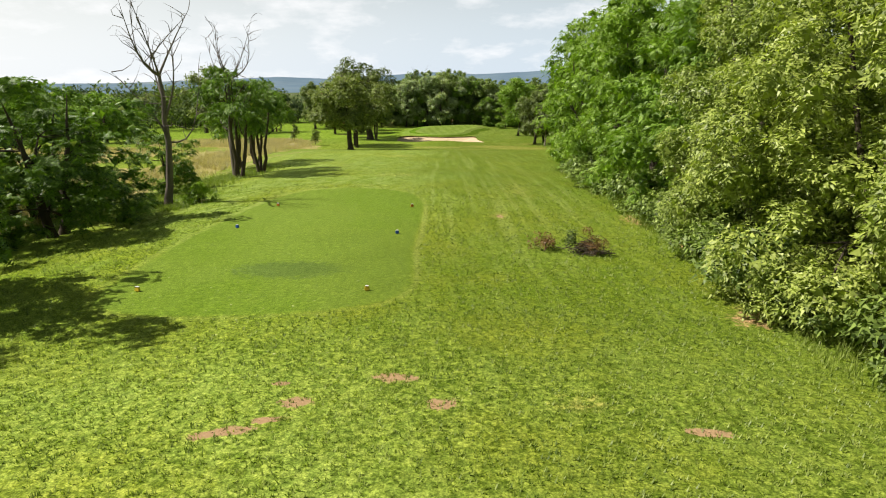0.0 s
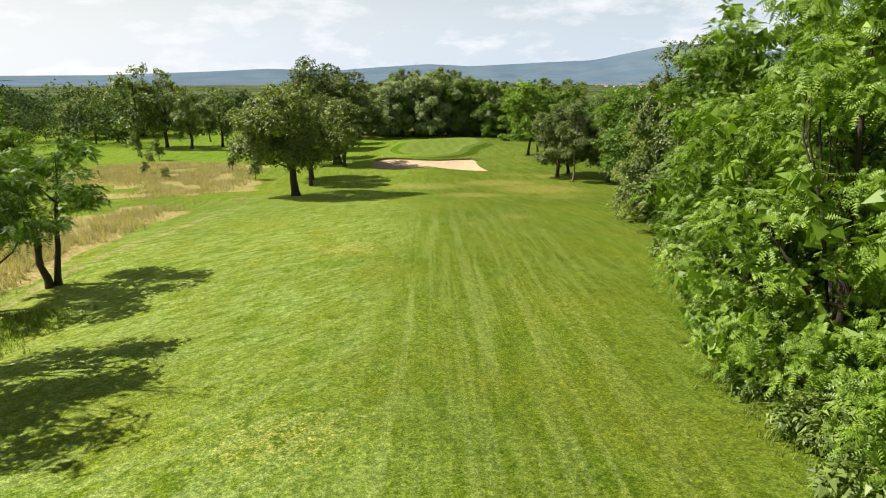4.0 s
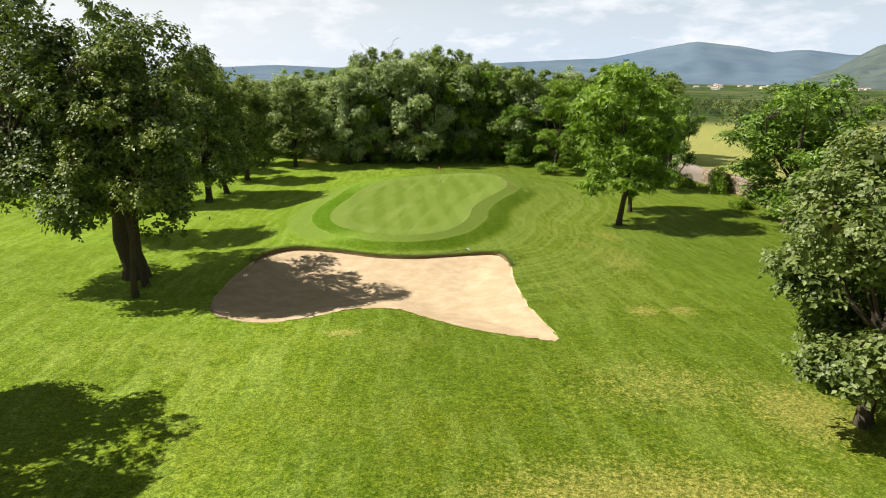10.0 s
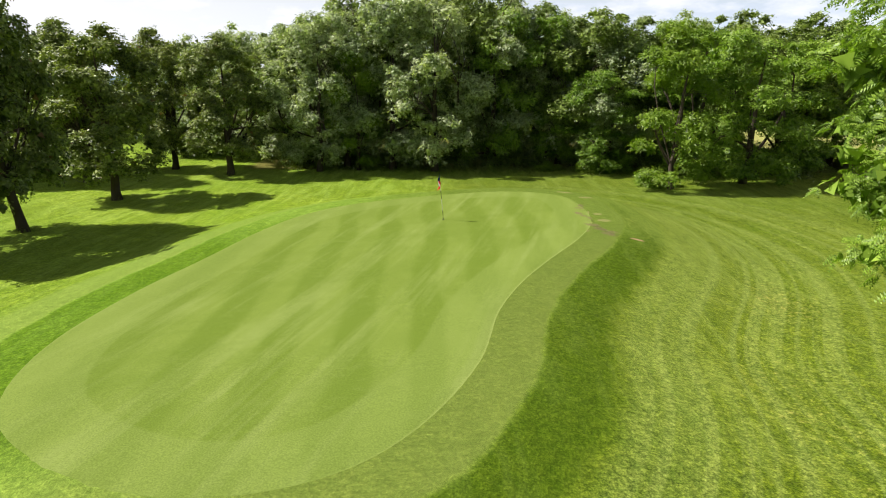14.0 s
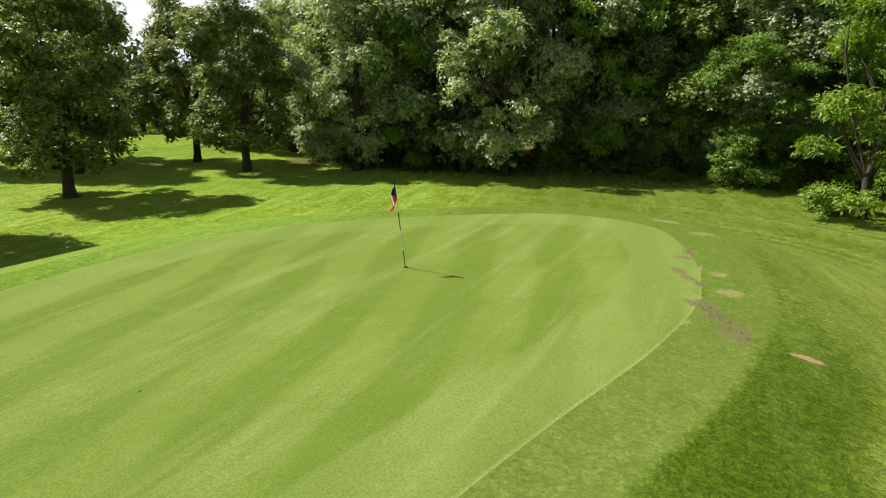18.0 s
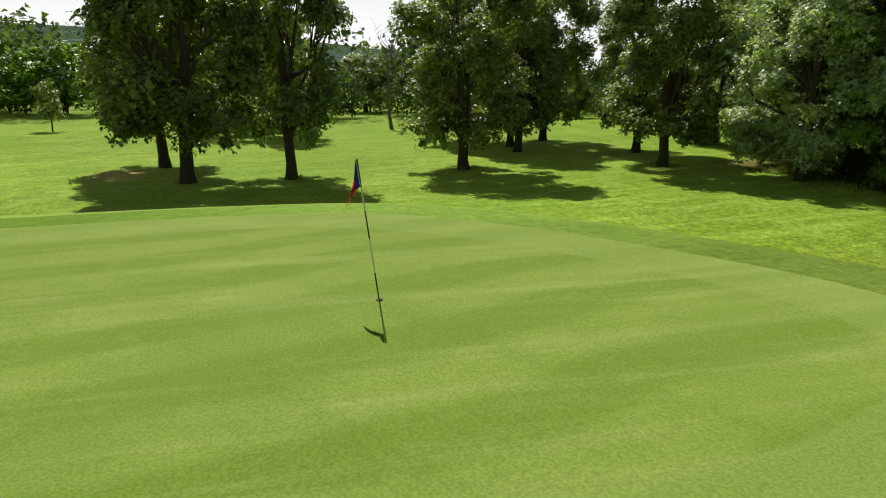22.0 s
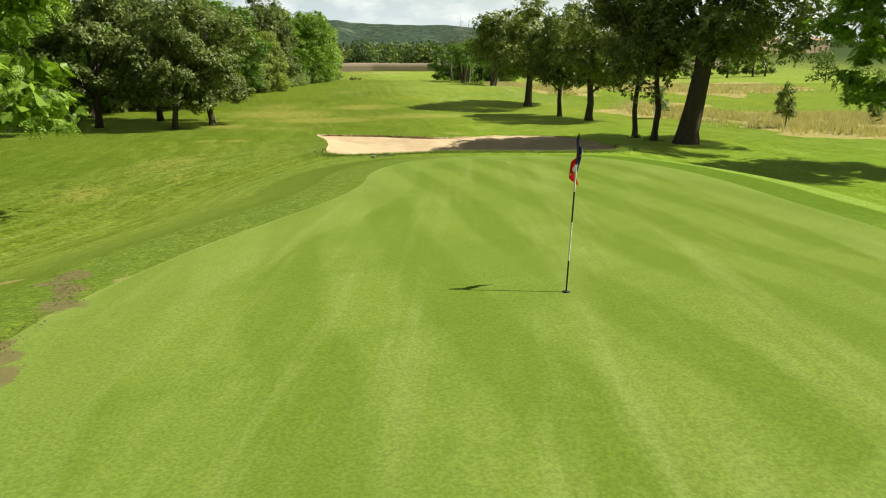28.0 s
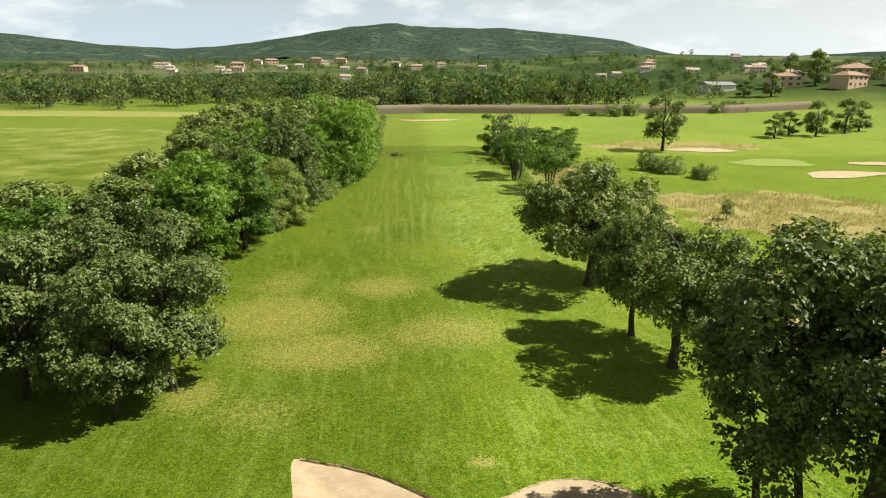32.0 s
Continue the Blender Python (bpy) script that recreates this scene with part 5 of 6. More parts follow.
# ---- flag ----
def build_flagstick():
    foot = Vector((2.73, 147.35, ground_at(2.73, 147.35) + 0.03))
    top = Vector((2.58, 147.12, foot.z + 2.11))
    root = new("flagstick")
    z = (top - foot).normalized()
    side = Vector((-0.25, -0.97, 0)).cross(z).normalized()
    fly = z.cross(side).normalized() * -1
    if fly.y > 0:
        fly, side = -fly, -side
    root.matrix_basis = Matrix.Translation(foot) @ Matrix((fly, side, z)).transposed().to_4x4()
    L = (top - foot).length
    dark, white = plain("pole_black", (0.02, 0.02, 0.025), 0.35), plain("pole_white", (0.75, 0.75, 0.73), 0.35)
    for a, b, m in ((0.0, 0.42, dark), (0.42, 0.95, white), (0.95, 1.36, dark), (1.36, 1.72, white), (1.72, L, dark)):
        v, q = tube([(0, 0, a), (0, 0, (a + b) / 2), (0, 0, b)], [0.011] * 3, 10)
        part("pole_section", arrays_mesh("pole_section", v, q, True), m, root)
    v, q = tube([(0, 0, -0.03), (0, 0, 0.0), (0, 0, 0.004), (0, 0, 0.005)], [0.055, 0.055, 0.05, 0.01], 16)
    part("cup_rim", arrays_mesh("cup_rim", v, q, True), dark, root)
    # cloth: three hanging bands, folded by the slack
    cols = (("blue_cloth", (0.012, 0.018, 0.09)), ("white_cloth", (0.62, 0.60, 0.60)), ("red_cloth", (0.50, 0.012, 0.02)))
    n = 14
    for k, (nm, c) in enumerate(cols):
        m = Mat(nm, 0.8, 0.1)
        m.colour(m.mix(m.noise(m.obj(), 30, 3), c, tuple(min(1, x * 1.25 + 0.005) for x in c)))
        m.sheer(0.3, c)
        V, Q = [], []
        for i in range(n + 1):
            s = (0.0, 0.44, 0.57)[k] + (0.44, 0.13, 0.43)[k] * i / n
            for j in range(9):
                t = j / 8
                # the free end sinks down along the pole
                x = 0.015 + 0.27 * s ** 0.7 * (0.30 + 0.70 * t)
                w = 0.07 * math.sin(8.0 * s + 2.4 * t + 0.6) * min(1.0, 2.2 * s)
                zz = L - 0.01 - 0.40 * t * (1 - 0.35 * s) - 0.44 * s ** 1.1
                V.append((x, w, zz))
        for i in range(n):
            for j in range(8):
                a = i * 9 + j
                Q.append((a, a + 1, a + 10, a + 9))
        part("cloth_band", arrays_mesh("cloth_band", np.array(V), np.array(Q), True), m.m, root)
    tagged(root, "leaning black and white flagstick with a blue white red flag", "flag")


build_flagstick()


# ---- hills and mountains ----
def ridge(name, rows, dist, depth, base, material, label, rough, seed):
    """A range of hills: its skyline by bearing (degrees left of straight ahead) and angle of height (degrees), seen from the fairway."""
    rows = sorted(rows)
    az = np.array([r[0] for r in rows], float)
    el = np.array([r[1] for r in rows], float)
    n, m = 220, 14
    A = np.linspace(az[0], az[-1], n)
    E = np.interp(A, az, el)
    V = []
    for j in range(m):
        u = j / (m - 1)
        for i in range(n):
            a = radians(A[i])
            d = dist - depth * (1 - u)
            top = dist * math.tan(radians(E[i])) + 12
            nz = noise.fractal(Vector((A[i] * 0.35 * rough, u * 3 + seed, seed)), 0.9, 2.0, 5)
            nz2 = noise.fractal(Vector((A[i] * 1.8 * rough, u * 9, seed + 3)), 0.8, 2.0, 4)
            z = base + (top - base) * (u ** 1.25) * (1 + 0.10 * nz * (1 - u)) + nz2 * 0.012 * top * (0.4 + u)
            dd = d + nz * depth * 0.12 * math.sin(math.pi * u)
            V.append((-math.sin(a) * dd, 90 + math.cos(a) * dd, z))
    i = np.arange(n - 1)[None, :] + n * np.arange(m - 1)[:, None]
    Q = np.stack([i, i + 1, i + 1 + n, i + n], -1).reshape(-1, 4)
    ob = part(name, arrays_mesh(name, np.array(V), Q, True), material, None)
    return tagged(ob, label, "hills", kind="structure")


# blue haze of the distance is put into the mountains' base colours
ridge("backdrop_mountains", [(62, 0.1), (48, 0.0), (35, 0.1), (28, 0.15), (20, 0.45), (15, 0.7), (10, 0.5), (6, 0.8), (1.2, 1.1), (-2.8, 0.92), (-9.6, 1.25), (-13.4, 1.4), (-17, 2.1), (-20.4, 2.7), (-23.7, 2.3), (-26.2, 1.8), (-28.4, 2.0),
      (-31.1, 1.6), (-38, 1.2), (-55, 1.0), (-75, 1.5)], 4100, 1700, -16, hill_mat("far_hills_hazed", (0.105, 0.160, 0.215), (0.135, 0.190, 0.235), (0.23, 0.27, 0.27), 0.004), "hazy blue mountains beyond the valley", 1.0, 2)
# slope greyed: haze put into its colours
ridge("backdrop_slope", [(-28, -0.2), (-30.5, 0.6), (-33, 2.2), (-38, 3.6), (-46, 4.6), (-58, 4.0), (-75, 3.2), (-95, 3.0)], 3000, 1300, -16, hill_mat("near_slope_hazed", (0.075, 0.105, 0.105), (0.12, 0.15, 0.13), (0.26, 0.27, 0.23), 0.012),
      "wooded hillside with scattered houses beyond the fields", 1.4, 5)
# some grey-blue haze put into the wooded hill's greens
ridge("backdrop_hill", [(62, 0.6), (72, 2.2), (78.6, 2.9), (84, 3.3), (92, 3.6), (103, 3.9), (106, 4.7), (112, 4.6), (118, 4.1), (128, 3.4), (140, 3.0), (150, 2.6), (158, 2.9), (160, 3.4), (162.5, 4.1), (167.2, 4.65), (172, 5.1), (178.8, 5.2), (182.2, 5.5), (186.6, 5.0), (192.2, 4.0), (196, 3.4),
      (200, 3.0), (206, 3.2), (211, 3.7), (220, 3.9), (235, 3.4), (255, 3.0), (275, 2.5), (290, 2.6)], 2400, 1500, 20, hill_mat("wooded_hill_hazed", (0.022, 0.040, 0.032), (0.070, 0.100, 0.066), (0.135, 0.165, 0.095), 0.075),
      "wooded green hill behind the village", 1.2, 9)


# ---- undergrowth ----
under = make_shrub("undergrowth_shrub", 51, 2.2, 1.5, 1700, WOOD, 0.22, "dark green shrub under the trees at the wood's edge")
rng_u = random.Random(7)
spots = [(10.9 + rng_u.uniform(-0.3, 0.5), y + rng_u.uniform(-0.7, 0.7)) for y in np.arange(1.5, 36, 2.3)]
spots += [(11.3 + 0.19 * (y - 36) + rng_u.uniform(-0.3, 0.5), y + rng_u.uniform(-0.7, 0.7)) for y in np.arange(36, 62, 2.6)]
spots += [(x + rng_u.uniform(-0.8, 0.8), 175.2 + rng_u.uniform(-0.8, 1.2)) for x in np.arange(-13, 25, 2.4)]
spots += [(x + rng_u.uniform(-0.8, 0.8), 180.5 + rng_u.uniform(-0.8, 1.2)) for x in np.arange(-26, 30, 3.0)]
spots += [(x + rng_u.uniform(-0.8, 0.8), 172.5 + rng_u.uniform(-0.8, 1.2)) for x in np.arange(19.5, 30, 2.4)]
plant(under, [(x, y, rng_u.uniform(0, 360), rng_u.uniform(0.6, 1.25), rng_u.uniform(0.8, 1.25)) for x, y in spots], "shrubs at the wood's edge")
sign_bush = make_shrub("shrub", 55, 1.0, 0.55, 900, OAK, 0.10, "small dark bush beside the information board")
plant(sign_bush, [(-41.7, 153.7, 0, 1.0, 1.0)])
bright = make_shrub("shrub", 52, 1.3, 1.0, 2400, LIME, 0.13, "bright green leafy shrub beside the path")
plant(bright, [(-12.1, 24.4, 0, 0.85, 1.0), (-17.8, 33.5, 90, 0.5, 0.7), (11.2, 16.5, 30, 0.8, 0.8), (16.2, 166.5, 60, 0.9, 1.3), (12.5, 172.8, 100, 0.7, 1.4), (9.0, 173.5, 150, 0.6, 1.2), (32.4, 151.5, 10, 2.1, 1.6), (30.2, 155.0, 80, 1.2, 1.4), (31.0, 143.0, 140, 0.9, 1.2)], "leafy shrubs")
brown = make_shrub("dry_shrub", 53, 0.75, 0.5, 700, DEADLEAF, 0.08, "small rusty brown dried-out shrub in the grass")
plant(brown, [(4.95, 13.6, 0, 1.0, 1.0)])


def brush_heap():
    """A low heap of cut brushwood."""
    rng = np.random.default_rng(8)
    root = new("brushwood_heap")
    bits = []
    for k in range(130):
        a = rng.uniform(0, 2 * math.pi)
        c = np.array([rng.normal(0, 0.35), rng.normal(0, 0.22), 0.05 + abs(rng.normal(0, 0.18))])
        d = np.array([math.cos(a) * 0.6, math.sin(a) * 0.3, rng.uniform(-0.05, 0.45)]) * rng.uniform(0.5, 1.1)
        bits.append(tube(bend(c - d * 0.5, c + d * 0.5, rng, 4, 0, 0.1), rng.uniform(0.006, 0.016) * np.array([1, 0.9, 0.7, 0.3]), 4))
    part("twigs", arrays_mesh("twigs", *join(bits)), BARK, root, "tangle of dark brown twigs")
    cl = [(np.array([rng.normal(0.1, 0.35), rng.normal(0, 0.22), 0.15 + abs(rng.normal(0, 0.16))]), 0.2) for _ in range(9)]
    part("dead_leaves", arrays_mesh("dead_leaves", *clump_leaves(rng, cl, 1300, 0.07, 0.4, 0.9, 0.3, 0.8, 0.3)), DEADLEAF, root, "withered reddish brown leaves")
    cl = [(np.array([-0.55 + rng.normal(0, 0.05), rng.normal(0, 0.05), 0.3 + abs(rng.normal(0, 0.2))]), 0.2) for _ in range(5)]
    part("foliage", arrays_mesh("foliage", *clump_leaves(rng, cl, 500, 0.08, 0.4, 0.9, 0.3, 0.8, 0.3)), OAK_GREY, root, "grey-green sprigs")
    root.matrix_basis = pose(6.6, 12.9, ground_at(6.6, 12.9), 0, 0, -15) @ Matrix.Diagonal((1.15, 1.15, 1.15, 1))
    tagged(root, "low heap of cut brown brushwood on the grass", "brushwood heap")


brush_heap()

# young trees planted in the rough, round bushes and conifers further off
young = make_tree("young_tree", 61, 3.4, 0.9, 0.9, 0.05, 1500, OAK, 0.16, BARK, "young staked tree standing in dry grass", n_clump=18, clump_r=0.42)
plant(young, [(-44.6, 125.7, 0, 1.15, 1.1), (-42.9, 118.6, 90, 0.7, 0.8), (-27.3, 109.6, 180, 1.1, 0.9), (-48.5, 127.7, 60, 0.45, 0.5), (-38, 106, 200, 0.6, 0.7), (-33, 101, 300, 0.55, 0.7), (-51.5, 133, 30, 1.4, 1.2),
             (-21.5, 100.5, 140, 0.9, 0.9), (-35, 66, 250, 0.8, 0.9)], "young trees in the rough")
round_tree = make_tree("round_tree", 62, 8.5, 3.6, 1.2, 0.2, 5200, LOCUST, 0.34, BARK, "round dense green tree beside the pond", n_clump=70, clump_r=1.1, top_narrow=0.4)
plant(round_tree, [(-61.5, 107.5, 0, 1.15, 1.25), (-55.5, 106.5, 90, 0.8, 0.85), (-71.5, 121.5, 150, 1.2, 1.6), (-77.8, 129.5, 210, 1.1, 1.6), (-66, 103, 20, 0.9, 1.1), (-84, 120, 60, 1.0, 1.4)], "round trees by the pond")
pine = make_tree("narrow_tree", 63, 9.0, 2.4, 0.8, 0.2, 6000, WOOD, 0.24, BARK, "dark green tree with a dense narrow crown on mown grass", n_clump=70, clump_r=0.75, top_narrow=0.9, n_lobe=8)
plant(pine, [(-92.4, -25.7, 0, 0.75, 1.2), (-99.5, -31.5, 90, 0.75, 1.2), (-105.0, -28.1, 150, 1.15, 1.35), (-118.3, -35.8, 210, 1.15, 1.5), (-126.0, -41.0, 20, 1.0, 1.3), (-196, -176, 60, 2.0, 2.0), (-205, -190, 130, 1.9, 2.2), (-160, -150, 10, 1.7, 2.0),
            (-186, -182, 270, 1.9, 1.8), (-150, -155, 320, 0.9, 1.6)], "narrow trees by the village")
bush = make_shrub("clipped_bush", 64, 3.0, 2.0, 4200, OAK, 0.20, "large clipped round green bush on mown grass", n_clump=26)
plant(bush, [(-45.2, 36.8, 0, 1.0, 1.1), (-41.8, 31.5, 70, 1.2, 1.3), (-39.5, 27.5, 150, 1.35, 1.2), (-52.0, -81.5, 220, 1.2, 1.6), (-106.7, -93.4, 10, 1.6, 2.0), (-114.7, -96.0, 80, 1.7, 2.0), (-120, -98, 150, 1.5, 1.9), (-66, -80, 200, 1.6, 1.5), (-72.4, -82, 20, 1.8, 1.7), (-125, -60, 45, 1.4, 1.8),
            (-60, -80.5, 90, 1.0, 1.3)], "round bushes")


# ---- golf furniture ----
def box_bm(sx, sy, sz, z0=0.0, bevel=0.01, at=(0, 0)):
    bm = bmesh.new()
    bmesh.ops.create_cube(bm, size=1.0, matrix=Matrix.Translation((at[0], at[1], z0 + sz / 2)) @ Matrix.Diagonal((sx, sy, sz, 1)))
    if bevel:
        bmesh.ops.bevel(bm, geom=bm.edges[:], offset=bevel, segments=2, affect="EDGES")
    return bm


def tee_marker(colour, label):
    root = new("tee_marker")
    bm = box_bm(0.16, 0.11, 0.13, 0.0, 0.025)
    for v in bm.verts:
        if v.co.z > 0.07:
            v.co.y *= 0.72
            v.co.x *= 0.86
    part("body", bm, colour, root)
    part("top_plate", box_bm(0.12, 0.065, 0.022, 0.129, 0.006), MARK_WHITE, root, "white top plate")
    part("spike", box_bm(0.02, 0.02, 0.12, -0.11, 0.004), MARK_DARK, root)
    return tagged(root, label, "tee marker", "tee markers")


MARK_WHITE = plain("marker_white", (0.78, 0.78, 0.74), 0.45)
MARK_DARK = plain("marker_dark", (0.03, 0.03, 0.035), 0.5)
MARK_YELLOW = plain("marker_yellow", (0.72, 0.50, 0.04), 0.45)
MARK_BLUE = plain("marker_blue", (0.03, 0.10, 0.42), 0.45)
MARK_ORANGE = plain("marker_orange", (0.55, 0.20, 0.03), 0.45)
for (ax, ay), (bx, by), col, lab in (((-0.9, 8.6), (-7.75, 8.6), MARK_YELLOW, "yellow tee marker with a white top on mown turf"), ((-0.6, 16.2), (-7.5, 17.0), MARK_BLUE, "blue tee marker with a white top on mown turf"),
                                     ((-0.3, 22.0), (-7.15, 22.3), MARK_ORANGE, "orange tee marker with a white top on mown turf")):
    a = tee_marker(col, lab)
    a.matrix_basis = pose(ax, ay, ground_at(ax, ay) + 0.01, 0, 0, 8)
    copy_thing(a, pose(bx, by, ground_at(bx, by) + 0.01, 0, 0, -6))


def build_rake():
    root = new("bunker_rake")
    wood_m, head_m = plain("rake_handle_black", (0.03, 0.03, 0.03), 0.5), plain("rake_head_grey", (0.55, 0.56, 0.58), 0.4)
    v, q = tube([(0, 0, 0.06), (-0.55, 0.02, 0.05), (-1.15, 0.0, 0.03)], [0.016, 0.016, 0.016], 8)
    part("handle", arrays_mesh("handle", v, q, True), wood_m, root, "dark straight handle")
    part("head", box_bm(0.07, 0.42, 0.035, 0.045, 0.01), head_m, root, "pale grey rake head")
    for k in range(11):
        part("tine", box_bm(0.012, 0.012, 0.06, -0.005, 0.002, (0.02, -0.19 + 0.038 * k)), head_m, root)
    v, q = tube([(0, 0, 0.06), (0.05, 0.0, 0.065), (0.075, 0, 0.065)], [0.022, 0.02, 0.004], 8)
    part("socket", arrays_mesh("socket", v, q, True), wood_m, root)
    root.matrix_basis = pose(4.85, 124.95, ground_at(4.85, 124.95) + 0.03, 0, 0, 24)
    tagged(root, "bunker rake lying on the grass beside the sand", "rake")


build_rake()


def build_sign():
    root = new("course_sign")
    frame_m, face = plain("sign_frame", (0.03, 0.03, 0.03), 0.5), plain("sign_face", (0.42, 0.45, 0.46), 0.4)
    for x in (-0.62, 0.62):
        part("post", box_bm(0.09, 0.09, 2.0, -0.1, 0.01, (x, 0)), frame_m, root)
    part("board", box_bm(1.12, 0.04, 0.95, 0.90, 0.008), face, root, "grey information board")
    for z in (0.86, 1.84):
        part("rail", box_bm(1.16, 0.06, 0.05, z, 0.006), frame_m, root)
    part("map_panel", box_bm(0.34, 0.012, 0.70, 1.03, 0.002, (0.28, 0.024)), plain("sign_map", (0.16, 0.19, 0.19), 0.5), root)
    root.matrix_basis = pose(-41.0, 152.9, ground_at(-41, 152.9), 0, 0, -62)
    tagged(root, "grey information board between two dark posts on the grass", "sign board")
    b = new("litter_bin")
    part("body", box_bm(0.36, 0.36, 0.78, 0.08, 0.02), plain("bin_brown", (0.16, 0.055, 0.03), 0.6), b)
    part("lid", box_bm(0.40, 0.40, 0.06, 0.87, 0.015), frame_m, b)
    part("opening", box_bm(0.22, 0.02, 0.12, 0.70, 0.004, (0, 0.181)), plain("bin_opening", (0.55, 0.55, 0.52), 0.6), b)
    for x in (-0.14, 0.14):
        part("leg", box_bm(0.05, 0.05, 0.1, 0.0, 0.004, (x, 0)), frame_m, b)
    b.matrix_basis = pose(-41.9, 151.7, ground_at(-41.9, 151.7), 0, 0, -62)
    tagged(b, "reddish brown litter bin beside the information board", "litter bin")
    st = new("distance_post")
    part("post", box_bm(0.09, 0.09, 0.34, -0.05, 0.01), frame_m, st)
    part("cap", box_bm(0.10, 0.10, 0.03, 0.29, 0.006), MARK_WHITE, st)
    st.matrix_basis = pose(-16.35, 135.9, ground_at(-16.35, 135.9), 0, 0, 15)
    tagged(st, "short dark marker post in the rough", "marker post")


build_sign()


# ---- stone walls ----
def stone_wall_mat(name, lo, hi):
    m = Mat(name, 0.95, 0.1)
    n1 = m.noise(m.pos(), 3.5, 4, 0.6)
    c = m.mix(n1, lo, hi)
    c = m.mix(1.0, c, m.mix(m.orandom(), (0.72, 0.68, 0.66), (1.18, 1.15, 1.1)), "MULTIPLY")
    c = m.mix(1.0, c, m.mix(m.island(), (0.72, 0.70, 0.68), (1.2, 1.18, 1.15)), "MULTIPLY")
    m.colour(c)
    m.bump(n1, 0.6, 0.05)
    return m.m


STONE = stone_wall_mat("rubble_stone", (0.21, 0.165, 0.115), (0.42, 0.35, 0.26))
STONE_OLD = stone_wall_mat("old_wall_stone", (0.20, 0.165, 0.125), (0.36, 0.31, 0.25))
MORTAR = plain("mortar", (0.26, 0.22, 0.18), 0.95, 0.1, grain=0.3, scale=6)


def stone_mesh(seed):
    rng = np.random.default_rng(seed)
    bm = bmesh.new()
    bmesh.ops.create_cube(bm, size=1.0)
    bmesh.ops.bevel(bm, geom=bm.edges[:], offset=0.16, segments=1, affect="EDGES")
    for v in bm.verts:
        v.co += Vector(rng.normal(0, 0.035, 3))
    me = bpy.data.meshes.new("stone")
    bm.to_mesh(me)
    bm.free()
    me.materials.append(STONE)
    return me


def wall_core(name, line, thick, high, mat, label):
    """A wall along a line, following the ground, with an uneven top."""
    rng = np.random.default_rng(3)
    P = np.array(line, float)
    seg = np.linalg.norm(np.diff(P, axis=0), axis=1)
    L = np.r_[0, np.cumsum(seg)]
    n = int(L[-1] / 1.2)
    s = np.linspace(0, L[-1], n)
    x, y = np.interp(s, L, P[:, 0]), np.interp(s, L, P[:, 1])
    d = np.gradient(np.c_[x, y], axis=0)
    d /= np.linalg.norm(d, axis=1)[:, None]
    nr = np.c_[-d[:, 1], d[:, 0]]
    z = height(x, y)
    top = z + high + rng.normal(0, 0.05, n)
    rows = []
    for off, zz in ((thick / 2, z - 0.3), (thick / 2, z + high * 0.5), (thick / 2, top), (-thick / 2, top + rng.normal(0, 0.03, n)), (-thick / 2, z + high * 0.5), (-thick / 2, z - 0.3)):
        rows.append(np.c_[x + nr[:, 0] * off, y + nr[:, 1] * off, zz])
    V = np.concatenate(rows)
    Q = []
    for r in range(5):
        a = r * n + np.arange(n - 1)
        Q.append(np.stack([a, a + 1, a + 1 + n, a + n], -1))
    ob = part(name, arrays_mesh(name, V, np.concatenate(Q)), mat, None)
    return tagged(ob, label, "stone wall", kind="structure")


def joined_stones(wall, line, high, thick, face, count_rows, step, mat, seed):
    """Coursed stones of a stretch that stays far off, as one part."""
    rng = np.random.default_rng(seed)
    P = np.array(line, float)
    seg = np.linalg.norm(np.diff(P, axis=0), axis=1)
    L = np.r_[0, np.cumsum(seg)]
    V, Q = [], []
    box = np.array([(a, b, c) for a in (-0.5, 0.5) for b in (-0.5, 0.5) for c in (-0.5, 0.5)])
    faces = np.array([(0, 1, 3, 2), (4, 6, 7, 5), (0, 4, 5, 1), (2, 3, 7, 6), (0, 2, 6, 4), (1, 5, 7, 3)])
    hrow = high / count_rows
    o = 0
    for r in range(count_rows):
        s = rng.uniform(0, step)
        while s < L[-1]:
            w = step * rng.uniform(0.6, 1.4)
            x, y = np.interp(s, L, P[:, 0]), np.interp(s, L, P[:, 1])
            x2, y2 = np.interp(s + 0.5, L, P[:, 0]), np.interp(s + 0.5, L, P[:, 1])
            a = math.atan2(y2 - y, x2 - x)
            b = box * np.array([w * 0.94, 0.10, hrow * 0.9]) + rng.normal(0, 0.012, (8, 3))
            off = face * (thick / 2 + 0.015)
            px, py = x - math.sin(a) * off, y + math.cos(a) * off
            R = np.c_[b[:, 0] * math.cos(a) - b[:, 1] * math.sin(a) + px, b[:, 0] * math.sin(a) + b[:, 1] * math.cos(a) + py, b[:, 2] + ground_at(px, py) + hrow * (r + 0.5)]
            V.append(R)
            Q.append(faces + o)
            o += 8
            s += w
    ob = part("stonework", arrays_mesh("stonework", np.concatenate(V), np.concatenate(Q)), mat, wall)
    return tagged(ob, kind="stuff")


SIDE_WALL = [(36.5, 112), (34.5, 128), (33.6, 140), (34.2, 150), (33.0, 162), (34.0, 176), (36, 190)]
side_wall = wall_core("wall_field", SIDE_WALL, 0.55, 1.75, MORTAR, "old rubble stone wall along the grain field")
BACK_WALL = [(60, -70), (25, -80), (0, -87), (-40, -87.5), (-75, -89), (-112, -92), (-150, -104)]
back_wall = wall_core("wall_village", BACK_WALL, 0.6, 3.0, STONE_OLD, "long old stone wall below the village")
joined_stones(back_wall, BACK_WALL, 2.95, 0.6, 1, 7, 1.1, STONE_OLD, 11)


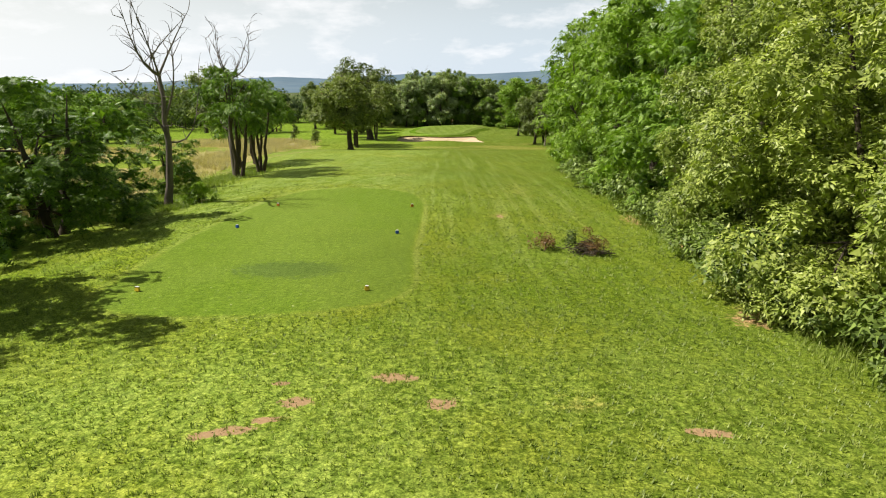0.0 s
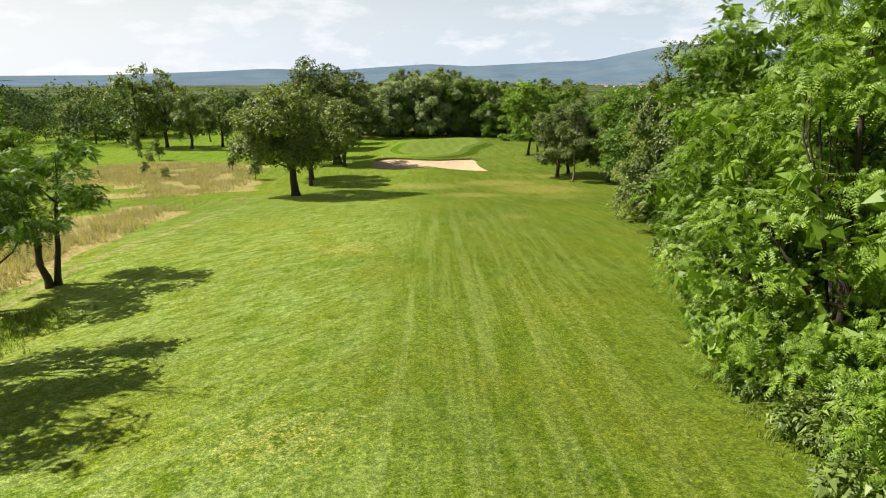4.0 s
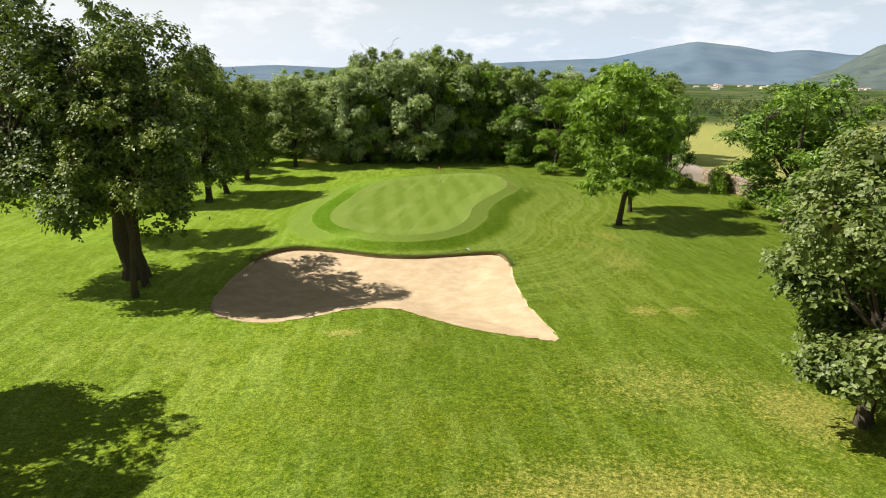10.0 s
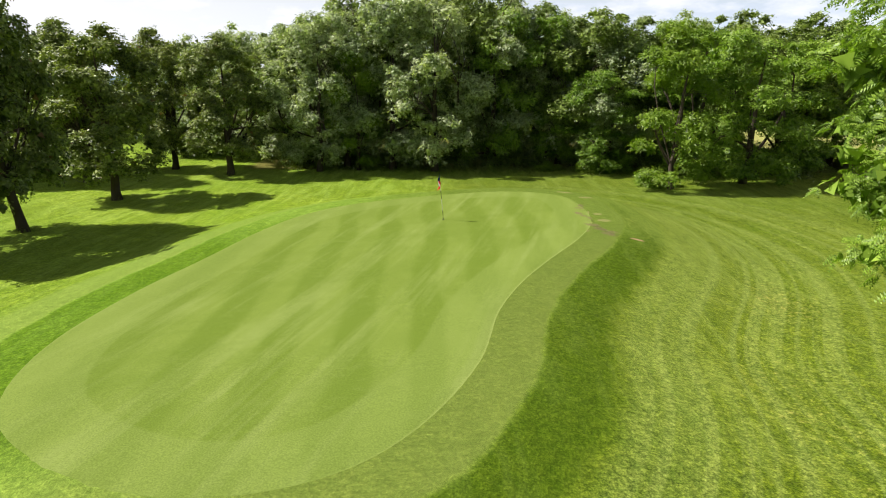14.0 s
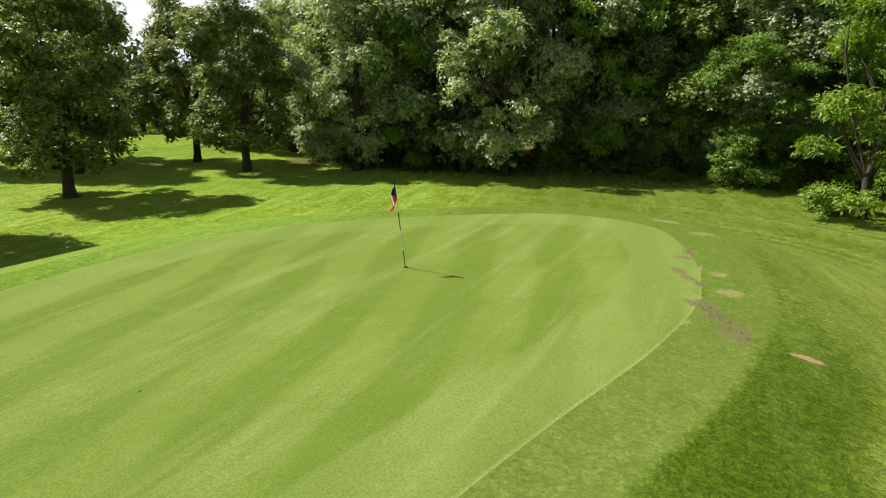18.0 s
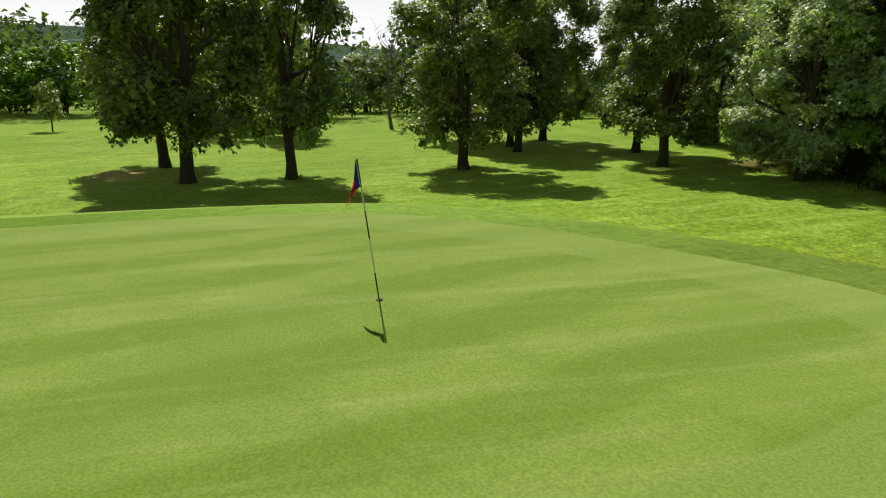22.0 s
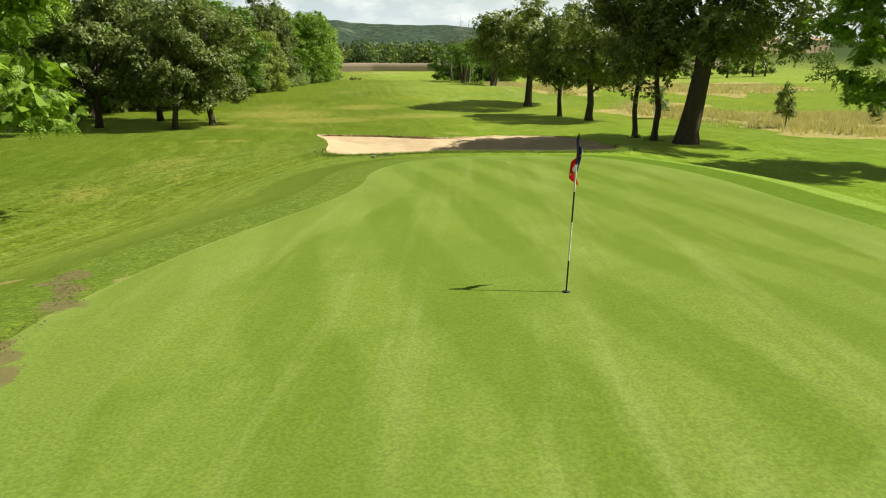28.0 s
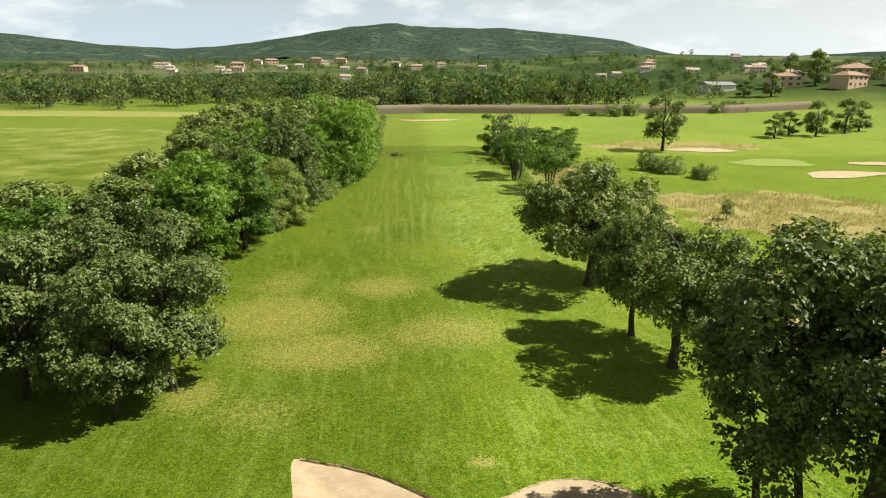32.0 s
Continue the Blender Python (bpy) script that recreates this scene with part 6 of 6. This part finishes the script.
# ---- next fairway: bunkers, green, pond, mown path ----
def disc(name, cx, cy, rx, ry, turn, mat, lift, label, category, seed=0, n=48, rag=0.0):
    rng = np.random.default_rng(seed)
    ph = rng.uniform(0, 6.28, 3)
    a = np.linspace(0, 2 * np.pi, n, endpoint=False)
    r = 1 + 0.12 * np.sin(2 * a + ph[0]) + 0.10 * np.sin(3 * a + ph[1]) + 0.05 * np.sin(5 * a + ph[2]) + rag * rng.uniform(-1, 1, n)
    px, py = rx * r * np.cos(a), ry * r * np.sin(a)
    t = radians(turn)
    line = np.c_[cx + px * math.cos(t) - py * math.sin(t), cy + px * math.sin(t) + py * math.cos(t)]
    v, q = patch(line, (cx, cy), 6, lambda x, y: height(x, y) + lift)
    ob = part(name, arrays_mesh(name, v, q, True), mat, None)
    return tagged(ob, label, category, kind="structure")


for k, (x, y, rx, ry, t) in enumerate(((-64.0, -5.0, 8.5, 3.0, 0), (-72.0, 33.0, 8.0, 3.2, 20), (-87.5, 19.0, 4.5, 3.0, 0), (-2.5, -64.0, 9.0, 2.0, 0), (-178, 66, 9, 5, 0), (-160, 60, 6, 3, 0))):
    disc("far_bunker", x, y, rx, ry, t, SAND, 0.10, "pale sand bunker on the next fairway", "sand bunker", k)
disc("far_green", -68, 17, 9, 5.5, 10, BENT, 0.05, "smooth pale green putting surface of the next hole", "putting green", 9)
m = Mat("pond_water", 0.08, 0.5)
m.colour(m.mix(m.noise(m.pos(), 0.3, 3), (0.030, 0.045, 0.030), (0.06, 0.075, 0.045)))
m.bump(m.noise(m.pos(), 2.5, 3), 0.06, 0.02)
disc("water", -86, 106, 11, 8, 20, m.m, 0.06, "small still pond between the fairways", "pond", 4)


# ---- village ----
PLASTER = [plain("plaster_cream", (0.74, 0.66, 0.53), 0.9, 0.1, scale=3), plain("plaster_white", (0.82, 0.79, 0.72), 0.9, 0.1, scale=3), plain("plaster_ochre", (0.66, 0.49, 0.33), 0.9, 0.1, scale=3)]
TILES = plain("roof_tiles", (0.38, 0.255, 0.185), 0.85, 0.15, grain=0.3, scale=5)
TILES_PALE = plain("roof_tiles_pale", (0.46, 0.36, 0.29), 0.85, 0.15, grain=0.3, scale=5)
PANE = plain("window_pane", (0.05, 0.06, 0.07), 0.15, 0.5)
SHUTTER = plain("shutter", (0.30, 0.20, 0.13), 0.6)


def make_house(w, d, h, roof_h, wall_m, roof_m, label, wing=False, storeys=2):
    root = new("house")
    part("wall", box_bm(w, d, h + 1.5, -1.5, 0.03), wall_m, root)
    bm = bmesh.new()
    e = 0.5
    vs = [bm.verts.new(p) for p in ((-w / 2 - e, -d / 2 - e, h), (w / 2 + e, -d / 2 - e, h), (w / 2 + e, d / 2 + e, h), (-w / 2 - e, d / 2 + e, h), (-w / 2 + (0 if not wing else d * 0.35), 0, h + roof_h), (w / 2 - (0 if not wing else d * 0.35), 0, h + roof_h))]
    for f in ((0, 1, 5, 4), (2, 3, 4, 5), (1, 2, 5), (3, 0, 4), (3, 2, 1, 0)):
        bm.faces.new([vs[i] for i in f])
    bmesh.ops.recalc_face_normals(bm, faces=bm.faces[:])
    roof = part("roof", bm, roof_m, root, "clay tile roof")
    part("chimney", box_bm(0.7, 0.6, 1.6, h + roof_h * 0.45, 0.02, (w * 0.25, d * 0.12)), wall_m, roof)
    n = max(2, int(w / 3.2))
    for st in range(storeys):
        for k in range(n):
            x = -w / 2 + (k + 0.5) * w / n
            if st == 0 and k == n // 2:
                part("door", box_bm(1.0, 0.08, 2.1, 0.0, 0.01, (x, d / 2 + 0.02)), SHUTTER, root)
                continue
            win = part("window", box_bm(1.0, 0.06, 1.25, 0.9 + st * 2.7, 0.01, (x, d / 2 + 0.02)), PANE, root)
            for sx in (-0.75, 0.75):
                part("shutter", box_bm(0.45, 0.06, 1.3, 0.88 + st * 2.7, 0.01, (x + sx, d / 2 + 0.03)), SHUTTER, win)
    return tagged(root, label, "house", "village houses")


rng_t = random.Random(9)
HOUSES = [
    (make_house(13, 9, 5.2, 2.2, PLASTER[0], TILES, "two-storey cream house with a clay tile roof", True),
     [(-187, -388, 20), (-217, -271, -15), (-202, -425, 5), (46, -389, 0), (243, -482, 20), (22, -494, -10), (-326, -426, 30), (-21, -480, 15), (-260, -240, 40), (160, -520, 0), (-175, -362, 8), (-330, -427, -12), (146, -393, 6), (3, -441, 12), (-285, -440, 0), (92, -505, 24)]),
    (make_house(11, 8, 2.9, 1.9, PLASTER[1], TILES_PALE, "low white house with a pale tile roof", False, 1),
     [(-192, -316, 10), (-136, -342, -20), (0, -478, 0), (151, -378, 30), (-345, -561, 0), (52, -319, 15), (-250, -330, 25), (110, -470, 5), (200, -400, -15), (-197, -322, 0), (-227, -304, 14), (-150, -352, 8), (223, -457, 10), (120, -442, -6), (-240, -318, 5), (-417, -517, 0), (64, -430, 3), (170, -428, 12), (-60, -470, -8), (250, -520, 0)]
     + [(rng_t.uniform(470, 930), rng_t.uniform(1450, 2350), rng_t.uniform(-40, 40)) for _ in range(42)]),
    (make_house(15, 9, 5.4, 2.0, PLASTER[2], TILES, "large ochre house with a red tile roof", True),
     [(-202, -160, 25), (-228, -158, 10), (-182, -180, -10), (159, -442, 10), (144, -509, 20), (-300, -250, 15), (80, -540, 0), (290, -430, 0), (-193, -196, 10), (-224, -191, -8), (106, -548, 0)])]
for proto, places in HOUSES:
    for k, (x, y, t) in enumerate(places):
        big = (0.82 if y < -240 else 1.0) if y < 1000 else rng_t.uniform(0.8, 1.7)
        mm = pose(x, y, ground_at(x, y), 0, 0, t) @ Matrix.Diagonal((big, big, min(big, 1.9), 1))
        if k == 0:
            proto.matrix_basis = mm
        else:
            copy_thing(proto, mm)
barn = new("barn")
part("wall", box_bm(16, 9, 4.5, -1.2, 0.03), PLASTER[1], barn)
bm = bmesh.new()
vs = [bm.verts.new(p) for p in ((-8.5, -5, 3.3), (8.5, -5, 3.3), (8.5, 5, 3.3), (-8.5, 5, 3.3), (-8.5, 0, 4.9), (8.5, 0, 4.9))]
for f in ((0, 1, 5, 4), (2, 3, 4, 5), (1, 2, 5), (3, 0, 4), (3, 2, 1, 0)):
    bm.faces.new([vs[i] for i in f])
bmesh.ops.recalc_face_normals(bm, faces=bm.faces[:])
part("roof", bm, plain("barn_roof", (0.30, 0.29, 0.28), 0.7), barn, "grey sheet roof")
part("door", box_bm(4.0, 0.1, 2.8, 0, 0.02, (3.0, 4.55)), PANE, barn)
barn.matrix_basis = pose(-152, -188, ground_at(-152, -188), 0, 0, 12)
tagged(barn, "low pale barn with a grey sheet roof", "barn")


# ---- far woods and hedgerows ----
def far_woods(name, spots, material, label, size=(7, 12), per=95, seed=1, leaf=0.15):
    """Many small far trees in one object: loose leaf sprays round a stem."""
    rng = np.random.default_rng(seed)
    C, N, S = [], [], []
    bits = []
    S0 = np.array(spots)
    Z = height(S0[:, 0], S0[:, 1])
    for (x, y), z in zip(S0, Z):
        far = 0.62 if y < -190 else 1.0
        h = (size[0] + (size[1] - size[0]) * rng.random() ** 1.6) * far
        r = h * rng.uniform(0.38, 0.62)
        k = rng.integers(5, 9)
        cl = np.c_[rng.normal(0, r * 0.42, (k, 2)), np.linspace(0.10, 0.72, k) * h]
        i = rng.integers(0, k, per)
        d = rng.standard_normal((per, 3))
        d /= np.linalg.norm(d, axis=1)[:, None]
        d[:, 2] = np.abs(d[:, 2]) * 0.9 - 0.15
        p = cl[i] + d * r * 0.72 * rng.uniform(0.6, 1.1, (per, 1))
        p[:, 2] = np.maximum(p[:, 2], 0.25)
        C.append(p + np.array([x, y, z]))
        N.append(d + 0.35 * rng.standard_normal((per, 3)) + np.array([0, 0, 0.3]))
        S.append(np.full(per, h * leaf))
        bits.append(tube([(x, y, z - 0.3), (x, y, z + h * 0.3), (x, y, z + h * 0.6)], [h * 0.02, h * 0.014, h * 0.005], 4))
    root = new(name)
    part("stem_wood", arrays_mesh("stem_wood", *join(bits)), BARK, root)
    C, N, S = np.concatenate(C), np.concatenate(N), np.concatenate(S)
    v, q = leaves(rng, C, N, 1.0, 0.85)
    v = np.repeat(C, 3, axis=0) + (v - np.repeat(C, 3, axis=0)) * np.repeat(S, 3)[:, None]
    part("foliage", arrays_mesh("foliage", v, q), material, root)
    return tagged(root, label, "trees", kind="stuff")


def belt(rng, x0, y0, x1, y1, n, w):
    return [(x0 + (x1 - x0) * u + rng.gauss(0, w), y0 + (y1 - y0) * u + rng.gauss(0, w)) for u in (rng.random() for _ in range(n))]


rf = random.Random(12)
west = belt(rf, -95, 120, -75, 230, 34, 7) + belt(rf, -120, 215, -40, 215, 40, 9) + belt(rf, -60, 225, 22, 217, 30, 6) + belt(rf, -95, 85, -140, 40, 14, 5) + belt(rf, -140, 150, -170, 20, 40, 9) + belt(rf, -120, -5, -190, 30, 22, 6) + belt(rf, -230, 200, -260, -60, 80, 22)
west += belt(rf, -110, 170, -130, 260, 40, 14) + belt(rf, -60, 205, -20, 200, 24, 5) + belt(rf, -66, 152, -72, 185, 12, 3)
far_woods("far_woods", west, FARLEAF, "woods and tree rows beyond the next fairway", (4, 13), 760, 1, 0.062)
south = belt(rf, -30, -118, 20, -112, 16, 5) + belt(rf, -85, -130, -40, -150, 20, 7) + belt(rf, -130, -165, -70, -205, 26, 9) + belt(rf, -60, -180, -10, -230, 26, 9) + belt(rf, -150, -240, -60, -260, 40, 12) + belt(rf, -330, -200, -150, -260, 60, 22)
south += belt(rf, -380, -320, -150, -420, 110, 30) + belt(rf, -100, -330, 60, -300, 60, 22) + belt(rf, -80, -430, 200, -430, 120, 30) + belt(rf, 60, -260, 300, -300, 110, 28) + belt(rf, 40, -120, 260, -110, 70, 9) + belt(rf, 90, -170, 330, -200, 100, 20) + belt(rf, -60, -130, 60, -160, 40, 10)
south += belt(rf, 60, -560, 420, -460, 160, 45) + belt(rf, -250, -560, 60, -560, 140, 45) + belt(rf, 250, -330, 520, -300, 120, 45)
south += belt(rf, 150, -40, 330, -60, 90, 16) + belt(rf, 120, -240, 420, -250, 130, 22) + belt(rf, -330, -280, -200, -300, 50, 18) + belt(rf, 230, -120, 500, -160, 120, 25) + belt(rf, -300, -215, -215, -200, 30, 10)
south += belt(rf, -60, -135, 70, -150, 90, 14) + belt(rf, -40, -190, 120, -215, 110, 22) + belt(rf, 60, -150, 330, -150, 120, 14) + belt(rf, -160, -290, 40, -330, 110, 26)
south += belt(rf, -4, -100, 30, -98, 12, 3) + belt(rf, -30, -97, -12, -95, 8, 2)
gardens = [(x, y) for _, places in HOUSES for x, y, _ in places] + [(-152, -188)]
south = [p for p in south if not any(abs(p[0] - x) < 10 and -8 < p[1] - y < 32 for x, y in gardens)]
far_woods("village_trees", south, FARLEAF, "hedgerows and trees among the village houses", (4, 12), 240, 2, 0.105)
east = belt(rf, -150, 300, 420, 560, 170, 70) + belt(rf, 60, 492, 430, 484, 120, 6) + belt(rf, 120, 540, 430, 560, 130, 22) + belt(rf, 390, 150, 420, 450, 60, 10) + belt(rf, 160, -60, 175, 140, 50, 8) + belt(rf, 200, 380, 600, 520, 120, 50) + belt(rf, -300, 330, 150, 420, 160, 45) + belt(rf, 300, 700, 900, 900, 120, 90)
far_woods("valley_trees", east, FARLEAF, "tree rows between the fields of the valley", (3, 8), 130, 3, 0.14)


# ---- grass ----
def blades_mesh(rng, xy, hgt, width, lean, per, lift=0.0):
    """Tufts of pointed blades."""
    n = len(xy)
    base = np.c_[xy, height(xy[:, 0], xy[:, 1]) + lift]
    B = np.repeat(base, per, axis=0)
    m_ = len(B)
    B[:, :2] += rng.normal(0, width * 2.2, (m_, 2))
    H = (hgt * rng.uniform(0.5, 1.25, m_))[:, None]
    a = rng.uniform(0, 2 * np.pi, m_)
    D = np.c_[np.cos(a), np.sin(a), np.zeros(m_)]
    S = np.c_[-np.sin(a), np.cos(a), np.zeros(m_)] * width
    tip = B + np.array([0, 0, 1.0]) * H + D * H * (lean * rng.uniform(0.3, 1.3, m_))[:, None]
    v = np.stack([B - S, B + S, tip], 1).reshape(-1, 3)
    return arrays_mesh("blades", v, np.arange(3 * m_).reshape(m_, 3))


TRUNK_SPOTS = [(-13.1, 85.8), (-14.2, 119.0), (-12.9, 117.3), (-12.5, 115.4), (-19.5, 144.2), (-19.4, 148.9), (-20.2, 158.2), (-17.05, 168.9), (-10.1, 172.1), (17.4, 135.1), (16.9, 103.2), (18.9, 106.2), (17.9, 98.3), (-13.8, 36.6), (-13.3, 40.4)]


def build_grass():
    rng = np.random.default_rng(21)

    def scatter(n, x0, x1, y0, y1):
        return np.c_[rng.uniform(x0, x1, n), rng.uniform(y0, y1, n)]

    p = scatter(44000, -15, 12, -7, 30)
    p = p[rng.random(len(p)) < np.clip(1.25 - (p[:, 1] + 7) / 34, 0.15, 1)]
    p = p[away(p[:, 0], p[:, 1], TEE_LINE) > 0.3]
    soil = blobs(p[:, 0], p[:, 1], SOIL_SPOTS)
    p = p[soil < 0.35]
    g = part("grass", blades_mesh(rng, p, 0.070, 0.013, 0.8, 4), BLADE, None)
    tagged(g, "short green rough grass round the tee", "grass", kind="stuff")
    # rim of the bunker: shaggy lip
    t = rng.uniform(0, len(BUNKER_LINE), 12000)
    i = t.astype(int)
    a, b = BUNKER_LINE[i], BUNKER_LINE[(i + 1) % len(BUNKER_LINE)]
    q = a + (b - a) * (t - i)[:, None]
    d = q - np.array((0.2, 118.6))
    d /= np.linalg.norm(d, axis=1)[:, None]
    q = q + d * (rng.exponential(0.16, len(q)) - 0.03)[:, None]
    keep = (d[:, 1] > 0.35) | (rng.random(len(q)) < 0.06)
    q, long = q[keep], np.repeat(np.where(d[keep, 1] > 0.35, 0.15, 0.03), 3)
    lip = part("lip_grass", blades_mesh(rng, q, long, 0.012, 1.0, 3, 0.01), BLADE, None)
    tagged(lip, "shaggy grass hanging over the bunker's edge", "grass", kind="stuff")
    # tall dry grass
    h = []
    for cx, cy, rx, ry, n in ((-38, 108, 13, 12, 9000), (-27, 95, 5, 11, 3000), (-45, 62, 15, 12, 6000), (-21.6, 44, 3.2, 30, 6800), (-60, -12, 21, 5, 1500)):
        r, a2 = np.sqrt(rng.random(n)) * rng.uniform(0.75, 1.28, n), rng.uniform(0, 2 * np.pi, n)
        h.append(np.c_[cx + rx * r * np.cos(a2), cy + ry * r * np.sin(a2)])
    h = np.concatenate(h)
    keep = np.array([noise.noise(Vector((x * 0.25, y * 0.25, 3.0))) for x, y in h]) > -0.25
    tall = part("dry_grass", blades_mesh(rng, h[keep], 0.50, 0.016, 0.7, 5), STRAW, None)
    tagged(tall, "tall straw-coloured dry grass", "dry grass", kind="stuff")
    # weeds at the wood's edge, round trunks and on the bank beside the path
    w = np.concatenate([np.c_[rng.normal(10.5, 0.45, 2600), rng.uniform(0, 40, 2600)], np.c_[rng.uniform(-14, 26, 3000), rng.normal(173.6, 0.9, 3000)], np.c_[rng.normal(-14.9, 1.0, 5200), rng.uniform(22, 47, 5200)],
                        np.c_[rng.normal(-12.8, 0.35, 260), rng.normal(23, 0.4, 260)]]
                       + [np.c_[rng.normal(x, 0.26, 45), rng.normal(y, 0.26, 45)] for x, y in TRUNK_SPOTS])
    weeds = part("weeds", blades_mesh(rng, w, 0.24, 0.012, 0.6, 4), BLADE, None)
    tagged(weeds, "longer unmown grass and weeds along the wood's edge", "weeds", kind="stuff")


build_grass()


def build_crumbs():
    """Loose soil: along the worn edge of the putting green, and round the bare patches."""
    rng = np.random.default_rng(77)
    P = np.array(CRUMB_LINE)
    t = rng.uniform(0, len(P) - 1.001, 900)
    i = t.astype(int)
    q = P[i] + (P[i + 1] - P[i]) * (t - i)[:, None]
    dens = np.array([noise.noise(Vector((x * 1.6, y * 1.6, 0.0))) for x, y in q])
    q = q[dens > -0.12] + rng.normal(0, 0.11, (int((dens > -0.12).sum()), 2))
    sets = [q]
    for x, y, rx, ry, a in BARE[:8]:
        u = rng.normal(0, 0.62, (30, 2)) * np.array([rx, ry])
        c, sn = math.cos(radians(a)), math.sin(radians(a))
        sets.append(np.c_[x + u[:, 0] * c - u[:, 1] * sn, y + u[:, 0] * sn + u[:, 1] * c])
    q = np.concatenate(sets)
    n = len(q)
    s = rng.uniform(0.004, 0.013, n)
    base = np.c_[q, height(q[:, 0], q[:, 1]) + 0.018]
    corner = np.array([(-1, -0.7, 0), (1, -0.6, 0), (0.1, 1, 0), (0, 0, 0.7)])
    V = base[:, None] + (corner[None] + rng.normal(0, 0.25, (n, 4, 3))) * s[:, None, None]
    F = (np.arange(n)[:, None, None] * 4 + np.array([(0, 1, 3), (1, 2, 3), (2, 0, 3), (0, 2, 1)])[None]).reshape(-1, 3)
    ob = part("soil_crumbs", arrays_mesh("soil_crumbs", V.reshape(-1, 3), F), plain("crumbs", (0.12, 0.095, 0.045), 0.95, 0.1, grain=0.5, scale=3), None)
    tagged(ob, "dark brown crumbs of soil along the green's worn edge", "soil", kind="stuff")


build_crumbs()

# stones of the wall beside the field, the stretch that comes nearest
meshes = [stone_mesh(100 + k) for k in range(6)]
rng_s = random.Random(31)
WL = np.array(SIDE_WALL)
count = 0
for r in range(7):
    y = 134.0 + rng_s.uniform(0, 0.3)
    while y < 158 and count < 295:
        w = rng_s.uniform(0.28, 0.9)
        x = float(np.interp(y, WL[:, 1], WL[:, 0]))
        x2 = float(np.interp(y + 0.5, WL[:, 1], WL[:, 0]))
        st = new("stone", meshes[rng_s.randrange(6)])
        st.parent = side_wall
        a = math.degrees(math.atan2(0.5, x2 - x))
        st.matrix_basis = pose(x - 0.27, y + w / 2, ground_at(x, y) + 0.13 + 0.25 * r + rng_s.uniform(-0.05, 0.05), rng_s.uniform(-6, 6), rng_s.uniform(-9, 9), a) @ Matrix.Diagonal((w * rng_s.uniform(0.85, 1.0), rng_s.uniform(0.12, 0.24), rng_s.uniform(0.17, 0.29), 1))
        count += 1
        y += w
